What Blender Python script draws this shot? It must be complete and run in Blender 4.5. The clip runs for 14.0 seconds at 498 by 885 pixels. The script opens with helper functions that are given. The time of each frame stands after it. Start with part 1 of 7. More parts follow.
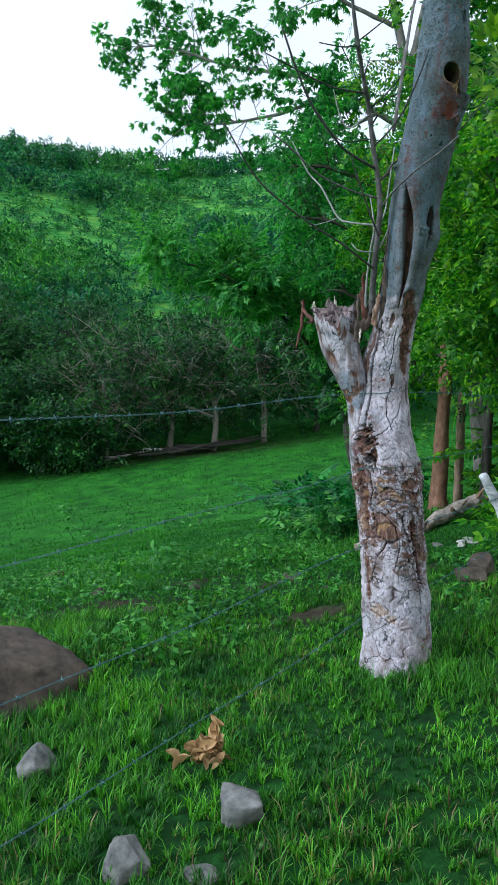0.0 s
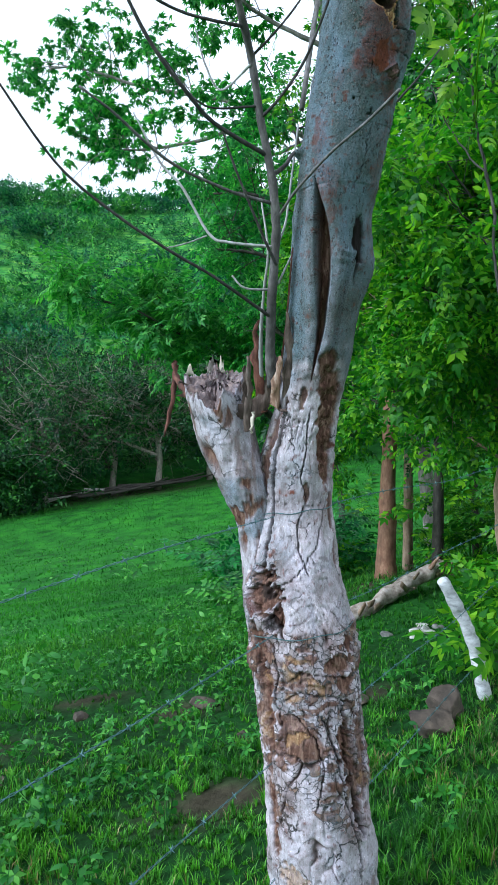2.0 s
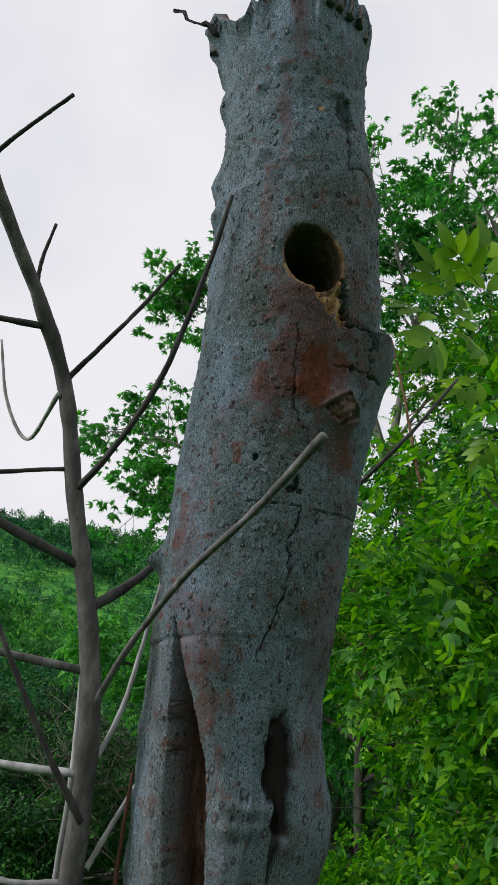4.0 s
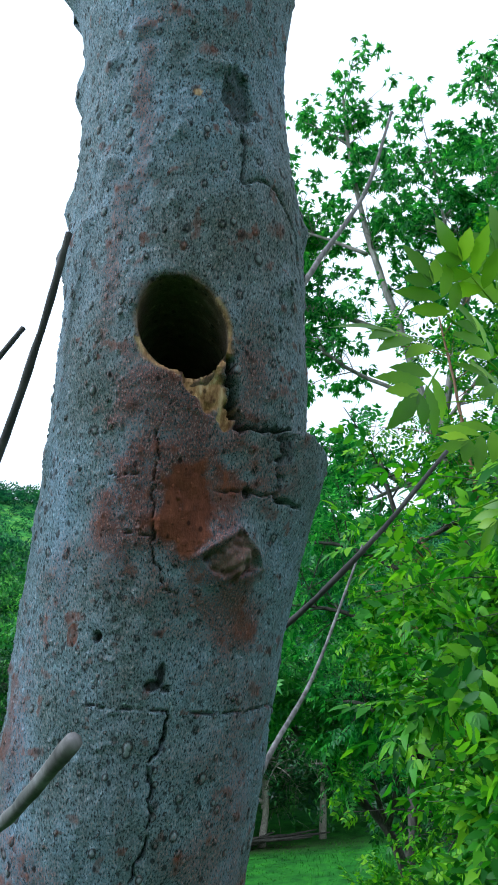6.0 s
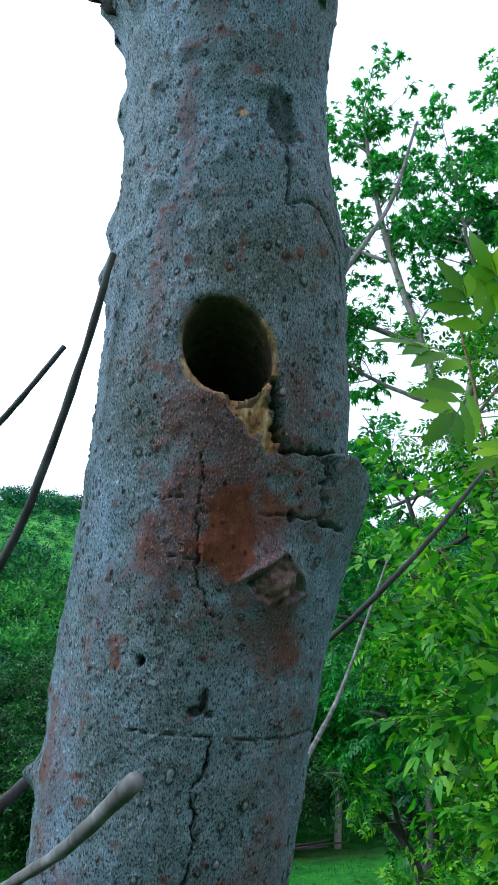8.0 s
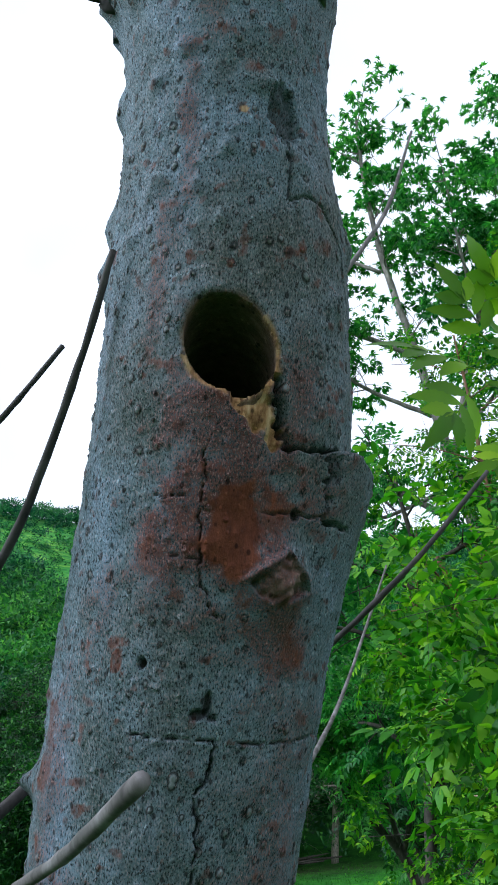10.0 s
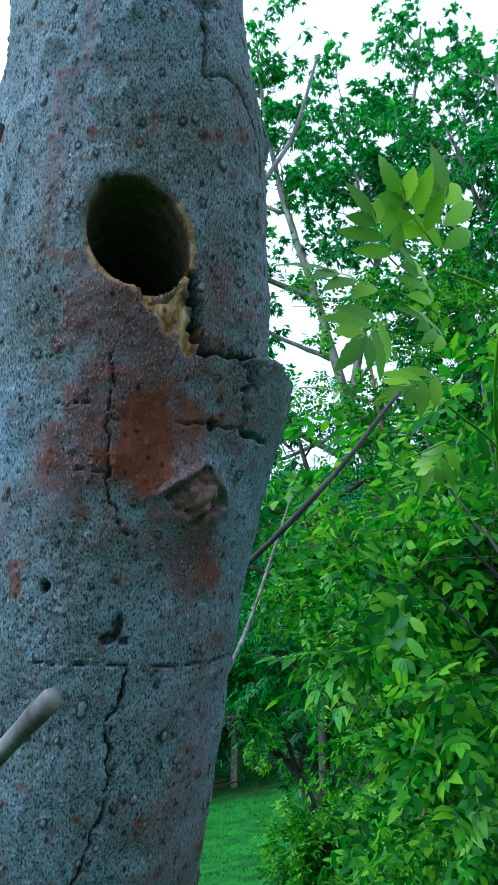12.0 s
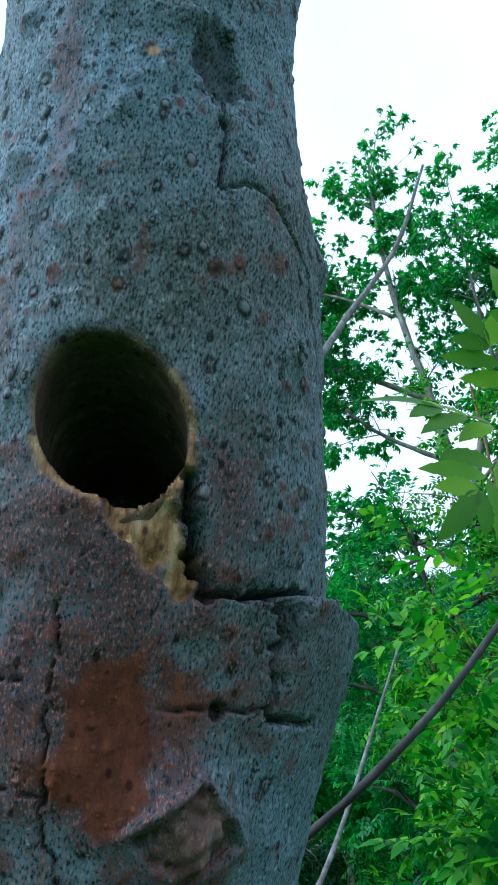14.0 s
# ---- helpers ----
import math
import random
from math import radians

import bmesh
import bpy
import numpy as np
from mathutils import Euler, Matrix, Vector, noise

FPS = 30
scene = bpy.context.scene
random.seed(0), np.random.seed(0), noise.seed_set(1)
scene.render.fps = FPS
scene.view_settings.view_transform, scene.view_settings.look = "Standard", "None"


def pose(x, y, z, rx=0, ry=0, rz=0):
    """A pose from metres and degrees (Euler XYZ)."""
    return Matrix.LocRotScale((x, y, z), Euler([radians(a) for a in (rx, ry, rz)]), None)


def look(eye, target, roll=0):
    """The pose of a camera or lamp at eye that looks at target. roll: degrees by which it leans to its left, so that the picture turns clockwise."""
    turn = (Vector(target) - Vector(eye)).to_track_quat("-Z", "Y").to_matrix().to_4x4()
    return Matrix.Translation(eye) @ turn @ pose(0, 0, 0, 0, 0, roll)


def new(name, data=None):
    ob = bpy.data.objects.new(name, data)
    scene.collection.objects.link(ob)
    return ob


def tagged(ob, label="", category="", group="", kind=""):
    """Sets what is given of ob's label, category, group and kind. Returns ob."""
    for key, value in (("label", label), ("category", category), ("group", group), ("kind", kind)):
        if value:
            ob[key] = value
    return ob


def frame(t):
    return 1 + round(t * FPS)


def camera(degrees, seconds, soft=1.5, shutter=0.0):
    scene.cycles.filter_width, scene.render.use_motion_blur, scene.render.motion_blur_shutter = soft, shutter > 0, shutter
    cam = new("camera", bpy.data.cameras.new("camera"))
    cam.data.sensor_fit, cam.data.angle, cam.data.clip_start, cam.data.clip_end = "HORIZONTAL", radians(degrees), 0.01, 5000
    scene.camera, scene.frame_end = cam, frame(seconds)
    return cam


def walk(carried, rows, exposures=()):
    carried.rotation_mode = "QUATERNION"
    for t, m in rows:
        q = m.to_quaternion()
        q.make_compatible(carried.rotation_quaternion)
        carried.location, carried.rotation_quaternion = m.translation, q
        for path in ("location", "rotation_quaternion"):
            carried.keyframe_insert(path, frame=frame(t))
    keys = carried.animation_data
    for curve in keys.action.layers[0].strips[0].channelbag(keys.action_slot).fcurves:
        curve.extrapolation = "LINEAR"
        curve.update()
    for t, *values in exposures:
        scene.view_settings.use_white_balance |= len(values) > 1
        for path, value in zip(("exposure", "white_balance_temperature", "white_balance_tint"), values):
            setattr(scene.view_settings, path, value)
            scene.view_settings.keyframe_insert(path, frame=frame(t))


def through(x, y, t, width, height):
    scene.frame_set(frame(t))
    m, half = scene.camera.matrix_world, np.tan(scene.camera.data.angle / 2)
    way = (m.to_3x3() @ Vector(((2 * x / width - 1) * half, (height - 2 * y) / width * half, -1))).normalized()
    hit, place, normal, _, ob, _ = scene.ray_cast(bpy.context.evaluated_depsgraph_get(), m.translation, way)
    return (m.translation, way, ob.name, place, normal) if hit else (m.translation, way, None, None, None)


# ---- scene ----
cam = camera(39.2, 14.0, soft=1.5)
METRES, EYE, TILT, LEAN, TURN = 3.5, 1.36, -5.0, 0.0, 0.0
ROWS = [
    (0.0, 0.0, 0.0, 0.0, 0.0, 0.0, -0.0),
    (0.5, 0.0325, 0.0778, 0.0324, -6.95, -1.85, 2.64),
    (1.0, 0.0749, 0.1739, 0.0464, -1.46, 2.17, 4.34),
    (1.5, 0.1001, 0.2655, 0.0772, -2.18, 3.17, 1.53),
    (2.0, 0.1022, 0.3555, 0.0991, -4.15, 2.68, 1.24),
    (2.5, 0.1536, 0.4401, 0.1262, 2.61, 12.51, -2.2),
    (3.0, 0.2009, 0.5223, 0.1764, 2.76, 15.75, -4.49),
    (3.5, 0.1973, 0.5961, 0.2205, -0.14, 25.34, -4.14),
    (4.0, 0.221, 0.6414, 0.2578, 0.07, 30.41, -2.42),
    (6.5, 0.265, 0.6906, 0.3414, 5.21, 26.93, -3.26),
    (7.0, 0.2638, 0.6883, 0.3433, 4.15, 25.96, -3.24),
    (7.5, 0.2603, 0.6887, 0.3406, 5.93, 27.78, -4.04),
    (10.0, 0.2565, 0.6928, 0.3374, 5.64, 29.58, -3.67),
    (10.5, 0.2592, 0.6891, 0.3409, 2.24, 28.12, -2.51),
    (11.0, 0.2524, 0.6914, 0.3455, 2.11, 27.29, -2.42),
    (11.5, 0.2519, 0.7017, 0.3413, 2.53, 25.94, -0.43),
    (12.0, 0.2527, 0.7057, 0.3358, -1.59, 25.21, 0.21),
    (12.5, 0.2488, 0.7226, 0.3309, -4.37, 23.81, -0.43),
    (13.0, 0.2457, 0.7403, 0.3388, -0.28, 25.58, -2.31),
    (13.5, 0.257, 0.7419, 0.3575, 3.92, 31.7, -4.23),
    (14.0, 0.2646, 0.7402, 0.3789, 6.5, 33.01, -4.58),
]
EXPOSURES = [(0.0, -0.05, 5950, 11), (0.5, 0.1, 6100, 12), (1.5, 0.28, 5900, 11), (2.0, 0.33, 5850, 10), (2.5, 0.1, 5800, 10), (3.0, -0.28, 6150, 15), (3.5, -0.28, 6300, 17), (4.0, -0.48, 6900, 16), (4.5, -0.42, 6500, 13), (6.5, 0.38, 5700, 9), (7.0, 0.28, 5600, 11), (7.5, 0.25, 5600, 10), (10.0, 0.05, 6050, 15), (11.0, 0.2, 5700, 13), (12.0, 0.33, 5200, 7), (12.5, 0.02, 5250, 4), (13.0, 0.3, 5150, 0), (14.0, 0.25, 5200, 4)]
walk(cam, [(t, pose(0, 0, EYE, TILT, LEAN, TURN) @ pose(METRES * x, METRES * y, METRES * z, 90 + pitch, roll, yaw)) for t, x, y, z, yaw, pitch, roll in ROWS], EXPOSURES)

# ---- light: an overcast evening sky, brightest on the open side of the meadow ----
world = bpy.data.worlds.new("overcast_sky")
scene.world = world
world.use_nodes = True
wn, wl = world.node_tree.nodes, world.node_tree.links
wn.clear()
sky = wn.new("ShaderNodeTexSky")
sky.sky_type, sky.sun_disc = "NISHITA", False
sky.sun_elevation, sky.sun_rotation = radians(27), radians(-107)
sky_gain = wn.new("ShaderNodeMix")
sky_gain.data_type, sky_gain.blend_type = "RGBA", "MULTIPLY"
sky_gain.inputs["Factor"].default_value = 1.0
sky_gain.inputs["B"].default_value = (0.10, 0.10, 0.10, 1)
cloud_coord = wn.new("ShaderNodeTexCoord")
cloud_noise = wn.new("ShaderNodeTexNoise")
cloud_noise.inputs["Scale"].default_value = 2.2
cloud_noise.inputs["Detail"].default_value = 4.0
cloud_ramp = wn.new("ShaderNodeValToRGB")
cloud_ramp.color_ramp.elements[0].position, cloud_ramp.color_ramp.elements[0].color = 0.35, (1.02, 1.12, 1.25, 1)
cloud_ramp.color_ramp.elements[1].position, cloud_ramp.color_ramp.elements[1].color = 0.62, (1.28, 1.36, 1.44, 1)
cover = wn.new("ShaderNodeMix")
cover.data_type = "RGBA"
cover.inputs["Factor"].default_value = 0.86
back = wn.new("ShaderNodeBackground")
back.inputs["Strength"].default_value = 1.0
out = wn.new("ShaderNodeOutputWorld")
wl.new(sky.outputs["Color"], sky_gain.inputs["A"])
wl.new(cloud_coord.outputs["Generated"], cloud_noise.inputs["Vector"])
wl.new(cloud_noise.outputs["Fac"], cloud_ramp.inputs["Fac"])
wl.new(sky_gain.outputs["Result"], cover.inputs["A"])
wl.new(cloud_ramp.outputs["Color"], cover.inputs["B"])
wl.new(cover.outputs["Result"], back.inputs["Color"])
wl.new(back.outputs["Background"], out.inputs["Surface"])

sun_data = bpy.data.lights.new("sun", "SUN")
sun_data.energy, sun_data.angle, sun_data.color = 3.2, radians(25), (0.88, 0.96, 1.0)
sun = new("sun", sun_data)
sun.matrix_world = look((0, 0, 0), (0.92, 0.28, -0.50))


# ---- materials ----
def mat(name):
    m = bpy.data.materials.new(name)
    m.use_nodes = True
    t = m.node_tree
    return m, t.nodes, t.links, t.nodes["Principled BSDF"]


def ramp(nodes, links, source, stops):
    r = nodes.new("ShaderNodeValToRGB")
    while len(r.color_ramp.elements) < len(stops):
        r.color_ramp.elements.new(0.5)
    for e, (p, c) in zip(r.color_ramp.elements, stops):
        e.position, e.color = p, (*c, 1)
    links.new(source, r.inputs["Fac"])
    return r.outputs["Color"]


def noise_node(nodes, links, scale, detail=4.0, rough=0.6, stretch=None, coord="Object"):
    c = nodes.new("ShaderNodeTexCoord")
    n = nodes.new("ShaderNodeTexNoise")
    n.inputs["Scale"].default_value, n.inputs["Detail"].default_value, n.inputs["Roughness"].default_value = scale, detail, rough
    if stretch:
        m = nodes.new("ShaderNodeMapping")
        m.inputs["Scale"].default_value = stretch
        links.new(c.outputs[coord], m.inputs["Vector"])
        links.new(m.outputs["Vector"], n.inputs["Vector"])
    else:
        links.new(c.outputs[coord], n.inputs["Vector"])
    return n.outputs["Fac"]


def mix(nodes, links, factor, a, b, blend="MIX"):
    m = nodes.new("ShaderNodeMix")
    m.data_type, m.blend_type = "RGBA", blend
    for socket, v in ((m.inputs["Factor"], factor), (m.inputs["A"], a), (m.inputs["B"], b)):
        if isinstance(v, (int, float)):
            socket.default_value = v
        elif isinstance(v, tuple):
            socket.default_value = (*v, 1)
        else:
            links.new(v, socket)
    return m.outputs["Result"]


def bump(nodes, links, bsdf, heights):
    last = None
    for h, strength, dist in heights:
        b = nodes.new("ShaderNodeBump")
        b.inputs["Strength"].default_value, b.inputs["Distance"].default_value = strength, dist
        links.new(h, b.inputs["Height"])
        if last:
            links.new(last, b.inputs["Normal"])
        last = b.outputs["Normal"]
    links.new(last, bsdf.inputs["Normal"])


def attr(nodes, name):
    a = nodes.new("ShaderNodeAttribute")
    a.attribute_name = name
    return a.outputs["Fac"]


def leaf_material(name, dark, mid, light, through=0.35, rough=0.45, patches=1.3, low=(0.55, 0.66, 0.8), high=(1.35, 1.25, 0.95), edges=(0.32, 0.68), clumps=0.0):
    m, n, l, b = mat(name)
    geo = n.new("ShaderNodeNewGeometry")
    colour = ramp(n, l, geo.outputs["Random Per Island"], [(0.0, dark), (0.55, mid), (1.0, light)])
    patch = noise_node(n, l, patches, 3.0)
    colour = mix(n, l, 1.0, colour, ramp(n, l, patch, [(edges[0], low), (edges[1], high)]), "MULTIPLY")
    if clumps:
        colour = mix(n, l, 1.0, colour, ramp(n, l, noise_node(n, l, clumps, 2.0), [(0.38, (0.42, 0.55, 0.7)), (0.6, (1.35, 1.3, 1.15))]), "MULTIPLY")
    l.new(colour, b.inputs["Base Color"])
    b.inputs["Roughness"].default_value = rough
    b.inputs["Specular IOR Level"].default_value = 0.28
    tr = n.new("ShaderNodeBsdfTranslucent")
    l.new(mix(n, l, 1.0, colour, (1.0, 1.25, 0.5), "MULTIPLY"), tr.inputs["Color"])
    ms = n.new("ShaderNodeMixShader")
    ms.inputs["Fac"].default_value = through
    l.new(b.outputs["BSDF"], ms.inputs[1])
    l.new(tr.outputs["BSDF"], ms.inputs[2])
    l.new(ms.outputs["Shader"], n["Material Output"].inputs["Surface"])
    return m


def bark_material(name, dark, mid, light, scale=18.0, stretch=(1, 1, 0.35), depth=0.006):
    m, n, l, b = mat(name)
    grain = noise_node(n, l, scale, 6.0, 0.65, stretch)
    stain = noise_node(n, l, scale * 0.16, 3.0)
    colour = ramp(n, l, grain, [(0.3, dark), (0.52, mid), (0.72, light)])
    colour = mix(n, l, 1.0, colour, ramp(n, l, stain, [(0.3, (0.7, 0.72, 0.7)), (0.7, (1.15, 1.12, 1.1))]), "MULTIPLY")
    l.new(colour, b.inputs["Base Color"])
    b.inputs["Roughness"].default_value = 0.85
    bump(n, l, b, [(grain, 0.7, depth), (noise_node(n, l, scale * 5, 3.0), 0.4, depth * 0.3)])
    return m


def speckled(nodes, links, mask, grain, amount=1.3):
    """A mask broken up by the grain at its edges."""
    a = nodes.new("ShaderNodeMath")
    a.operation = "MULTIPLY_ADD"
    links.new(grain, a.inputs[0])
    a.inputs[1].default_value = amount
    links.new(mask, a.inputs[2])
    r = nodes.new("ShaderNodeMapRange")
    r.inputs["From Min"].default_value, r.inputs["From Max"].default_value = 0.5 * amount + 0.15, 0.5 * amount + 0.85
    links.new(a.outputs["Value"], r.inputs["Value"])
    return r.outputs["Result"]


def dots(nodes, links, scale, size, stretch=(1, 1, 0.7)):
    """Small round marks scattered over a surface."""
    c = nodes.new("ShaderNodeTexCoord")
    m = nodes.new("ShaderNodeMapping")
    m.inputs["Scale"].default_value = stretch
    v = nodes.new("ShaderNodeTexVoronoi")
    v.inputs["Scale"].default_value = scale
    links.new(c.outputs["Object"], m.inputs["Vector"])
    links.new(m.outputs["Vector"], v.inputs["Vector"])
    pick = nodes.new("ShaderNodeSeparateColor")
    links.new(v.outputs["Color"], pick.inputs["Color"])
    lim = nodes.new("ShaderNodeMath")
    lim.operation = "MULTIPLY"
    links.new(pick.outputs["Red"], lim.inputs[0])
    lim.inputs[1].default_value = size
    sub = nodes.new("ShaderNodeMath")
    sub.operation, sub.use_clamp = "SUBTRACT", True
    links.new(lim.outputs["Value"], sub.inputs[0])
    links.new(v.outputs["Distance"], sub.inputs[1])
    k = nodes.new("ShaderNodeMath")
    k.operation, k.use_clamp = "MULTIPLY", True
    links.new(sub.outputs["Value"], k.inputs[0])
    k.inputs[1].default_value = 9.0
    return k.outputs["Value"]


def trunk_material():
    """Dead bark: grey above, pale below, with exposed wood, rust-red stains, dark cracks and scars, and painted shade
    in the nest hole where the masks say.
    """
    m, n, l, b = mat("dead_bark")
    grain = noise_node(n, l, 520.0, 6.0, 0.8, (1, 1, 0.5))
    coarse = noise_node(n, l, 150.0, 4.0, 0.7, (1, 1, 0.25))
    fine = noise_node(n, l, 900.0, 2.0, 0.7, (1, 1, 0.6))
    blot = noise_node(n, l, 16.0, 5.0, 0.62, (1, 1, 0.5))
    big = noise_node(n, l, 5.0, 3.0, 0.5, (1, 1, 0.5))
    pits, scabs = dots(n, l, 125.0, 0.30), dots(n, l, 210.0, 0.34)
    dash = noise_node(n, l, 840.0, 2.0, 0.5, (1, 1, 0.42))
    lentic, halo = dots(n, l, 74.0, 0.20, (1, 1, 0.8)), dots(n, l, 74.0, 0.36, (1, 1, 0.8))
    grey = ramp(n, l, dash, [(0.355, (0.026, 0.034, 0.039)), (0.425, (0.100, 0.144, 0.171)), (0.56, (0.142, 0.203, 0.240)), (0.66, (0.24, 0.325, 0.38))])
    grey = mix(n, l, 1.0, grey, ramp(n, l, coarse, [(0.34, (0.84, 0.82, 0.80)), (0.5, (1.0, 1.0, 1.0)), (0.66, (1.12, 1.13, 1.15))]), "MULTIPLY")
    grey = mix(n, l, 1.0, grey, ramp(n, l, blot, [(0.32, (0.62, 0.63, 0.54)), (0.50, (0.98, 1.0, 1.0)), (0.68, (1.22, 1.24, 1.36))]), "MULTIPLY")
    grey = mix(n, l, ramp(n, l, big, [(0.42, (0, 0, 0)), (0.60, (0.9, 0.9, 0.9))]), grey, mix(n, l, 1.0, grey, (0.92, 0.77, 0.68), "MULTIPLY"))
    cells = n.new("ShaderNodeTexVoronoi")
    cells.inputs["Scale"].default_value = 600.0
    warp = n.new("ShaderNodeMapping")
    warp.inputs["Scale"].default_value = (1, 1, 0.8)
    where = n.new("ShaderNodeTexCoord")
    l.new(where.outputs["Object"], warp.inputs["Vector"])
    l.new(warp.outputs["Vector"], cells.inputs["Vector"])
    flakes = n.new("ShaderNodeSeparateColor")
    l.new(cells.outputs["Color"], flakes.inputs["Color"])
    flake = flakes.outputs["Red"]
    grey = mix(n, l, 1.0, grey, ramp(n, l, flake, [(0.0, (0.8, 0.79, 0.78)), (0.4, (0.97, 0.97, 0.97)), (0.85, (1.03, 1.03, 1.04)), (1.0, (1.3, 1.3, 1.32))]), "MULTIPLY")
    wart = attr(n, "wart")
    grey = mix(n, l, ramp(n, l, wart, [(0.08, (0, 0, 0)), (0.30, (0.95, 0.95, 0.95)), (0.55, (0.6, 0.6, 0.6)), (0.85, (0, 0, 0))]), grey, (0.022, 0.021, 0.020))
    grey = mix(n, l, ramp(n, l, wart, [(0.55, (0, 0, 0)), (0.85, (0.85, 0.85, 0.85))]), grey, (0.20, 0.23, 0.24))
    grey = mix(n, l, halo, grey, mix(n, l, 1.0, grey, (0.30, 0.29, 0.28), "MULTIPLY"))
    grey = mix(n, l, lentic, grey, mix(n, l, 1.0, grey, (4.0, 3.7, 3.4), "MULTIPLY"))
    white = ramp(n, l, coarse, [(0.30, (0.34, 0.27, 0.26)), (0.43, (0.60, 0.53, 0.56)), (0.7, (0.78, 0.70, 0.77))])
    white = mix(n, l, 1.0, white, ramp(n, l, blot, [(0.34, (0.5, 0.45, 0.44)), (0.52, (1.0, 1.0, 1.0)), (0.75, (1.02, 1.04, 1.1))]), "MULTIPLY")
    # peeling plates: crisp cracks, plates of differing tone, torn-off pieces in the broken belt
    jitter = n.new("ShaderNodeTexNoise")
    jitter.inputs["Scale"].default_value, jitter.inputs["Detail"].default_value = 26.0, 4.0
    l.new(where.outputs["Object"], jitter.inputs["Vector"])
    shift = n.new("ShaderNodeVectorMath")
    shift.operation = "MULTIPLY_ADD"
    l.new(jitter.outputs["Color"], shift.inputs[0])
    shift.inputs[1].default_value = (0.06, 0.06, 0.06)
    l.new(where.outputs["Object"], shift.inputs[2])

    def plates(scale, squeeze):
        place = n.new("ShaderNodeMapping")
        place.inputs["Scale"].default_value = squeeze
        l.new(shift.outputs["Vector"], place.inputs["Vector"])
        border, cell = n.new("ShaderNodeTexVoronoi"), n.new("ShaderNodeTexVoronoi")
        border.feature = "DISTANCE_TO_EDGE"
        for v in (border, cell):
            v.inputs["Scale"].default_value = scale
            l.new(place.outputs["Vector"], v.inputs["Vector"])
        pick = n.new("ShaderNodeSeparateColor")
        l.new(cell.outputs["Color"], pick.inputs["Color"])
        return border.outputs["Distance"], pick.outputs["Red"], pick.outputs["Green"]

    def both(a, b):
        m_ = n.new("ShaderNodeMath")
        m_.operation = "MULTIPLY"
        l.new(a, m_.inputs[0])
        l.new(b, m_.inputs[1])
        return m_.outputs["Value"]

    frag = attr(n, "frag")
    rim, tone, _ = plates(12.0, (1, 1, 0.75))
    rim_small, tone_small, pick_small = plates(30.0, (1, 1, 1.5))
    white = mix(n, l, 1.0, white, ramp(n, l, tone, [(0.0, (0.80, 0.77, 0.76)), (0.5, (1.0, 1.0, 1.0)), (1.0, (1.08, 1.06, 1.08))]), "MULTIPLY")
    white = mix(n, l, frag, white, mix(n, l, 1.0, white, ramp(n, l, tone_small, [(0.0, (0.62, 0.56, 0.52)), (0.4, (0.95, 0.93, 0.92)), (1.0, (1.1, 1.09, 1.1))]), "MULTIPLY"))
    torn = ramp(n, l, noise_node(n, l, 85.0, 5.0, 0.7, (1, 1, 0.2)), [(0.3, (0.05, 0.022, 0.015)), (0.5, (0.20, 0.10, 0.066)), (0.7, (0.42, 0.27, 0.18))])
    white = mix(n, l, both(frag, ramp(n, l, pick_small, [(0.76, (0, 0, 0)), (0.79, (1, 1, 1))])), white, torn)
    patch = ramp(n, l, noise_node(n, l, 9.0, 3.0), [(0.50, (0, 0, 0)), (0.60, (1, 1, 1))])
    white = mix(n, l, both(patch, ramp(n, l, rim, [(0.012, (1, 1, 1)), (0.035, (0, 0, 0))])), white, (0.035, 0.022, 0.018))
    white = mix(n, l, both(frag, ramp(n, l, rim_small, [(0.02, (1, 1, 1)), (0.065, (0, 0, 0))])), white, (0.04, 0.026, 0.020))
    colour = mix(n, l, attr(n, "pale"), grey, white)
    rust = ramp(n, l, dash, [(0.36, (0.020, 0.008, 0.007)), (0.44, (0.088, 0.030, 0.026)), (0.56, (0.125, 0.045, 0.040)), (0.66, (0.23, 0.15, 0.145))])
    colour = mix(n, l, speckled(n, l, attr(n, "rust"), dash, 3.0), colour, rust)
    ochre = ramp(n, l, coarse, [(0.3, (0.07, 0.020, 0.011)), (0.7, (0.18, 0.055, 0.030))])
    colour = mix(n, l, speckled(n, l, attr(n, "ochre"), coarse, 1.2), colour, ochre)
    brown = ramp(n, l, noise_node(n, l, 70.0, 5.0, 0.7, (1, 1, 0.13)), [(0.3, (0.03, 0.014, 0.010)), (0.5, (0.125, 0.062, 0.044)), (0.72, (0.33, 0.215, 0.16))])
    colour = mix(n, l, attr(n, "wood"), colour, brown)
    cream = ramp(n, l, noise_node(n, l, 130.0, 4.0, 0.7, (1, 1, 0.2)), [(0.32, (0.11, 0.046, 0.020)), (0.5, (0.33, 0.18, 0.08)), (0.66, (0.5, 0.34, 0.19))])
    colour = mix(n, l, attr(n, "cream"), colour, cream)
    soft = n.new("ShaderNodeMath")
    soft.operation = "MULTIPLY_ADD"
    l.new(attr(n, "pale"), soft.inputs[0])
    soft.inputs[1].default_value, soft.inputs[2].default_value = -0.7, 1.0
    few = n.new("ShaderNodeMath")
    few.operation = "MULTIPLY"
    l.new(pits, few.inputs[0])
    l.new(soft.outputs["Value"], few.inputs[1])
    colour = mix(n, l, few.outputs["Value"], colour, mix(n, l, 1.0, colour, (0.26, 0.25, 0.25), "MULTIPLY"))
    colour = mix(n, l, scabs, colour, mix(n, l, 1.0, colour, (1.6, 1.6, 1.58), "MULTIPLY"))
    colour = mix(n, l, attr(n, "scar_shade"), colour, (0.014, 0.011, 0.010))
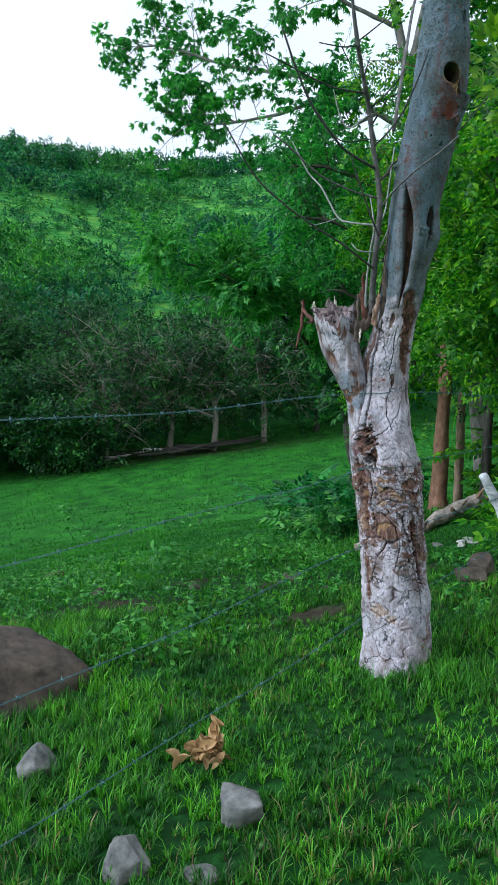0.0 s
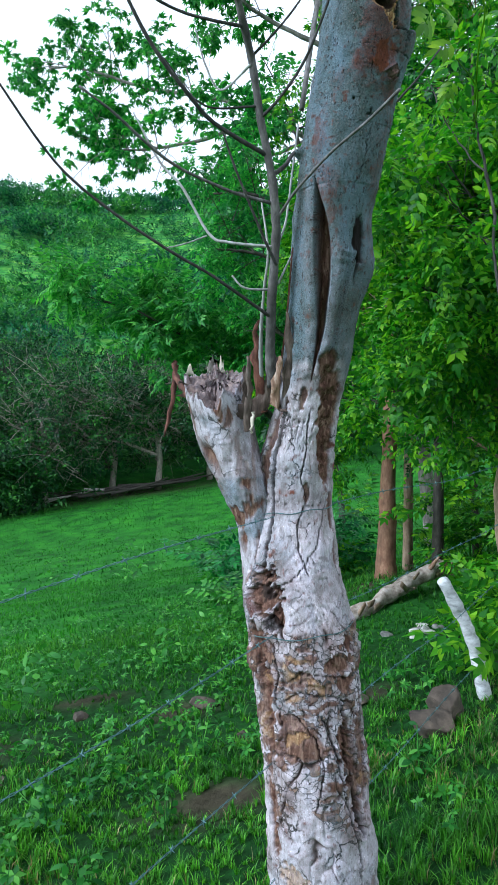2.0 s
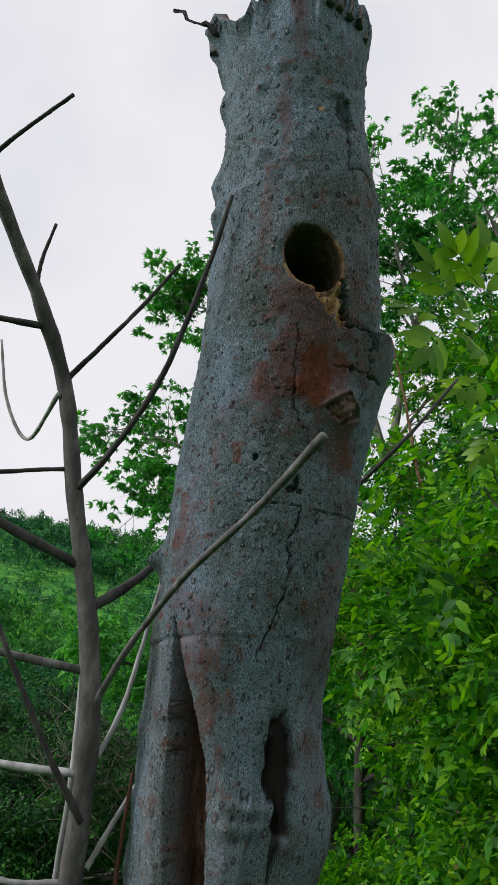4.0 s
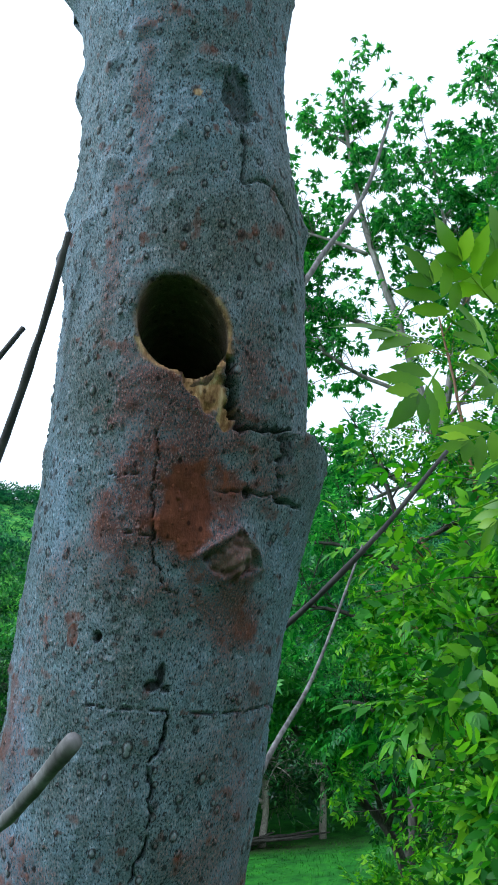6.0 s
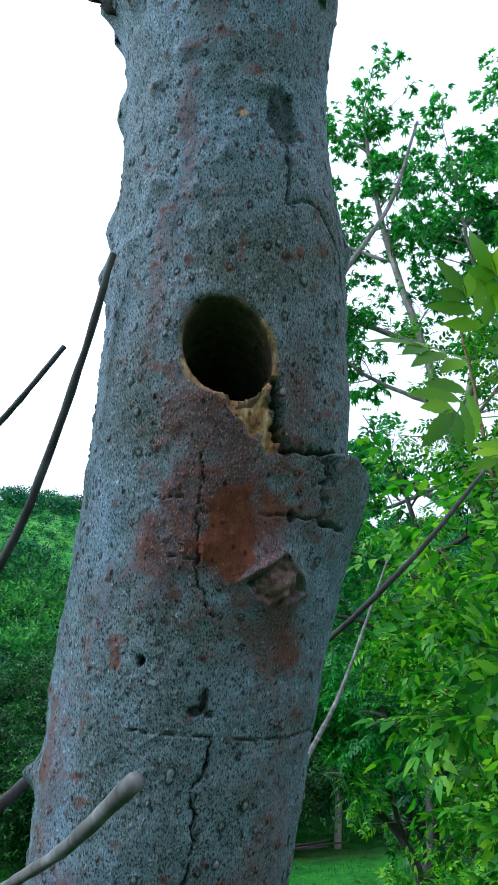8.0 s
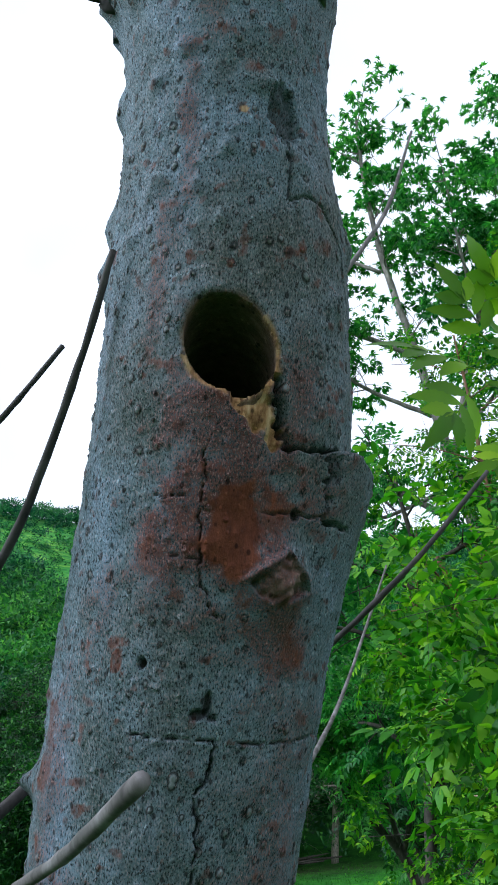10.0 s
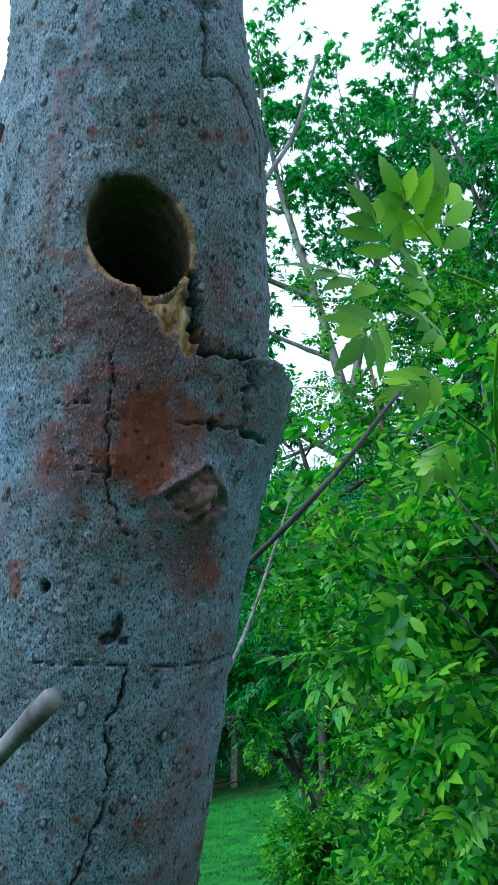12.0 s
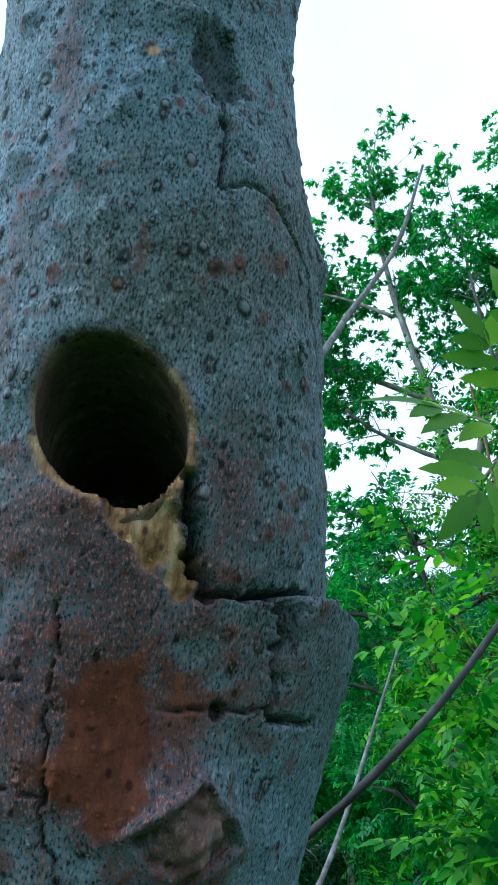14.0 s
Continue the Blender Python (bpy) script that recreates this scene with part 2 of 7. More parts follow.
    l.new(colour, b.inputs["Base Color"])
    b.inputs["Roughness"].default_value = 0.75
    b.inputs["Specular IOR Level"].default_value = 0.15
    bump(n, l, b, [(blot, 0.25, 0.005), (coarse, 0.4, 0.002), (grain, 0.4, 0.0012), (fine, 0.4, 0.0006), (scabs, 0.5, 0.0012), (flake, 0.3, 0.0010), (lentic, 0.7, 0.002), (dash, 0.45, 0.0014)])
    return m


def plain_material(name, dark, light, scale, rough=0.8, depth=0.004, metal=0.0):
    m, n, l, b = mat(name)
    g = noise_node(n, l, scale, 6.0, 0.65)
    s = noise_node(n, l, scale * 0.2, 3.0)
    colour = ramp(n, l, g, [(0.3, dark), (0.7, light)])
    colour = mix(n, l, 1.0, colour, ramp(n, l, s, [(0.3, (0.7, 0.7, 0.7)), (0.7, (1.2, 1.18, 1.1))]), "MULTIPLY")
    l.new(colour, b.inputs["Base Color"])
    b.inputs["Roughness"].default_value, b.inputs["Metallic"].default_value = rough, metal
    bump(n, l, b, [(g, 0.8, depth)])
    return m


def ground_material():
    m, n, l, b = mat("meadow_ground")
    a = noise_node(n, l, 0.55, 5.0, 0.6)
    f = noise_node(n, l, 14.0, 6.0, 0.7)
    big = noise_node(n, l, 0.045, 4.0, 0.6)
    green = ramp(n, l, f, [(0.3, (0.008, 0.022, 0.008)), (0.55, (0.012, 0.06, 0.012)), (0.75, (0.025, 0.13, 0.02))])
    lawn = ramp(n, l, f, [(0.3, (0.009, 0.075, 0.009)), (0.7, (0.032, 0.18, 0.020))])
    lawn = mix(n, l, 1.0, lawn, ramp(n, l, noise_node(n, l, 0.8, 6.0, 0.7), [(0.36, (0.45, 0.55, 0.6)), (0.5, (1.0, 1.0, 1.0)), (0.66, (1.7, 1.45, 1.0))]), "MULTIPLY")
    green = mix(n, l, attr(n, "lawn"), green, lawn)
    far = ramp(n, l, big, [(0.36, (0.012, 0.10, 0.045)), (0.5, (0.03, 0.18, 0.05)), (0.62, (0.11, 0.30, 0.06))])
    colour = mix(n, l, attr(n, "hill"), green, far)
    open_slope = ramp(n, l, noise_node(n, l, 0.22, 5.0, 0.65, (1, 2.2, 1)), [(0.34, (0.018, 0.14, 0.035)), (0.5, (0.06, 0.26, 0.05)), (0.66, (0.17, 0.38, 0.06))])
    colour = mix(n, l, attr(n, "slope"), colour, open_slope)
    soil = ramp(n, l, f, [(0.3, (0.024, 0.021, 0.014)), (0.7, (0.085, 0.068, 0.048))])
    colour = mix(n, l, attr(n, "bare"), colour, soil)
    colour = mix(n, l, 1.0, colour, ramp(n, l, a, [(0.3, (0.7, 0.75, 0.75)), (0.7, (1.15, 1.2, 1.05))]), "MULTIPLY")
    l.new(colour, b.inputs["Base Color"])
    b.inputs["Roughness"].default_value = 0.95
    b.inputs["Specular IOR Level"].default_value = 0.1
    bump(n, l, b, [(f, 0.8, 0.03)])
    return m


M_TRUNK = trunk_material()
M_BRUSH = bark_material("brown_brush_bark", (0.12, 0.10, 0.085), (0.27, 0.24, 0.20), (0.42, 0.38, 0.33), 20)
M_TWIG = bark_material("grey_twig_bark", (0.05, 0.045, 0.045), (0.13, 0.12, 0.12), (0.25, 0.24, 0.25), 60, depth=0.001)
M_TWIG_PALE = bark_material("pale_twig_bark", (0.2, 0.19, 0.18), (0.36, 0.36, 0.36), (0.5, 0.5, 0.52), 60, depth=0.001)
M_TWIG_DARK = bark_material("dark_twig_bark", (0.02, 0.018, 0.018), (0.05, 0.045, 0.045), (0.1, 0.09, 0.09), 50, depth=0.001)
M_SHOOT = bark_material("brown_shoot_bark", (0.04, 0.035, 0.034), (0.105, 0.094, 0.094), (0.23, 0.21, 0.215), 45, depth=0.002)
M_BROWN_BARK = bark_material("red_brown_bark", (0.10, 0.045, 0.025), (0.22, 0.11, 0.065), (0.33, 0.19, 0.12), 22)
M_TAN_BARK = bark_material("tan_bark", (0.12, 0.08, 0.05), (0.26, 0.18, 0.12), (0.4, 0.3, 0.22), 22)
M_STEM_BARK = bark_material("grey_stem_bark", (0.1, 0.09, 0.08), (0.22, 0.2, 0.185), (0.36, 0.34, 0.33), 16)
M_PALE_BARK = bark_material("pale_tree_bark", (0.2, 0.17, 0.15), (0.42, 0.38, 0.36), (0.6, 0.58, 0.58), 16)
M_DARK_BARK = bark_material("dark_tree_bark", (0.015, 0.013, 0.011), (0.045, 0.04, 0.032), (0.1, 0.09, 0.075), 16)
M_LOG_BARK = bark_material("broken_log_bark", (0.10, 0.065, 0.045), (0.36, 0.30, 0.26), (0.56, 0.51, 0.48), 13, (1, 1, 1), 0.012)
M_WHITE_LIMB = bark_material("white_limb_bark", (0.3, 0.3, 0.32), (0.6, 0.6, 0.64), (0.75, 0.75, 0.8), 25, (1, 1, 2.0))
M_SPLINTER = bark_material("splintered_wood", (0.1, 0.05, 0.03), (0.26, 0.15, 0.1), (0.5, 0.4, 0.33), 80, (1, 1, 0.15), 0.003)
M_STUB = bark_material("torn_grey_wood", (0.06, 0.05, 0.04), (0.21, 0.19, 0.165), (0.46, 0.44, 0.40), 80, (1, 1, 0.15), 0.003)
M_FORK = bark_material("rotten_fork_wood", (0.035, 0.022, 0.018), (0.12, 0.082, 0.066), (0.24, 0.19, 0.165), 60, (1, 1, 0.25), 0.004)
M_RAW_WOOD = bark_material("raw_wood", (0.4, 0.33, 0.24), (0.62, 0.55, 0.45), (0.75, 0.7, 0.62), 90, (1, 1, 0.2), 0.002)
M_ROT = bark_material("rotten_red_wood", (0.03, 0.012, 0.008), (0.13, 0.045, 0.03), (0.26, 0.12, 0.08), 70, (1, 1, 0.2), 0.003)
M_ROCK = plain_material("grey_rock", (0.07, 0.072, 0.07), (0.26, 0.26, 0.25), 24, 0.9, 0.008)
M_ROCK_BROWN = plain_material("brown_rock", (0.028, 0.022, 0.017), (0.13, 0.098, 0.076), 14, 0.9, 0.016)
M_ROCK_WHITE = plain_material("white_stone", (0.35, 0.34, 0.32), (0.66, 0.65, 0.63), 20, 0.9, 0.006)
M_WIRE = plain_material("galvanised_wire", (0.03, 0.09, 0.11), (0.11, 0.22, 0.24), 80, 0.5, 0.0005, 0.3)
M_DRY = plain_material("dry_leaf", (0.28, 0.14, 0.05), (0.62, 0.42, 0.2), 20, 0.7, 0.003)
M_GROUND = ground_material()
M_GRASS = leaf_material("grass_blades", (0.021, 0.090, 0.009), (0.062, 0.25, 0.020), (0.17, 0.47, 0.05), 0.35, 0.5, 1.6, (0.5, 0.65, 0.8), (1.35, 1.3, 0.95), (0.32, 0.68), 6.0)
M_GRASS_DRY = leaf_material("dry_grass", (0.10, 0.075, 0.035), (0.26, 0.21, 0.10), (0.44, 0.38, 0.20), 0.35, 0.5, 1.6, (0.6, 0.6, 0.6), (1.25, 1.2, 1.1), (0.32, 0.68), 6.0)
M_GRASS_FAR = leaf_material("meadow_blades", (0.010, 0.085, 0.010), (0.032, 0.19, 0.018), (0.12, 0.36, 0.04), 0.4, 0.5, 0.35, (0.75, 0.8, 0.85), (1.35, 1.2, 0.9), (0.36, 0.64))
M_GRASS_VALLEY = leaf_material("valley_blades", (0.016, 0.12, 0.013), (0.034, 0.20, 0.022), (0.085, 0.33, 0.036), 0.4, 0.5, 0.3)
M_WEED = leaf_material("weed_leaves", (0.016, 0.11, 0.02), (0.045, 0.24, 0.035), (0.14, 0.42, 0.07), 0.35)
M_DARK_WEED = leaf_material("dark_shrub_leaves", (0.006, 0.075, 0.02), (0.014, 0.16, 0.04), (0.035, 0.27, 0.06), 0.3)
M_LEAF_NEAR = leaf_material("ash_leaves", (0.07, 0.19, 0.006), (0.17, 0.35, 0.010), (0.28, 0.47, 0.02), 0.5, 0.4, 4.0)
M_LEAF_RIGHT = leaf_material("bright_leaves", (0.012, 0.10, 0.014), (0.050, 0.26, 0.014), (0.19, 0.44, 0.016), 0.45, 0.5, 2.6, (0.5, 0.65, 0.7), (1.6, 1.35, 0.85))
M_LEAF_TALL = leaf_material("tall_tree_leaves", (0.014, 0.13, 0.038), (0.042, 0.28, 0.072), (0.12, 0.45, 0.10), 0.6, 0.42, 0.8)
M_LEAF_FEATHER = leaf_material("feathery_leaves", (0.025, 0.17, 0.04), (0.06, 0.32, 0.06), (0.16, 0.48, 0.10), 0.4, 0.5)
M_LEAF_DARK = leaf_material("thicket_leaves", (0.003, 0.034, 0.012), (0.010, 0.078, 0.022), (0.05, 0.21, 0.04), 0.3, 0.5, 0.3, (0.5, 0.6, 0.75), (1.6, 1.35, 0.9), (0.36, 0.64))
# distance haze is put into these leaves as a bluish-teal tint
M_LEAF_HAZY_HILL = leaf_material("hazy_hill_leaves", (0.007, 0.075, 0.042), (0.020, 0.15, 0.066), (0.07, 0.28, 0.095), 0.35, 0.6, 0.02, (0.6, 0.75, 1.0), (2.0, 1.4, 0.7), (0.42, 0.62), 0.15)


# ---- geometry helpers ----
def rng(seed):
    return np.random.default_rng(seed)


def lattice(ix, iy, iz, seed):
    h = (ix * 374761393 + iy * 668265263 + iz * 2147483647 + seed * 974711) & 0x7FFFFFFF
    h = ((h ^ (h >> 13)) * 1274126177) & 0x7FFFFFFF
    return ((h ^ (h >> 16)) & 0xFFFF) / 32767.5 - 1.0


def vnoise(p, scale, seed=0):
    """Smooth value noise from -1 to 1 at the points p (n, 3)."""
    q = np.asarray(p, float) * scale
    i = np.floor(q).astype(np.int64)
    f = q - i
    f = f * f * (3 - 2 * f)
    total = 0.0
    for a in (0, 1):
        for b in (0, 1):
            for c in (0, 1):
                w = (f[:, 0] if a else 1 - f[:, 0]) * (f[:, 1] if b else 1 - f[:, 1]) * (f[:, 2] if c else 1 - f[:, 2])
                total = total + w * lattice(i[:, 0] + a, i[:, 1] + b, i[:, 2] + c, seed)
    return total


def fbm(p, scale, seed=0, octaves=4):
    return sum(vnoise(p, scale * 2**k, seed + k) * 0.5**k for k in range(octaves))


def smooth(a, b, x):
    t = np.clip((x - a) / (b - a), 0, 1)
    return t * t * (3 - 2 * t)


def mesh_from(name, verts, faces, material, shade=True):
    """A mesh from arrays; faces: one array (n, k), or a list of such arrays."""
    me = bpy.data.meshes.new(name)
    groups = faces if isinstance(faces, list) else [faces]
    groups = [np.asarray(g, np.int32) for g in groups if len(g)]
    verts = np.asarray(verts, np.float32)
    me.vertices.add(len(verts))
    me.vertices.foreach_set("co", verts.ravel())
    me.loops.add(sum(g.size for g in groups))
    me.loops.foreach_set("vertex_index", np.concatenate([g.ravel() for g in groups]))
    counts = np.concatenate([np.full(len(g), g.shape[1]) for g in groups])
    me.polygons.add(len(counts))
    me.polygons.foreach_set("loop_start", np.r_[0, np.cumsum(counts)[:-1]].astype(np.int32))
    me.update(calc_edges=True)
    if shade:
        me.polygons.foreach_set("use_smooth", np.ones(len(counts), bool))
    me.materials.append(material)
    me.validate()
    return me


def part(name, mesh, parent, label=""):
    ob = new(name, mesh)
    ob.parent = parent
    if parent is not None:
        ob.matrix_parent_inverse = parent.matrix_basis.inverted()
    return tagged(ob, label)


def thing(name, place, label, category, group=""):
    ob = new(name)
    ob.empty_display_size = 0.1
    ob.matrix_basis = Matrix.Translation(place)
    return tagged(ob, label, category, group)


def smooth_path(points, n):
    """Catmull-Rom through the points, n samples."""
    p = np.asarray(points, float)
    p = np.vstack([2 * p[0] - p[1], p, 2 * p[-1] - p[-2]])
    t = np.linspace(0, len(p) - 3 - 1e-6, n)
    k = t.astype(int)
    u = (t - k)[:, None]
    a, b, c, d = p[k], p[k + 1], p[k + 2], p[k + 3]
    return 0.5 * (2 * b + (c - a) * u + (2 * a - 5 * b + 4 * c - d) * u**2 + (3 * b - a - 3 * c + d) * u**3)


def tube_arrays(points, radii, sides=8, wobble=0.0, seed=0):
    p = np.asarray(points, float)
    n = len(p)
    r = np.interp(np.linspace(0, 1, n), np.linspace(0, 1, len(radii)), radii)
    d = np.gradient(p, axis=0)
    d /= np.linalg.norm(d, axis=1)[:, None] + 1e-9
    ref = np.array([0.31, 0.95, 0.02]) if abs(d[:, 2]).mean() > 0.6 else np.array([0.05, 0.1, 1.0])
    a = np.cross(d, ref)
    a /= np.linalg.norm(a, axis=1)[:, None] + 1e-9
    b = np.cross(d, a)
    ang = np.linspace(0, 2 * np.pi, sides, endpoint=False)
    ring = p[:, None] + r[:, None, None] * (np.cos(ang)[None, :, None] * a[:, None] + np.sin(ang)[None, :, None] * b[:, None])
    v = ring.reshape(-1, 3)
    if wobble:
        c = np.repeat(p, sides, 0)
        v = c + (v - c) * (1 + wobble * fbm(v, 1.0 / (max(radii) * 1.6), seed, 3))[:, None]
    i = np.arange(n - 1)[:, None] * sides
    j = np.arange(sides)[None, :]
    k = (j + 1) % sides
    q = np.stack([i + j, i + k, i + sides + k, i + sides + j], -1).reshape(-1, 4)
    v = np.vstack([v, p[:1], p[-1:] + d[-1:] * r[-1] * 0.4])
    jj = np.arange(sides)
    t0 = np.stack([jj, np.full(sides, len(v) - 2), (jj + 1) % sides], -1)
    t1 = np.stack([(n - 1) * sides + jj, (n - 1) * sides + (jj + 1) % sides, np.full(sides, len(v) - 1)], -1)
    return v, q, np.vstack([t0, t1])


def tubes_mesh(name, tubes, material):
    """One mesh of several tubes: (points, radii, sides, wobble)."""
    vs, qs, ts, at = [], [], [], 0
    for n, (points, radii, sides, wobble) in enumerate(tubes):
        v, q, t = tube_arrays(points, radii, sides, wobble, n)
        vs.append(v), qs.append(q + at), ts.append(t + at)
        at += len(v)
    return mesh_from(name, np.vstack(vs), [np.vstack(qs), np.vstack(ts)], material)


# leaf shapes: x along the leaf, y across, z its upper side
def leaflet(x, y, angle, length, width, droop=0.0, teeth=False):
    c, s = math.cos(angle), math.sin(angle)
    if teeth:
        prof = [(0, 0.0), (0.14, 0.5), (0.2, 0.62), (0.3, 0.66), (0.34, 0.86), (0.46, 0.8), (0.5, 0.96), (0.62, 0.78), (0.66, 0.84), (0.78, 0.5), (0.82, 0.52), (1.0, 0.0)]
        if teeth == 2:
            prof = [(0, 0.0), (0.2, 0.62), (0.42, 0.98), (0.5, 0.8), (0.72, 0.58), (1.0, 0.0)]
        pts = [(u * length, 0.5 * width * w) for u, w in prof]
        n = len(pts)
        v = [(u, 0, -droop * u * u / length) for u, w in pts] + [(u, w, -droop * u * u / length + 0.12 * w) for u, w in pts[1:-1]] + [(u, -w, -droop * u * u / length + 0.12 * w) for u, w in pts[1:-1]]
        f = []
        for side in (0, 1):
            o = n + side * (n - 2)
            rim = [0] + list(range(o, o + n - 2)) + [n - 1]
            for k in range(n - 1):
                quad = [k, k + 1, rim[k + 1], rim[k]]
                quad = quad if side == 0 else quad[::-1]
                f.append([q for m, q in enumerate(quad) if q not in quad[:m]])
    else:
        v = [(0, 0, 0), (0.42 * length, 0.5 * width, 0.03 * length - 0.3 * droop * length), (length, 0, -droop * length), (0.42 * length, -0.5 * width, 0.03 * length - 0.3 * droop * length)]
        f = [[0, 1, 2], [0, 2, 3]]
    v = [(x + c * a - s * b, y + s * a + c * b, z) for a, b, z in v]
    return v, [list(reversed(q)) for q in f]


def shape_of(leaflets):
    v, f = [], []
    for lv, lf in leaflets:
        f += [[i + len(v) for i in q] for q in lf]
        v += lv
    return np.array(v), [np.array([q for q in f if len(q) == k]) for k in (3, 4) if any(len(q) == k for q in f)]


def pinnate(pairs, length, width, fold=1.0, droop=0.2, teeth=False, reach=1.0):
    """A compound leaf of unit length scale: pairs of leaflets and one at the tip."""
    out = []
    for k in range(pairs):
        x = 0.25 + 0.7 * reach * k / max(pairs - 1, 1)
        for s in (1, -1):
            out.append(leaflet(x, 0, s * (fold - 0.25 * k / pairs), length * (0.85 + 0.2 * math.sin(2.2 * k)), width, droop, teeth))
    out.append(leaflet(0.25 + 0.7 * reach, 0, 0.0, length * 1.1, width, droop, teeth))
    return shape_of(out)


SHAPE_ASH = pinnate(3, 0.46, 0.21, 0.9, 0.2, True)
SHAPE_TRIO = (np.array([(0, 0.1, 0), (1, 0.0, -0.1), (0.3, 0.5, 0.1), (0, 0.1, 0), (-0.6, 0.8, -0.3), (-0.5, 0.1, 0.1), (0, -0.1, 0), (-0.5, -0.9, 0.1), (0.2, -0.6, 0.0)]), [np.array([(0, 1, 2), (3, 4, 5), (6, 7, 8)])])
SHAPE_OVATE = shape_of([leaflet(0, 0, 0, 1.0, 0.56, 0.3, True)])
SHAPE_ASH_LARGE = pinnate(3, 0.76, 0.28, 0.95, 0.25, True, 0.75)
SHAPE_ASH_MID = pinnate(3, 0.44, 0.22, 0.95, 0.3, 2)
SHAPE_ASH_FAR = pinnate(4, 0.42, 0.19, 0.95, 0.3)
SHAPE_PALM = shape_of([leaflet(0.12, 0, a, 0.86 - 0.1 * abs(a), 0.36, d) for a, d in ((-1.35, 1.0), (-0.7, 0.7), (0.0, 0.9), (0.65, 0.75), (1.3, 1.1))])
SHAPE_FEATHER = pinnate(6, 0.32, 0.12, 1.15, 0.35)
SHAPE_SPRAY = shape_of([leaflet(0, 0, a, 1.0, 0.5, d) for a, d in ((0, 0.1), (1.3, 0.4), (2.6, 0.0), (3.9, 0.5), (5.1, 0.2))])


def leaves_mesh(name, places, ways, sizes, shape, material, seed=0, tilt=0.5, smoothed=False, up=(0, 0, 1.0)):
    """Leaves of one shape at places, pointing along ways (n, 3), each turned a little at random."""
    r = rng(seed)
    n = len(places)
    x = ways + r.normal(0, 0.25, (n, 3))
    x /= np.linalg.norm(x, axis=1)[:, None] + 1e-9
    up = np.array(up) + r.normal(0, tilt, (n, 3))
    y = np.cross(up, x)
    y /= np.linalg.norm(y, axis=1)[:, None] + 1e-9
    z = np.cross(x, y)
    v0, fs = shape
    base = v0[None] * np.asarray(sizes)[:, None, None]
    v = places[:, None] + base[..., :1] * x[:, None] + base[..., 1:2] * y[:, None] + base[..., 2:] * z[:, None]
    step = np.arange(n)[:, None, None] * len(v0)
    return mesh_from(name, v.reshape(-1, 3), [(f[None] + step).reshape(-1, f.shape[1]) for f in fs], material, smoothed)


def spray_of(path, count, side, r, rise=0.3):
    """Side twigs from a path: [(points)], each leaving at a random place."""
    out = []
    p = np.asarray(path)
    for _ in range(count):
        k = int(r.uniform(0.25, 1.0) * (len(p) - 1))
        d = p[min(k + 1, len(p) - 1)] - p[max(k - 1, 0)]
        d = d / (np.linalg.norm(d) + 1e-9)
        w = r.normal(0, 1, 3)
        w -= d * (w @ d) * 0.8
        w /= np.linalg.norm(w)
        w = w * 0.9 + d * 0.6 + np.array([0, 0, rise])
        w /= np.linalg.norm(w)
        length = side * r.uniform(0.5, 1.2)
        bend = r.normal(0, 0.15, 3) * length
        out.append(np.array([p[k], p[k] + w * length * 0.5 + bend * 0.5, p[k] + w * length + bend + np.array([0, 0, -0.12 * length])]))
    return out


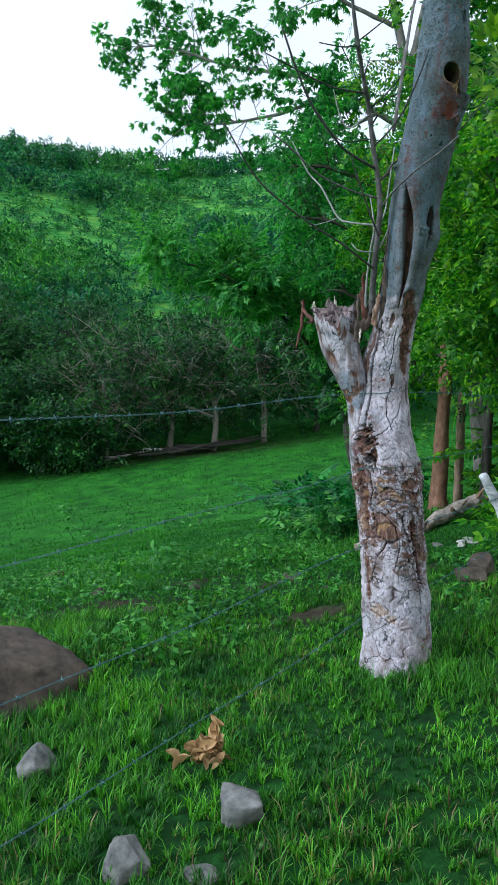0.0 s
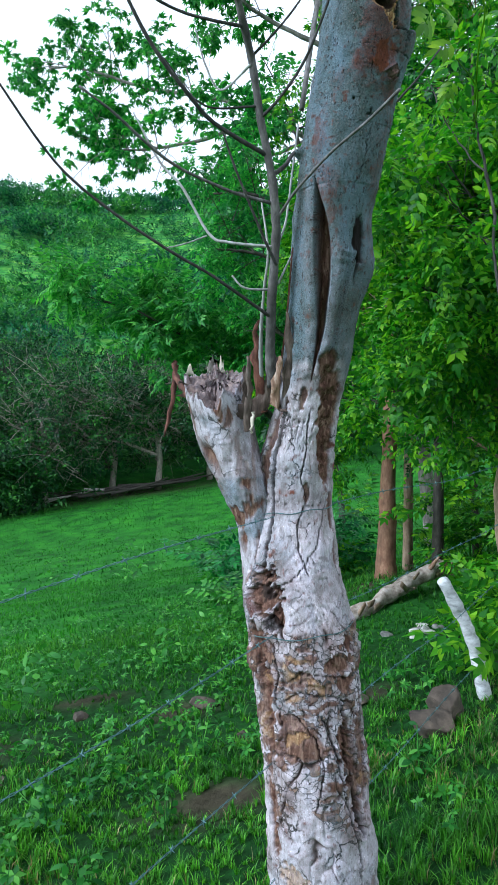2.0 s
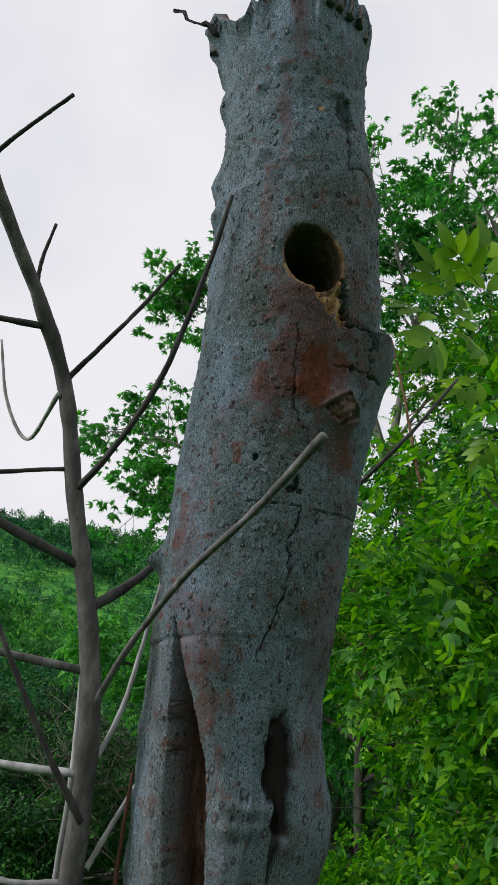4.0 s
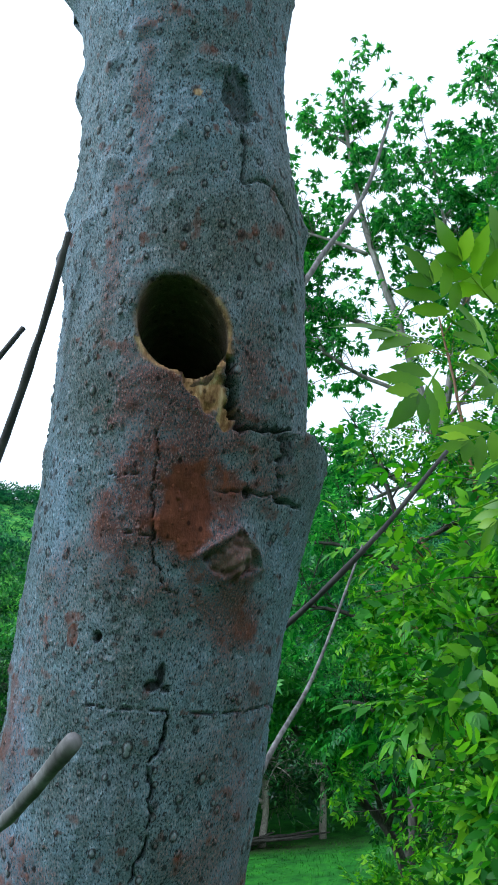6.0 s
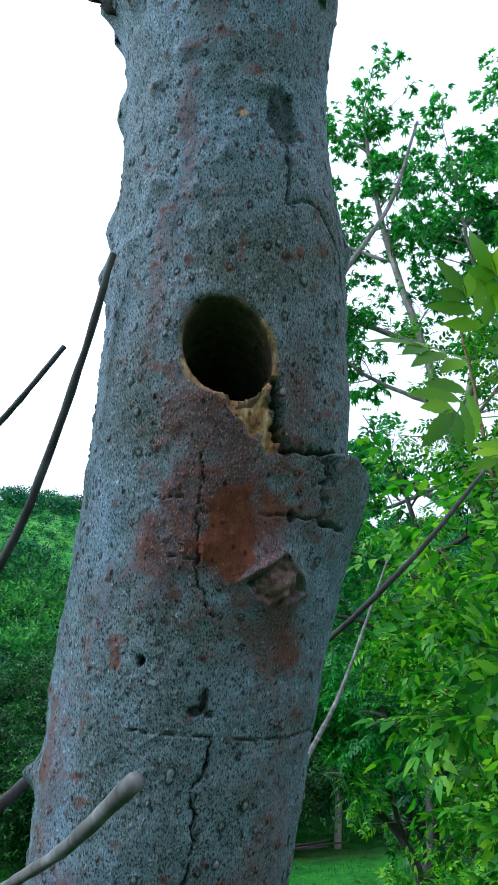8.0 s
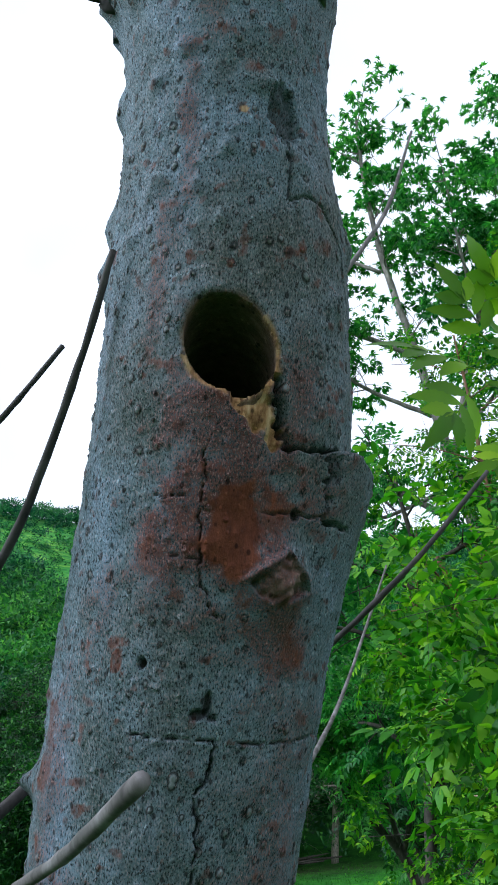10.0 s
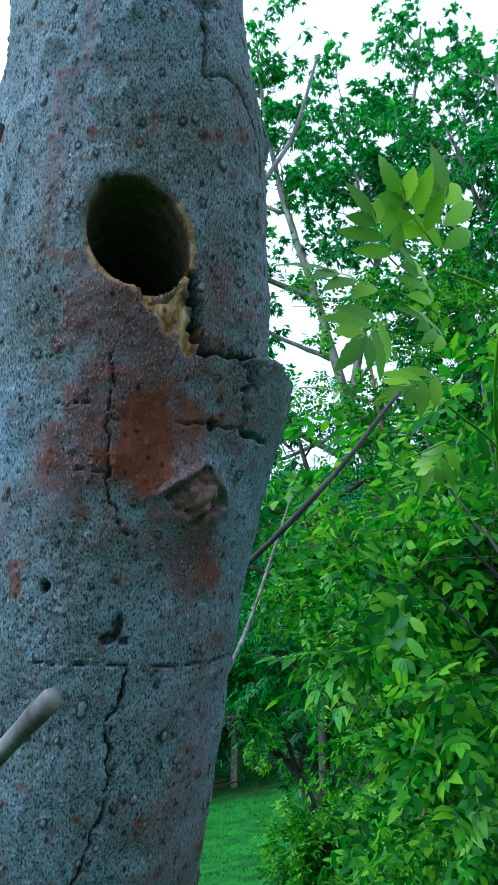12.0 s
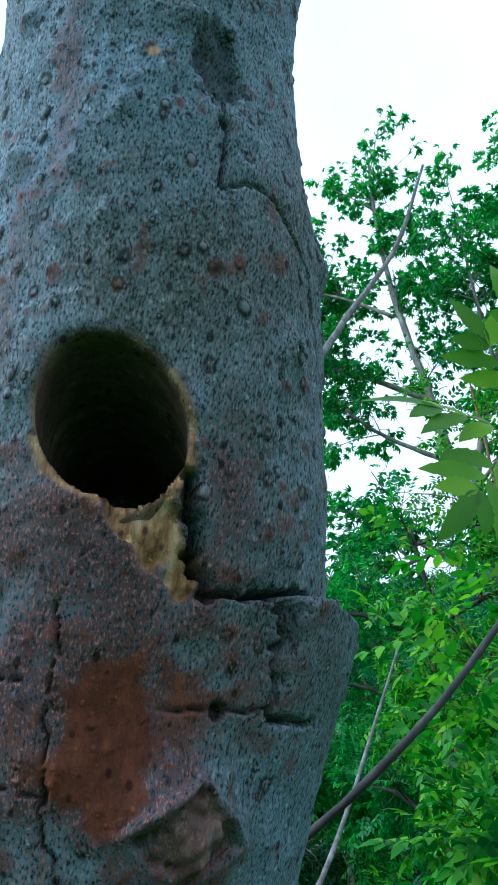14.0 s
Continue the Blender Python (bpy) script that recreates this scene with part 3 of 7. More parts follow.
def leafy_tree(name, limbs, bark, leaf_mat, shape, label, category, leaf_size, per_twig, seed, twigs=(6, 5), twig_length=(1.2, 0.5), spread=0.35, rise=0.3, droop=0.3, sides=10, group="", bare=0.0, crown_from=0, base=None, grow=1.0, tuft=False):
    """A tree from its trunk and limbs, [(points, radii)]: twigs of two orders grow from the limbs, leaves from the last ones."""
    r = rng(seed)
    foot = np.array(limbs[0][0][0], float)
    if base:
        at = np.array([base[0], base[1], G(*base) - 0.05])
        limbs = [([tuple(at + grow * (np.array(q) - foot)) for q in pts], [grow * w for w in radii]) for pts, radii in limbs]
        leaf_size, twig_length = leaf_size * grow, tuple(grow * w for w in twig_length)
    else:
        limbs = [([(foot[0], foot[1], G(foot[0], foot[1]) - 0.05)] + list(limbs[0][0][1:]), limbs[0][1])] + list(limbs[1:])
    root = thing(name, limbs[0][0][0], label, category, group)
    tubes, ends = [], []
    for n, (pts, radii) in enumerate(limbs):
        path = smooth_path(pts, max(8, 5 * len(pts)))
        path = path + r.normal(0, 0.004, path.shape)
        tubes.append((path, radii, sides if n == 0 else 7, 0.12))
        if n < crown_from:
            continue
        for first in spray_of(path[len(path) // 3 if n == 0 else 0:], twigs[0], twig_length[0], r, rise):
            fp = smooth_path(first, 7)
            tubes.append((fp, (radii[-1] * 0.7, radii[-1] * 0.25), 5, 0.0))
            for second in spray_of(fp, twigs[1], twig_length[1], r, rise):
                sp = smooth_path(second, 4)
                tubes.append((sp, (radii[-1] * 0.28, radii[-1] * 0.1), 3, 0.0))
                ends.append(sp)
    part("trunk", tubes_mesh("trunk", tubes, bark), root)
    ends = [e for e in ends if r.uniform() >= bare]
    if per_twig and ends:
        e = np.array(ends)
        k = r.integers(1, 4, (len(e), per_twig))
        at = e[np.arange(len(e))[:, None], k] + r.normal(0, spread * 0.3, (len(e), per_twig, 3)) * twig_length[1]
        if tuft:
            at = e[:, -1][:, None] + r.normal(0, 0.75 * leaf_size, at.shape) * np.array([1, 1, 0.45])
        way = (e[:, -1] - e[:, 0])[:, None] / (np.linalg.norm(e[:, -1] - e[:, 0], axis=1)[:, None, None] + 1e-9) + r.normal(0, 0.9, at.shape)
        way[..., 2] -= droop
        way = way.reshape(-1, 3)
        way /= np.linalg.norm(way, axis=1)[:, None]
        at = at.reshape(-1, 3)
        part("crown", leaves_mesh("crown", at, way, leaf_size * r.uniform(0.65, 1.25, len(at)), shape, leaf_mat, seed + 1), root)
    return root


def rock_mesh(name, size, material, seed, squash=1.0, cuts=4):
    bm = bmesh.new()
    bmesh.ops.create_icosphere(bm, subdivisions=4, radius=1.0)
    v = np.array([q.co for q in bm.verts])
    r = rng(seed)
    for _ in range(cuts + 14):
        n = r.normal(0, 1, 3)
        n /= np.linalg.norm(n)
        d = r.uniform(0.42, 0.70)
        over = v @ n - d
        v -= np.where(over > 0, over * 0.97, 0)[:, None] * n
    v *= (1.25 + 0.06 * fbm(v, 2.2, seed, 4) + 0.03 * fbm(v, 9.0, seed + 3, 3))[:, None]
    v *= np.array(size)
    f = np.array([[q.index for q in p.verts] for p in bm.faces])
    bm.free()
    return mesh_from(name, v, f, material, False)


# ---- ground: one sheet, a shelf round the dead tree, a meadow that falls to a valley, a wooded hill beyond ----
RIDGE = 260.0
FALL_Y = [-50, 3.4, 5, 7.3, 9.3, 10.5, 13.3, 20, 30, 40, 50, 65, 80]
FALL_Z = [0, 0, -0.12, -0.56, -0.93, -1.2, -1.72, -2.9, -4.4, -5.2, -5.2, -4.2, -2.6]


def ground_height(x, y):
    x, y = np.asarray(x, float), np.asarray(y, float)
    r = np.hypot(x - 0.3, y - 1.0)
    p = np.stack([x.ravel(), y.ravel(), np.zeros(x.size)], 1)
    near = 0.035 * fbm(p, 0.7, 3, 3).reshape(x.shape) + 0.012 * vnoise(p, 3.1, 9).reshape(x.shape)
    near *= smooth(0.0, 0.35, np.hypot(x - 0.7, y - 3.26))
    near = near + 0.25 * vnoise(p, 0.11, 19).reshape(x.shape) * smooth(12, 30, r)
    fall = sum(np.interp(y + d, FALL_Y, FALL_Z) for d in (-0.6, 0, 0.6)) / 3
    across = 4.8 * np.tanh((x - 0.7) / 40)
    shelf = 0.30 * smooth(1.0, 2.6, x) * smooth(6.5, 9.0, y) * (1 - smooth(14, 30, y))
    u = np.clip((r - 76.0) / (RIDGE - 76.0), 0, 1)
    ahead = smooth(-0.35, 0.25, (y - 1.0) / np.maximum(r, 1))
    bearing = np.degrees(np.arctan2(x - 0.3, y - 1.0))
    rise = (82.0 + 9.0 * smooth(2, -20, bearing)) * (0.30 * u + 0.70 * u**1.3)
    wave = 1 + 0.04 * vnoise(p, 0.012, 21).reshape(x.shape) * u + 0.10 * vnoise(p, 0.022, 22).reshape(x.shape) * u * (1 - u)
    beyond = np.exp(-np.clip(r - RIDGE, 0, None) / 900.0)
    return near + fall + across + shelf + rise * wave * beyond * (0.2 + 0.8 * ahead)


def G(x, y):
    return float(ground_height(np.array([x]), np.array([y]))[0])


def hill_open(x, y):
    """From 0 in the woods of the hillside to 1 on its open grassy slopes, which lie in bands high up."""
    x, y = np.asarray(x, float), np.asarray(y, float)
    r = np.hypot(x - 0.3, y - 1.0)
    p = np.stack([x.ravel(), y.ravel() * 1.6, 0 * x.ravel()], 1)
    v = fbm(p, 0.017, 161, 3).reshape(x.shape) + 0.55 * smooth(120, 185, r) * smooth(252, 228, r) - 0.16
    return smooth(-0.02, 0.16, v)


def build_ground():
    nr, na = 190, 220
    rad = np.r_[0, np.geomspace(0.25, 4000, nr - 1)]
    ang = np.linspace(0, 2 * np.pi, na, endpoint=False)
    x = 0.3 + rad[:, None] * np.cos(ang)[None]
    y = 4.0 + rad[:, None] * np.sin(ang)[None]
    z = ground_height(x, y)
    v = np.stack([x, y, z], -1).reshape(-1, 3)
    i = np.arange(nr - 1)[:, None] * na
    j = np.arange(na)[None]
    k = (j + 1) % na
    f = np.stack([i + j, i + na + j, i + na + k, i + k], -1).reshape(-1, 4)
    me = mesh_from("ground", v, f, M_GROUND)
    r = np.hypot(v[:, 0], v[:, 1])
    hill = smooth(70, 80, r)
    bare = sum(np.exp(-((v[:, 0] - a) / w) ** 2 - ((v[:, 1] - b) / h) ** 2) for a, b, w, h in ((0.43, 4.28, 0.32, 0.17), (0.19, 5.83, 0.25, 0.2), (-1.05, 5.5, 0.32, 0.22), (-0.5, 6.5, 0.28, 0.16), (1.33, 5.37, 0.2, 0.15), (-7.5, 62.5, 10.0, 2.0), (2.75, 9.6, 1.2, 0.6), (4.5, 9.0, 1.6, 0.8)))
    bare = np.clip(bare * (1.1 + 0.8 * vnoise(v, 5.0, 5)), 0, 1)
    slope = hill_open(v[:, 0], v[:, 1]) * hill
    lawn = smooth(2.6, 6.5, np.hypot(v[:, 0] - 0.3, v[:, 1] - 3.4)) * (1 - smooth(70, 80, r))
    for key, values in (("hill", hill), ("bare", bare), ("lawn", lawn), ("slope", slope)):
        me.attributes.new(key, "FLOAT", "POINT").data.foreach_set("value", values.astype(np.float32))
    tagged(new("ground", me), "grassy meadow ground rising to a green hillside", "ground", kind="structure")


build_ground()


def bark_shell(name, rings, top, masks, material, caps={"wood": 1.0}):
    """A closed shell from rings (rows, columns, 3), capped by the rings of top; masks: name to (rows, columns)."""
    rows, cols = rings.shape[:2]
    v = np.vstack([rings.reshape(-1, 3), top.reshape(-1, 3)])
    n = rows + top.shape[0]
    i = np.arange(n - 1)[:, None] * cols
    j = np.arange(cols)[None]
    k = (j + 1) % cols
    f = np.stack([i + j, i + k, i + cols + k, i + cols + j], -1).reshape(-1, 4)
    me = mesh_from(name, v, f, material)
    for key in ("pale", "rust", "ochre", "wood", "cream", "scar_shade", "wart", "frag"):
        a = np.zeros(len(v), np.float32)
        if key in masks:
            a[: rows * cols] = np.clip(masks[key], 0, 1).ravel()
        if key in caps:
            a[rows * cols:] = caps[key]
        me.attributes.new(key, "FLOAT", "POINT").data.foreach_set("value", a)
    return me


# height, centre x, centre y, radius of the dead trunk
TRUNK = np.array([
    (-0.12, 0.70, 3.25, 0.185), (0.0, 0.705, 3.26, 0.163), (0.28, 0.705, 3.276, 0.158), (0.47, 0.691, 3.287, 0.154),
    (0.67, 0.682, 3.298, 0.157), (0.85, 0.668, 3.33, 0.163), (0.95, 0.658, 3.349, 0.157), (1.14, 0.645, 3.385, 0.138),
    (1.235, 0.65, 3.398, 0.125), (1.33, 0.657, 3.41, 0.1145), (1.43, 0.661, 3.412, 0.112), (1.53, 0.673, 3.385, 0.107),
    (1.63, 0.693, 3.36, 0.097), (1.72, 0.709, 3.335, 0.098), (2.0, 0.741, 3.264, 0.111), (2.17, 0.748, 3.214, 0.110),
    (2.335, 0.77, 3.164, 0.115), (2.52, 0.799, 3.091, 0.116), (2.62, 0.803, 3.055, 0.113), (2.715, 0.803, 3.025, 0.105),
    (2.84, 0.800, 2.987, 0.094), (2.89, 0.798, 2.972, 0.089), (2.94, 0.796, 2.955, 0.095), (3.0, 0.793, 2.94, 0.098)])
HOLE = (11.0, 2.606, 0.0355, 0.037)


def trunk_at(z):
    out = np.stack([np.interp(z, TRUNK[:, 0], TRUNK[:, i]) for i in (1, 2, 3)], -1)
    soft = np.stack([np.interp(z + d, TRUNK[:, 0], TRUNK[:, i]) for d in (-0.05, 0.05) for i in (1, 2, 3)], -1)
    return (out + soft[..., :3] + soft[..., 3:]) / 3


def crack_field(th, z, r, lines):
    """Depth of the cracks, and a mask of them; lines: ([(angle, height)], half width, depth)."""
    depth, mask = np.zeros_like(th), np.zeros_like(th)
    q = np.stack([th.ravel() * 0.25, z.ravel() * 120, th.ravel() * 0], 1)
    th = th + 1.1 * vnoise(q, 1.0, 75).reshape(th.shape) + 0.6 * vnoise(q, 2.7, 78).reshape(th.shape)
    z = z + 0.0014 * vnoise(q, 1.0, 76).reshape(th.shape)
    wob = vnoise(np.stack([th.ravel() * 0.4, z.ravel() * 260, th.ravel() * 0], 1), 1.0, 77).reshape(th.shape)
    for pts, width, deep in lines:
        best = np.full(th.shape, 9.0)
        for (a, b), (c, d) in zip(pts, pts[1:]):
            k = np.pi / 180 * r
            px, py = (th - a) * k, z - b
            sx, sy = (c - a) * k, d - b
            t = np.clip((px * sx + py * sy) / (sx * sx + sy * sy + 1e-12), 0, 1)
            best = np.minimum(best, np.hypot(px - t * sx, py - t * sy))
        w = width * (0.62 + 0.4 * wob)
        s = smooth(w * 1.25, w * 0.35, best)
        depth = np.maximum(depth, deep * s)
        mask = np.maximum(mask, s)
    return depth, mask


def spot(th, z, r, th0, z0, w, h):
    """Falls from 1 at a place of the trunk to 0 at the size w by h (metres)."""
    return np.exp(-(((th - th0) * np.pi / 180 * r / w) ** 2) - ((z - z0) / h) ** 2)


CRACKS = [
    ([(4.9, 2.528), (5.6, 2.508), (5.8, 2.489), (6.2, 2.472), (8.1, 2.457), (8.9, 2.443), (12.7, 2.428), (17.8, 2.418)], 0.0010, 0.004),
    ([(4.9, 2.528), (8.0, 2.545), (14.0, 2.56)], 0.0007, 0.0015),
    ([(-7.3, 2.339), (2.8, 2.337), (11, 2.338), (22.5, 2.338), (37.5, 2.338), (54, 2.34), (76.5, 2.348), (95, 2.35)], 0.0009, 0.005),
    ([(22.5, 2.338), (23.3, 2.322), (23.1, 2.313)], 0.0022, 0.012),
    ([(23.1, 2.313), (20, 2.302), (20.7, 2.287), (22.4, 2.268), (23.1, 2.245), (18, 2.215), (12, 2.18)], 0.0012, 0.008),
    ([(29.5, 2.585), (30.8, 2.566), (33.7, 2.547), (35.8, 2.535)], 0.006, 0.016),
    ([(35.4, 2.538), (44, 2.541), (50.6, 2.543), (53.9, 2.542)], 0.004, 0.014),
    ([(53.9, 2.546), (62, 2.551), (78, 2.55)], 0.0038, 0.014),
    ([(53.9, 2.545), (53.6, 2.522)], 0.0062, 0.024),
    ([(53.4, 2.525), (53.4, 2.502), (53.5, 2.492), (67.5, 2.496)], 0.0024, 0.010),
    ([(26.9, 2.491), (41.3, 2.494), (54.1, 2.497)], 0.0010, 0.004),
    ([(38, 2.79), (38, 2.77), (36.5, 2.73), (47.6, 2.738), (54.3, 2.738), (62.1, 2.731), (70.4, 2.721), (78, 2.69), (80, 2.65)], 0.0017, 0.006),
    ([(54.7, 2.65), (54.7, 2.636), (55.6, 2.606)], 0.0012, 0.004),
    ([(-12, 2.498), (-2.9, 2.498), (5.5, 2.498)], 0.0008, 0.003),
    ([(-4, 2.458), (8, 2.457)], 0.0008, 0.003),
    ([(5, 2.038), (12, 2.041), (24, 2.038)], 0.0013, 0.004),
    ([(4, 2.021), (13, 2.020), (25, 2.024)], 0.0013, 0.004),
    ([(2, 2.003), (12, 2.000), (20, 2.003)], 0.0010, 0.003),
    ([(-2.2, 1.6), (-2.2, 1.565), (3.8, 1.491), (-3, 1.406), (8.4, 1.349), (-5, 1.27), (-2, 1.2), (10, 1.13)], 0.0035, 0.010),
    ([(-50, 1.64), (-47, 1.5), (-45, 1.4), (-43, 1.3), (-45, 1.2), (-44, 1.12)], 0.009, 0.02),
    ([(-48, 0.98), (-40, 0.93), (-36, 0.86), (-44, 0.8), (-38, 0.72)], 0.006, 0.014),
    ([(28, 0.78), (34, 0.7), (33, 0.6), (40, 0.52), (46, 0.4)], 0.008, 0.016),
    ([(-60, 1.60), (-37, 1.585), (-15, 1.57), (0, 1.575)], 0.003, 0.006),
    ([(-50, 1.345), (-20, 1.33), (20, 1.325), (50, 1.34)], 0.0022, 0.005),
    ([(-60, 1.42), (-30, 1.435), (-5, 1.41)], 0.002, 0.004),
    ([(-28, 1.1), (-5, 1.13), (20, 1.2), (42, 1.33), (50, 1.4)], 0.004, 0.008),
    ([(-30, 0.84), (-10, 0.87), (15, 0.86), (40, 0.84)], 0.004, 0.008),
    ([(-60, 0.8), (-35, 0.79), (-15, 0.82), (20, 0.80), (45, 0.77)], 0.004, 0.009),
    ([(5, 0.75), (15, 0.66), (22, 0.55), (30, 0.45), (38, 0.36), (36, 0.25)], 0.005, 0.012),
    ([(-25, 0.76), (-5, 0.70), (2, 0.62), (-8, 0.5)], 0.004, 0.009),
    ([(-66, 0.30), (-40, 0.275), (-22, 0.25), (-5, 0.285)], 0.004, 0.008),
]
SLIT_Z = [1.68, 1.75, 1.80, 1.85, 1.9, 1.96, 2.04, 2.11, 2.17, 2.225]
SLIT_TH = [-12.0, -11.5, -10.0, -10.0, -13.0, -15.5, -21.0, -28.0, -36.5, -45.0]
SLIT_HALF = [0.0, 2.4, 5.2, 7.0, 8.6, 10.2, 11.6, 10.0, 5.0, 0.0]


def plate_cells(th, z, r, seed, size, count=260):
    """Bark plates as cells on the unrolled trunk: distance to the border, and a random number per plate."""
    g = rng(seed)
    u = th * np.pi / 180 * 0.13
    pts = np.stack([g.uniform(-0.42, 0.42, count), g.uniform(-0.12, 1.75, count)], 1)
    val = g.uniform(0, 1, count)
    q = np.stack([u.ravel(), z.ravel()], 1)
    w = np.stack([q[:, 0] * 30, q[:, 1] * 30, q[:, 0] * 0], 1)
    q = q + 0.014 * np.stack([vnoise(w, 1.0, seed), vnoise(w, 1.0, seed + 5)], 1) + 0.03 * np.stack([vnoise(w, 0.33, seed + 8), vnoise(w, 0.33, seed + 9)], 1)
    scale = np.array([1.0 / size[0], 1.0 / size[1]])
    edge, cell = np.ones(len(q)), np.zeros(len(q))
    for s in range(0, len(q), 20000):
        d = np.linalg.norm((q[s:s + 20000, None] - pts[None]) * scale, axis=2)
        near = np.argpartition(d, 1, axis=1)[:, :2]
        a = np.take_along_axis(d, near, 1)
        o = np.argsort(a, axis=1)
        a = np.take_along_axis(a, o, 1)
        edge[s:s + 20000] = a[:, 1] - a[:, 0]
        cell[s:s + 20000] = val[np.take_along_axis(near, o, 1)[:, 0]]
    return edge.reshape(th.shape), cell.reshape(th.shape)


def build_trunk():
    zs = np.r_[np.arange(-0.12, 1.15, 0.0045), np.arange(1.15, 2.2, 0.0065), np.arange(2.2, 2.3, 0.002), np.arange(2.3, 2.62, 0.0015), np.arange(2.62, 2.86, 0.002), np.arange(2.86, 2.945, 0.003)]
    ths = np.r_[np.linspace(-100, -45, 46)[:-1], np.linspace(-45, 85, 200)[:-1], np.linspace(85, 260, 58)[:-1]]
    th, z = np.meshgrid(ths, zs)
    th = np.where(th > 180, th - 360, th)
    c = trunk_at(z)
    cx, cy, r0 = c[..., 0], c[..., 1], c[..., 2]
    rad = np.radians(th)
    flat = np.stack([cx + r0 * np.sin(rad), cy - r0 * np.cos(rad), z], -1).reshape(-1, 3)
    sh = th.shape
    n_big, n_mid, n_small = (fbm(flat, s, k, o).reshape(sh) for s, k, o in ((7.0, 1, 3), (30.0, 4, 3), (95.0, 8, 3)))
    tall = np.stack([flat[:, 0] * 60, flat[:, 1] * 60, flat[:, 2] * 12], 1)
    fissure = vnoise(tall, 1.0, 31).reshape(sh)
    low = 1 - smooth(1.60, 1.80, z + 0.07 * n_mid)
    d = 0.007 * n_big * np.where(z > 2.2, 0.45, 1.0) + np.where(z > 1.8, 0.0016, 0.0025) * n_mid + np.where(z > 1.8, 0.0005, 0.0012) * n_small
    d += np.where(z > 1.7, 0.0008, 0.0015) * fissure
    pust = vnoise(flat, 230.0, 12).reshape(sh)
    d += 0.0013 * smooth(0.55, 0.85, pust) * smooth(1.9, 2.3, z)
    lumps = vnoise(flat, 55.0, 14).reshape(sh)
    d += 0.0015 * smooth(0.6, 0.9, lumps) * smooth(2.3, 2.75, z)
    # raised lenticels, scattered one by one over the upper bark
    lu, lz = rad * 0.112 / 0.0125, z / 0.0155
    iu, iz = np.floor(lu).astype(np.int64), np.floor(lz).astype(np.int64)
    wart = np.zeros(sh)
    for du_ in (-1, 0, 1):
        for dz_ in (-1, 0, 1):
            a, b = iu + du_, iz + dz_
            pu, pz = a + 0.5 + 0.42 * lattice(a, b, 0 * a, 301), b + 0.5 + 0.42 * lattice(a, b, 0 * a, 302)
            size = 0.0012 + 0.0030 * np.clip(lattice(a, b, 0 * a, 303), 0, 1) ** 1.6
            off_ = np.hypot((lu - pu) * 0.0125 / (size * 0.85), (lz - pz) * 0.0155 / size)
            wart = np.maximum(wart, np.where(lattice(a, b, 0 * a, 304) > 0.15, np.clip(1.35 - off_, 0, 1), 0))
    wart *= smooth(1.75, 2.0, z) * (1 - 0.45 * smooth(2.58, 2.50, z) * smooth(2.33, 2.40, z))
    d += 0.0016 * smooth(0.2, 0.9, wart)
    # pale plates below
    edge, cell = plate_cells(th, z, r0, 5, (0.08, 0.12), 150)
    belt = smooth(0.40, 0.66, z + 0.10 * n_big) * (1 - smooth(0.93, 1.0, z))
    small_edge, small_cell = np.ones(sh), np.zeros(sh)
    below = zs < 1.78
    small_edge[below], small_cell[below] = plate_cells(th[below], z[below], r0[below], 15, (0.042, 0.027), 1100)
    rough_low = (1 - smooth(0.95, 1.12, z)) * (0.35 + 0.25 * smooth(0.15, 0.4, z) + 0.4 * belt)
    body = np.clip(rough_low + 0.25 * low, 0, 1)
    d += low * (body * (0.006 * (cell - 0.5) + 0.002 * smooth(0.0, 0.2, edge)) - body * 0.003 * smooth(0.08, 0.0, edge))
    shown = smooth(0.0, 0.45, fbm(flat, 11.0, 93, 2).reshape(sh))
    wrinkle = fbm(flat * np.array([0.25, 0.25, 1.0]), 62.0, 95, 3).reshape(sh)
    d += low * (0.0022 * wrinkle * (0.15 + 0.85 * belt) - 0.006 * belt * smooth(0.5, 0.7, wrinkle + 0.3 * n_mid))
    lost = smooth(0.80, 0.86, cell + 0.15 * n_big) * rough_low * (1 - smooth(0.92, 1.0, z))
    side = smooth(-1.0, -0.2, np.cos(rad - np.radians(200)))
    wood = 0.9 * lost * smooth(0.05, 0.16, edge)
    d -= 0.008 * lost
    d -= low * body * 0.008 * shown * smooth(0.09, 0.0, edge)
    wood = np.maximum(wood, low * body * shown * smooth(0.06, 0.015, edge) * 0.8)
    wood = np.maximum(wood, 0.85 * low * (0.1 + 0.9 * belt) * smooth(0.66, 0.80, wrinkle + 0.35 * n_big))
    scar_shade = np.zeros(sh)
    frag = low * smooth(0.35, 0.75, 0.9 * belt + 0.35 * rough_low * smooth(0.12, 0.3, z) + 0.55 * n_big + 0.3 * smooth(-35, -60, th) * smooth(0.2, 0.4, z))
    curl = smooth(0.1, 0.55, fbm(flat, 14.0, 191, 3).reshape(sh) + 0.5 * belt + 0.15 * rough_low - 0.1)
    d += low * curl * (0.0035 * (small_cell - 0.5) - 0.003 * smooth(0.09, 0.0, small_edge))
    scar_shade = np.maximum(scar_shade, 0.45 * low * curl * smooth(0.06, 0.02, small_edge))
    wood = np.maximum(wood, 0.9 * low * belt * curl * smooth(0.72, 0.78, small_cell + 0.25 * n_mid))
    cream = np.maximum(0, 0.7 * low * belt * curl * smooth(0.20, 0.14, small_cell))
    nick = vnoise(flat, 48.0, 97).reshape(sh)
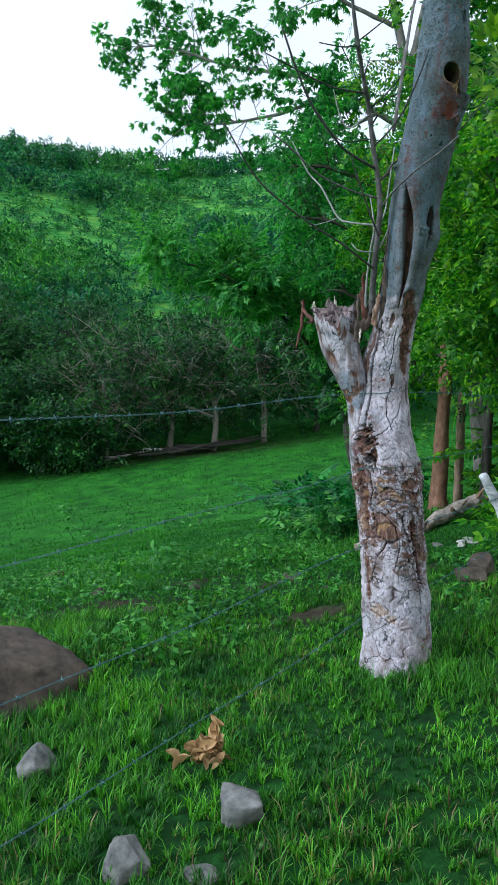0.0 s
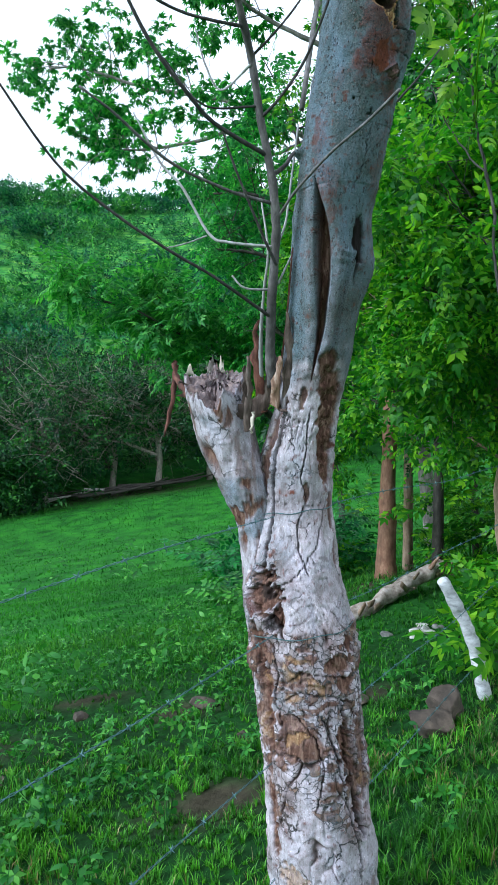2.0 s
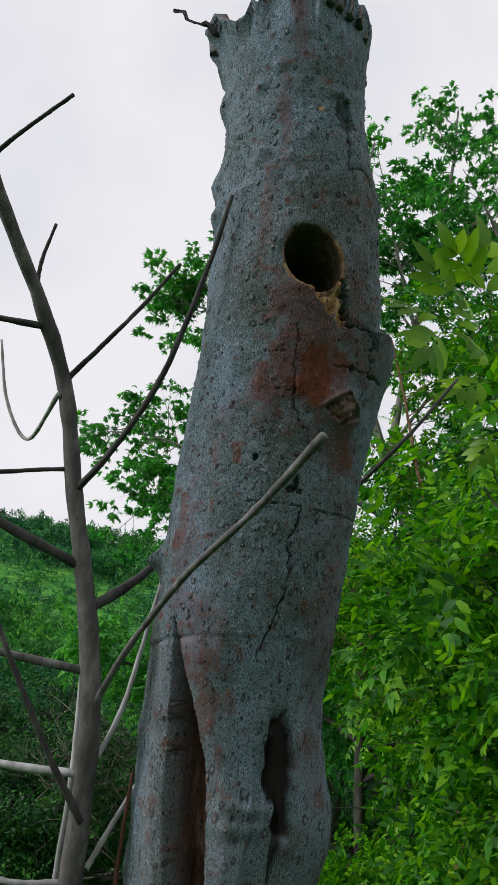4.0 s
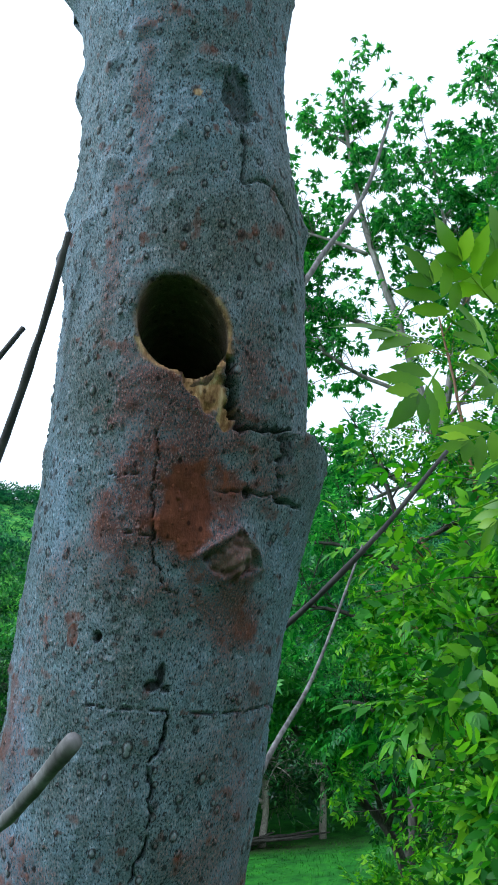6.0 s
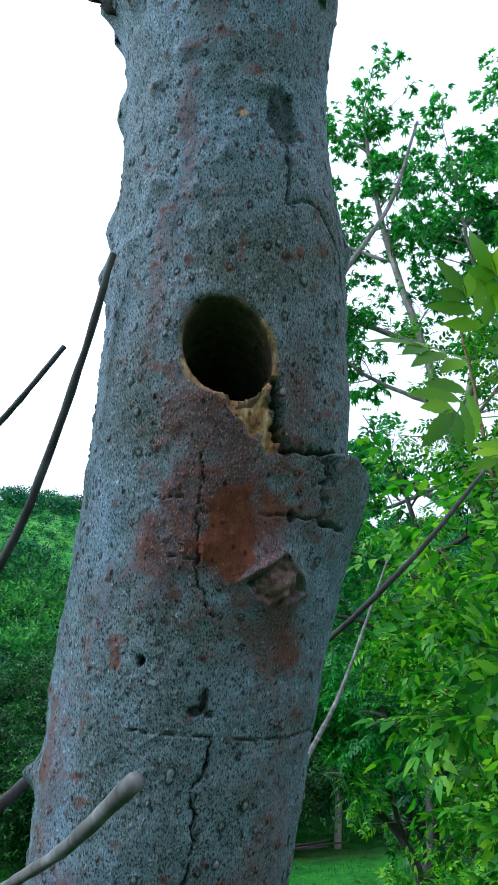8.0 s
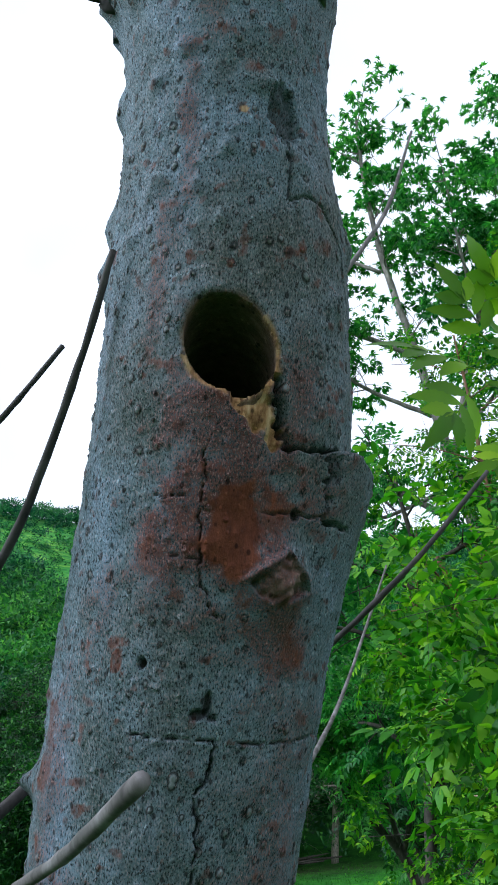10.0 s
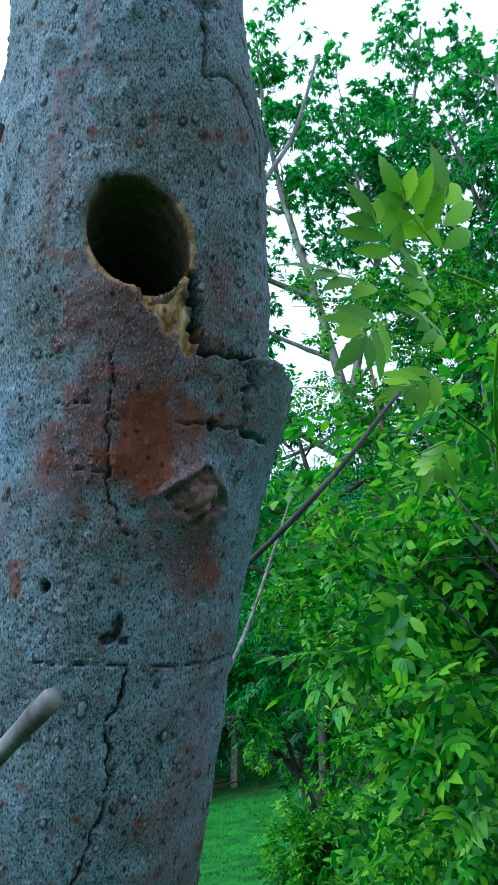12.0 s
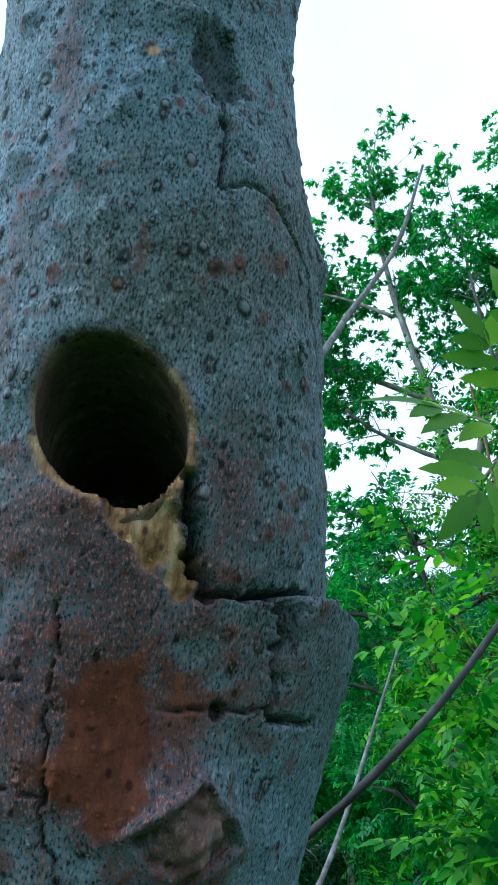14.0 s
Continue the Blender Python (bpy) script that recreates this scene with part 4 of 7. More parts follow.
    scar_shade = np.maximum(scar_shade, low * (0.9 * body * shown * smooth(0.05, 0.012, edge) + 0.7 * smooth(0.62, 0.8, nick) * smooth(0.2, 0.5, n_small)))
    d -= 0.003 * low * smooth(0.62, 0.8, nick)
    rust = np.zeros(sh)
    ochre = np.zeros(sh)

    def gouge(th0, z0, w, h, deep, target, amount=1.0, rag=0.35):
        s = spot(th, z, r0, th0, z0, w, h)
        s = smooth(0.32, 0.5, s + rag * (0.5 * n_mid + 0.5 * n_small) * smooth(0.04, 0.25, s))
        nonlocal d
        d = d - deep * s * (1 + 0.4 * n_small)
        np.maximum(target, amount * s, out=target)

    # strip of torn bark and other scars of the lower trunk
    for a, b, w, h in ((14, 1.73, 0.022, 0.04), (26, 1.67, 0.026, 0.05), (36, 1.60, 0.030, 0.06), (38, 1.52, 0.026, 0.06), (42, 1.45, 0.022, 0.05)):
        gouge(a, b, w * 1.5, h * 1.25, 0.012, wood, 1.0, 0.22)
        ochre = np.maximum(ochre, 0.8 * smooth(0.2, 0.6, spot(th, z, r0, a, b, 1.3 * w, h) + 0.4 * n_mid))
    for a, b, w, h in ((-72, 1.18, 0.02, 0.08), (-70, 1.30, 0.022, 0.07), (-66, 1.42, 0.022, 0.08), (-62, 1.53, 0.018, 0.06), (-20, 1.64, 0.012, 0.03), (8, 1.36, 0.010, 0.03), (56, 1.30, 0.02, 0.06), (60, 1.18, 0.018, 0.05)):
        gouge(a, b, w, h, 0.008, wood, 0.9, 0.4)
    gouge(-58, 0.93, 0.018, 0.09, 0.012, wood)
    gouge(-56, 0.80, 0.022, 0.10, 0.010, wood)
    gouge(-54, 0.70, 0.02, 0.06, 0.008, wood)
    gouge(-66, 0.45, 0.016, 0.12, 0.010, wood)
    gouge(30, 0.885, 0.05, 0.025, 0.010, wood)
    gouge(36, 0.83, 0.045, 0.02, 0.010, wood)
    gouge(50, 0.93, 0.02, 0.03, 0.012, wood)
    gouge(30, 0.66, 0.030, 0.09, 0.018, wood, 1.0, 0.6)
    gouge(33, 0.62, 0.012, 0.07, 0.010, scar_shade, 0.8, 0.6)
    gouge(42, 0.48, 0.010, 0.06, 0.008, scar_shade, 0.8, 0.6)
    for a, b in ((-52, 0.95), (-60, 0.88), (-50, 0.84), (-62, 0.76), (-54, 0.68), (-64, 0.6), (-58, 0.5), (-62, 0.36)):
        gouge(a, b, 0.016, 0.045, 0.006, wood, 0.9, 0.7)
    gouge(40, 0.54, 0.026, 0.11, 0.014, wood, 0.9, 0.5)
    gouge(56, 0.62, 0.03, 0.14, 0.010, wood, 0.8, 0.6)
    gouge(60, 0.2, 0.03, 0.12, 0.010, wood, 0.6, 0.6)
    gouge(-8, 0.86, 0.03, 0.02, 0.007, wood, 0.8)
    gouge(-25, 0.74, 0.03, 0.02, 0.006, wood, 0.7)
    gouge(-42, 0.30, 0.045, 0.035, 0.006, cream, 0.55, 0.5)
    gouge(-22, 0.265, 0.03, 0.022, 0.006, cream, 0.5, 0.5)
    d += 0.022 * spot(th, z, r0, 74, 0.93, 0.045, 0.05) * (1 + 0.6 * n_mid)
    d += 0.02 * spot(th, z, r0, 62, 0.33, 0.05, 0.08)
    d += 0.018 * spot(th, z, r0, -75, 0.88, 0.04, 0.06)
    # rotten knot below the fork
    d += 0.030 * spot(th, z, r0, -55, 1.05, 0.08, 0.07)
    gouge(-44, 1.08, 0.048, 0.07, 0.030, wood, 1.0, 0.5)
    gouge(-36, 1.0, 0.02, 0.025, 0.016, scar_shade, 0.8, 0.5)
    gouge(-28, 1.02, 0.02, 0.03, 0.012, wood)
    gouge(-62, 1.03, 0.025, 0.03, 0.012, rust, 0.8)
    scar_shade = np.maximum(scar_shade, 0.85 * smooth(0.4, 0.7, spot(th, z, r0, -42, 1.09, 0.024, 0.04) + 0.5 * n_small))
    # fissured hollow between the two stems
    sc, shalf = np.interp(z, SLIT_Z, SLIT_TH), np.interp(z, SLIT_Z, SLIT_HALF)
    off = (th - sc) / np.maximum(shalf, 0.05)
    inside = np.where((z > SLIT_Z[0]) & (z < SLIT_Z[-1]), smooth(1.12, 0.82, np.abs(off) + 0.1 * n_small), 0)
    lips = np.where((z > 1.7) & (z < 2.2), np.exp(-((np.abs(th - sc) - shalf - 9) / 9) ** 2), 0)
    d += 0.007 * lips - inside * np.minimum(0.058, 0.02 + 0.006 * shalf)
    rot = inside * smooth(0.02, 0.5, inside)
    wood = np.maximum(wood, rot)
    rust = np.maximum(rust, 0.3 * rot)
    ochre = np.maximum(ochre, 0.55 * rot)
    left_groove = smooth(7, 2, np.abs(th - np.interp(z, [1.72, 1.9, 2.05, 2.15], [20, 16, 22, 30]))) * smooth(1.72, 1.8, z) * smooth(2.15, 2.05, z)
    d -= 0.009 * left_groove
    # dark scar beside it, rings of folded bark
    gouge(33, 2.07, 0.016, 0.062, 0.008, scar_shade, 1.0, 0.4)
    gouge(31, 2.0, 0.006, 0.05, 0.008, scar_shade, 0.8, 0.2)
    d += 0.007 * spot(th, z, r0, 12, 2.03, 0.035, 0.006) + 0.007 * spot(th, z, r0, 10, 2.012, 0.035, 0.005)
    d += 0.014 * spot(th, z, r0, 78, 2.0, 0.06, 0.05)
    # stained belt below the nest hole
    flow = 0.35 * n_mid + 0.25 * n_big + 0.3 * n_small
    for a, b, w, h, k in ((14, 2.50, 0.085, 0.10, 0.74), (32, 2.46, 0.05, 0.08, 0.66), (-11, 2.468, 0.036, 0.036, 0.62), (2, 2.46, 0.02, 0.026, 0.7), (-6, 2.55, 0.04, 0.035, 0.65), (0, 2.585, 0.03, 0.02, 0.6), (39, 2.575, 0.022, 0.045, 0.55), (18, 2.53, 0.05, 0.03, 0.45), (-16, 2.70, 0.02, 0.04, 0.3), (36, 2.41, 0.05, 0.035, 0.6), (-2, 2.43, 0.04, 0.02, 0.3), (-30, 2.42, 0.03, 0.06, 0.35), (-45, 2.3, 0.03, 0.12, 0.4), (-25, 2.2, 0.04, 0.06, 0.4), (60, 2.2, 0.05, 0.2, 0.4), (-10, 2.78, 0.012, 0.10, 0.5), (-20, 2.66, 0.012, 0.08, 0.45), (2, 2.90, 0.014, 0.05, 0.4)):
        rust = np.maximum(rust, k * smooth(0.2, 0.9, spot(th, z, r0, a, b, w, h) + 0.8 * flow))
    ochre = np.maximum(ochre, 0.95 * smooth(0.35, 0.6, spot(th, z, r0, 19, 2.48, 0.024, 0.038) + 0.5 * flow))
    ochre = np.maximum(ochre, 0.6 * smooth(0.3, 0.7, spot(th, z, r0, 30, 2.49, 0.035, 0.03) + flow))
    ochre = np.maximum(ochre, 0.7 * smooth(0.45, 0.6, spot(th, z, r0, -18, 2.387, 0.008, 0.012) + 0.3 * flow))
    ochre = np.maximum(ochre, 0.5 * smooth(0.45, 0.7, spot(th, z, r0, -52, 2.33, 0.02, 0.05) + 0.8 * flow))
    ochre = np.maximum(ochre, 0.45 * smooth(0.7, 1.0, spot(th, z, r0, -18, 2.12, 0.04, 0.1) + 1.3 * n_small))
    fleck = vnoise(flat, 70.0, 98).reshape(sh)
    ochre = np.maximum(ochre, 0.6 * smooth(0.58, 0.8, fleck + 0.3 * n_small) * smooth(0, -25, th) * smooth(2.05, 2.2, z) * (1 - smooth(2.40, 2.5, z)))
    # burl
    b1 = spot(th, z, r0, 38, 2.446, 0.026, 0.024)
    rim = np.abs((th - 38) * np.pi / 180 * r0) / 0.025 + np.abs(z - 2.443) / 0.021
    core = smooth(1.0, 0.8, rim + 0.2 * n_mid)
    d += 0.018 * b1 + 0.004 * smooth(0.25, 0.0, np.abs(rim - 1.1)) * smooth(2.43, 2.45, z) - core * (0.004 - 0.006 * vnoise(flat * np.array([1, 1, 0.8]), 120.0, 211).reshape(sh) - 0.004 * vnoise(flat, 260.0, 212).reshape(sh))
    wood = np.maximum(wood, 0.55 * core * (1 + 0.5 * n_small))
    # lifted flap of bark at the side
    lift = smooth(50, 58, th) * smooth(125, 90, th) * np.clip((z - 2.40) / 0.145, 0, 1) ** 1.5 * (z < 2.546 + 0.003 * n_mid)
    d += 0.019 * lift
    d += 0.006 * smooth(30, 38, th) * smooth(62, 52, th) * np.clip((z - 2.44) / 0.1, 0, 1) * (z < 2.542)
    # raised edge along the upper right crack
    d += 0.003 * smooth(38, 42, th) * smooth(2.66, 2.72, z) * smooth(2.80, 2.76, z)
    # small marks: bud scar, insect hole, knots
    gouge(16.5, 2.354, 0.008, 0.004, 0.005, scar_shade, 0.8, 0.5)
    gouge(18.6, 2.361, 0.003, 0.010, 0.005, scar_shade, 0.8, 0.4)
    gouge(21, 2.352, 0.005, 0.003, 0.004, scar_shade, 0.7, 0.5)
    gouge(-7.3, 2.386, 0.0035, 0.004, 0.006, scar_shade, 0.95, 0.0)
    gouge(41.3, 2.494, 0.004, 0.004, 0.006, scar_shade, 0.9, 0.0)
    d += 0.006 * spot(th, z, r0, 60, 2.661, 0.01, 0.012)
    gouge(62, 2.663, 0.005, 0.005, 0.006, scar_shade, 0.6, 0.2)
    d += 0.006 * spot(th, z, r0, 30, 2.822, 0.016, 0.01)
    gouge(38, 2.806, 0.015, 0.026, 0.007, scar_shade, 0.55, 0.3)
    gouge(15.6, 2.796, 0.004, 0.003, 0.0, cream, 0.9, 0.1)
    for a, b, s in ((-25, 2.74, 0.010), (-5, 2.73, 0.007), (8, 2.76, 0.006), (-30, 2.83, 0.009), (-15, 2.85, 0.007), (5, 2.70, 0.005), (-38, 2.70, 0.008), (-70, 2.70, 0.013), (-84, 2.76, 0.02), (-80, 2.86, 0.014), (88, 2.74, 0.012)):
        d += 0.5 * s * spot(th, z, r0, a, b, s, s)
        scar_shade = np.maximum(scar_shade, 0.5 * smooth(0.6, 0.9, spot(th, z, r0, a, b, s * 0.6, s * 0.5)) * (abs(a) < 60))
    d += 0.02 * spot(th, z, r0, -90, 2.30, 0.03, 0.012)
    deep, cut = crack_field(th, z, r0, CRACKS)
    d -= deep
    scar_shade = np.maximum(scar_shade, 0.8 * cut)
    # chipped, bright wood under the hole and on its rim
    h0, z0, wa, hb = HOLE
    du = (th - h0) * np.pi / 180 * r0 + 0.17 * (z - z0)
    dz = z - z0
    e = np.hypot(du / wa, dz / hb) * (1 + 0.045 * n_small + 0.03 * n_mid)
    phi = np.arctan2(dz / hb, du / wa)
    chip = np.maximum(np.maximum(spot(th, z, r0, 21, 2.565, 0.014, 0.010), spot(th, z, r0, 25.5, 2.558, 0.012, 0.018)), spot(th, z, r0, 29.5, 2.548, 0.009, 0.018))
    chip = smooth(0.34, 0.50, chip + (0.35 * n_mid + 0.3 * fissure + 0.15 * n_small) * smooth(0.04, 0.25, chip))
    ring = smooth(1.16, 1.04, e) * smooth(-0.2, -0.9, phi) * (phi > -2.9) + 0.9 * smooth(1.13, 1.03, e) * (np.abs(phi + 0.25) < 0.9)
    cream = np.maximum(cream, np.clip(chip + ring, 0, 1))
    wood = np.maximum(wood, 0.6 * smooth(1.10, 1.02, e))
    d -= 0.006 * chip * (1 + 0.5 * n_small + 0.7 * fissure) + 0.002 * smooth(1.12, 1.0, e)
    # knob on the broken top
    d += 0.035 * spot(th, z, r0, -84, 2.955, 0.045, 0.025) + 0.012 * spot(th, z, r0, 85, 2.95, 0.05, 0.03)
    r = np.maximum(r0 + d, 0.012)
    # ragged broken top
    jag = 0.035 * np.maximum(0, vnoise(np.stack([ths * 0.16, ths * 0, ths * 0], 1), 1.0, 41)) + 0.02 * vnoise(np.stack([ths * 0.045, ths * 0, ths * 0], 1), 1.0, 42)
    wrap = np.where(ths > 180, ths - 360, ths)
    jag = jag + 0.085 * smooth(-30, -22, wrap) * smooth(16, 11, wrap) + 0.02 * smooth(-120, -95, wrap) * smooth(-60, -75, wrap) + 0.02 * smooth(28, 40, wrap)
    zz = z + jag[None] * smooth(2.90, 2.945, z)
    # entrance hole: a short tunnel into a hollow
    pos = np.stack([cx + r * np.sin(rad), cy - r * np.cos(rad), zz], -1)
    inn = e < 1.0
    ce, se = np.cos(phi), np.sin(phi)
    zr = z0 + hb * se
    tr = np.radians(h0 + (wa * ce - 0.17 * hb * se) / (np.pi / 180 * 0.113))
    cr = trunk_at(zr)
    surf = np.stack([cr[..., 0] + (cr[..., 2] - 0.002) * np.sin(tr), cr[..., 1] - (cr[..., 2] - 0.002) * np.cos(tr), zr], -1)
    inward = np.array([-math.sin(radians(h0)), math.cos(radians(h0)), 0.0])
    e_in = np.minimum(np.hypot(du / wa, dz / hb), 1.0)
    depth = 0.15 * smooth(1.0, 0.45, e_in)
    close = np.clip(e_in / 0.5, 0, 1)[..., None]
    mid = np.array([np.interp(z0, TRUNK[:, 0], TRUNK[:, 1]), np.interp(z0, TRUNK[:, 0], TRUNK[:, 2]) - 0.113, z0])
    wall = mid + (surf - mid) * close + inward * depth[..., None]
    wall[..., 2] -= np.where(se < 0, 1.0, 0.1) * depth * close[..., 0]
    pos = np.where(inn[..., None], wall, pos)
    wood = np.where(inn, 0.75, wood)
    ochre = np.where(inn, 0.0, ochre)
    # the hollow's shade, put into its colour as an even darkening
    scar_shade = np.where(inn, 0.35, scar_shade)
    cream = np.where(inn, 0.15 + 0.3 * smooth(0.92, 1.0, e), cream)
    rust = np.where(inn, 0, rust)
    pale = np.clip(0.95 * low * (1 - 0.3 * smooth(0.2, 0.8, n_big)) * (0.72 + 0.28 * cell) * (0.8 + 0.2 * small_cell) + 0.10 * lips, 0, 1)
    top = []
    c_top = pos[-1].mean(0)
    for k, drop in ((0.86, 0.0), (0.7, 0.05), (0.4, 0.09), (0.02, 0.1)):
        ringp = c_top + (pos[-1] - c_top) * k
        ringp[:, 2] = pos[-1][:, 2] * (k > 0.8) + (c_top[2] - drop) * (k <= 0.8)
        top.append(ringp)
    return bark_shell("trunk", pos, np.array(top), dict(pale=pale, rust=rust, ochre=ochre, wood=wood, cream=cream, scar_shade=scar_shade, wart=np.where(inn, 0, wart), frag=frag), M_TRUNK)


dead_tree = thing("dead_tree", (0.705, 3.26, 0.0), "dead grey trunk with pale peeling bark and round nest hole", "tree")
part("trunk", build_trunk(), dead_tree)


def build_limb_stub():
    """The broken-off second stem, with a torn top."""
    path = smooth_path([(0.60, 3.40, 0.90), (0.565, 3.40, 1.06), (0.535, 3.395, 1.25), (0.492, 3.39, 1.40), (0.447, 3.39, 1.54), (0.42, 3.39, 1.70)], 150)
    radii = np.interp(np.linspace(0, 1, 150), [0, 0.2, 0.42, 0.62, 0.78, 0.9, 1], [0.10, 0.075, 0.055, 0.074, 0.092, 0.096, 0.103])
    radii = np.convolve(np.pad(radii, 12, mode="edge"), np.hanning(25) / np.hanning(25).sum(), "valid")
    ths = np.linspace(0, 360, 150, endpoint=False)
    tang = np.gradient(path, axis=0)
    tang /= np.linalg.norm(tang, axis=1)[:, None]
    a = np.cross(tang, (0, 1.0, 0))
    a /= np.linalg.norm(a, axis=1)[:, None]
    b = np.cross(a, tang)
    rad = np.radians(ths)
    way = np.sin(rad)[None, :, None] * -a[:, None] + np.cos(rad)[None, :, None] * b[:, None]
    base = path[:, None] + radii[:, None, None] * way
    flat = base.reshape(-1, 3)
    n1, n2, n3 = (fbm(flat, s, k, 3).reshape(150, 150) for s, k in ((8, 51), (28, 52), (90, 53)))
    streak = fbm(flat * np.array([1, 1, 0.22]), 42.0, 57, 3).reshape(150, 150)
    d = 0.004 * n1 + 0.001 * n2 + 0.0022 * n3 + 0.006 * streak
    t = np.linspace(0, 1, 150)[:, None]
    wood = smooth(0.35, 0.75, 0.4 * n2 + 1.0 * streak + 0.85 * np.exp(-((t - 0.47) / 0.09) ** 2) - 0.4)
    wood = np.maximum(wood, smooth(0.30, 0.55, streak + 0.3 * n2) * (0.55 + 0.45 * smooth(0.8, 0.95, t)))
    d -= 0.008 * wood
    d = d * (1 - 0.6 * smooth(0.62, 0.78, t))
    d = d - 0.02 * np.exp(-((np.cos(rad - radians(236)) - 1) / 0.03) ** 2)[None] * np.exp(-((t - 0.74) / 0.05) ** 2)
    wood = np.maximum(wood, np.exp(-((np.cos(rad - radians(236)) - 1) / 0.04) ** 2)[None] * np.exp(-((t - 0.74) / 0.05) ** 2))
    hollow = np.exp(-((np.cos(rad - radians(236)) - 1) / 0.04) ** 2)[None] * np.exp(-((t - 0.74) / 0.05) ** 2)
    jag = 0.026 * vnoise(np.stack([ths * 0.06, ths * 0, ths * 0], 1), 1, 61) + 0.012 * vnoise(np.stack([ths * 0.4, ths * 0, ths * 0], 1), 1, 62) - 0.015 * np.cos(rad)
    pos = base + d[..., None] * way + (tang[:, None] * jag[None, :, None]) * smooth(0.85, 1, t)[..., None]
    # it is deeper than wide, and torn off on a slope that rises to the back
    stretch = smooth(0.45, 0.95, t)
    cy = path[:, 1][:, None]
    pos[..., 1] = cy + (pos[..., 1] - cy) * (1 + 0.75 * stretch) + 0.10 * stretch
    pos[..., 2] += 0.42 * (pos[..., 1] - 3.49) * smooth(0.72, 1.0, t)
    top, c0 = [], pos[-1].mean(0)
    g = rng(8)
    for k, drop in ((0.93, 0.002), (0.82, 0.006), (0.7, 0.004), (0.58, -0.002), (0.46, 0.008), (0.34, -0.004), (0.2, 0.004), (0.02, 0.0)):
        ringp = c0 + (pos[-1] - c0) * k + np.array([0, 0, -drop]) + (0.022 * fbm((c0 + (pos[-1] - c0) * k) * np.array([1.0, 0.45, 1.0]), 34.0, 66, 3))[:, None] * np.array([0.2, 0.1, 1.0]) + g.normal(0, 0.0025, (150, 3))
        top.append(ringp)
    scar_shade = 0.6 * smooth(0.5, 0.9, n3 - streak) * smooth(0.82, 0.95, t)
    return bark_shell("limb_stub", pos, np.array(top), dict(pale=0.62 - 0.45 * smooth(0.0, 0.6, n1), wood=wood, scar_shade=scar_shade, rust=hollow), M_TRUNK, {"wood": 0.65, "pale": 0.4})


limb_stub = part("limb_stub", build_limb_stub(), dead_tree, "broken stem with a torn top")


def splinter(points, radii, material, label="", sides=6, name="splinter"):
    """A torn shard: flat, ridged and ragged."""
    g = rng(int(abs(points[0][0]) * 1000 + abs(points[-1][2]) * 313))
    path = smooth_path(points, 12) + g.normal(0, 0.002, (12, 3))
    v, q, t = tube_arrays(path, radii, sides, 0.6, int(abs(points[0][0]) * 1000))
    c = path[np.clip(np.arange(len(v)) // sides, 0, len(path) - 1)]
    a = g.uniform(-0.6, 0.6)
    flat_way = np.array([math.sin(a), math.cos(a), 0])
    off = v - c
    v = c + off - 0.72 * (off @ flat_way)[:, None] * flat_way + g.normal(0, 0.0012, v.shape)
    return part(name, mesh_from(name, v, [q, t], material, False), dead_tree, label)


def shard(place, angle, width, height, lean, material, seed, label="", owner=None):
    """A torn plate of wood standing on the broken rim: ragged top, split edges, some thickness."""
    g = rng(seed)
    cols, rows = 5, 6
    a, b = np.meshgrid(np.linspace(-0.5, 0.5, cols), np.linspace(0, 1, rows))
    top = 1 - 0.55 * np.abs(a - g.uniform(-0.3, 0.3)) * 2 + 0.22 * g.normal(0, 1, (1, cols))
    narrow = 1 - 0.45 * b + 0.08 * g.normal(0, 1, (rows, cols))
    u, h = a * width * narrow, b * height * np.clip(top, 0.15, 1.2)
    bow = 0.05 * width * (4 * a * a - 0.4) + lean * b**1.6 * height + 0.03 * width * g.normal(0, 1, (rows, cols))
    c, s = math.cos(angle), math.sin(angle)
    out = []
    for thick in (0.0, -1.0):
        w = bow + thick * (0.006 * (1 - 0.6 * b) + 0.0015)
        out.append(np.stack([place[0] + c * u + s * w, place[1] + s * u - c * w, place[2] + h], -1).reshape(-1, 3))
    v = np.vstack(out)
    i, j = np.meshgrid(np.arange(rows - 1), np.arange(cols - 1), indexing="ij")
    k = (i * cols + j).ravel()
    q = np.stack([k, k + 1, k + cols + 1, k + cols], -1)
    m = rows * cols
    rim = np.r_[np.arange(cols), cols * np.arange(1, rows) + cols - 1, m - 2 - np.arange(cols - 1), cols * np.arange(rows - 2, 0, -1)]
    e = np.stack([rim, rim + m, np.roll(rim, -1) + m, np.roll(rim, -1)], -1)
    return part("splinter", mesh_from("splinter", v, np.vstack([q, q[:, ::-1] + m, e]), material, False), owner or dead_tree, label)


_s = rng(19)
for k in range(40):
    turn = float(_s.uniform(0, 2 * np.pi))
    ring = float(_s.choice([0.10, 0.092, 0.078, 0.06, 0.04, 0.02]))
    hgt = float(_s.uniform(0.006, 0.019))
    px, py = 0.425 + ring * math.cos(turn), 3.49 + 1.7 * ring * math.sin(turn)
    shard((px, py, 1.690 + 0.42 * (py - 3.49) + float(_s.uniform(-0.012, 0.008))), float(_s.normal(0.2, 0.5)), float(_s.uniform(0.006, 0.02)), hgt, float(_s.uniform(-0.35, 0.35)), (M_SPLINTER, M_STUB, M_STUB, M_ROT, M_STUB, M_STUB, M_STUB, M_STUB)[k % 8], 600 + k, "", limb_stub)
shard((0.335, 3.66, 1.735), 0.2, 0.034, 0.045, 0.0, M_RAW_WOOD, 660, "torn white wood", limb_stub)
shard((0.415, 3.66, 1.74), 0.1, 0.045, 0.06, 0.0, M_STUB, 661, "", limb_stub)
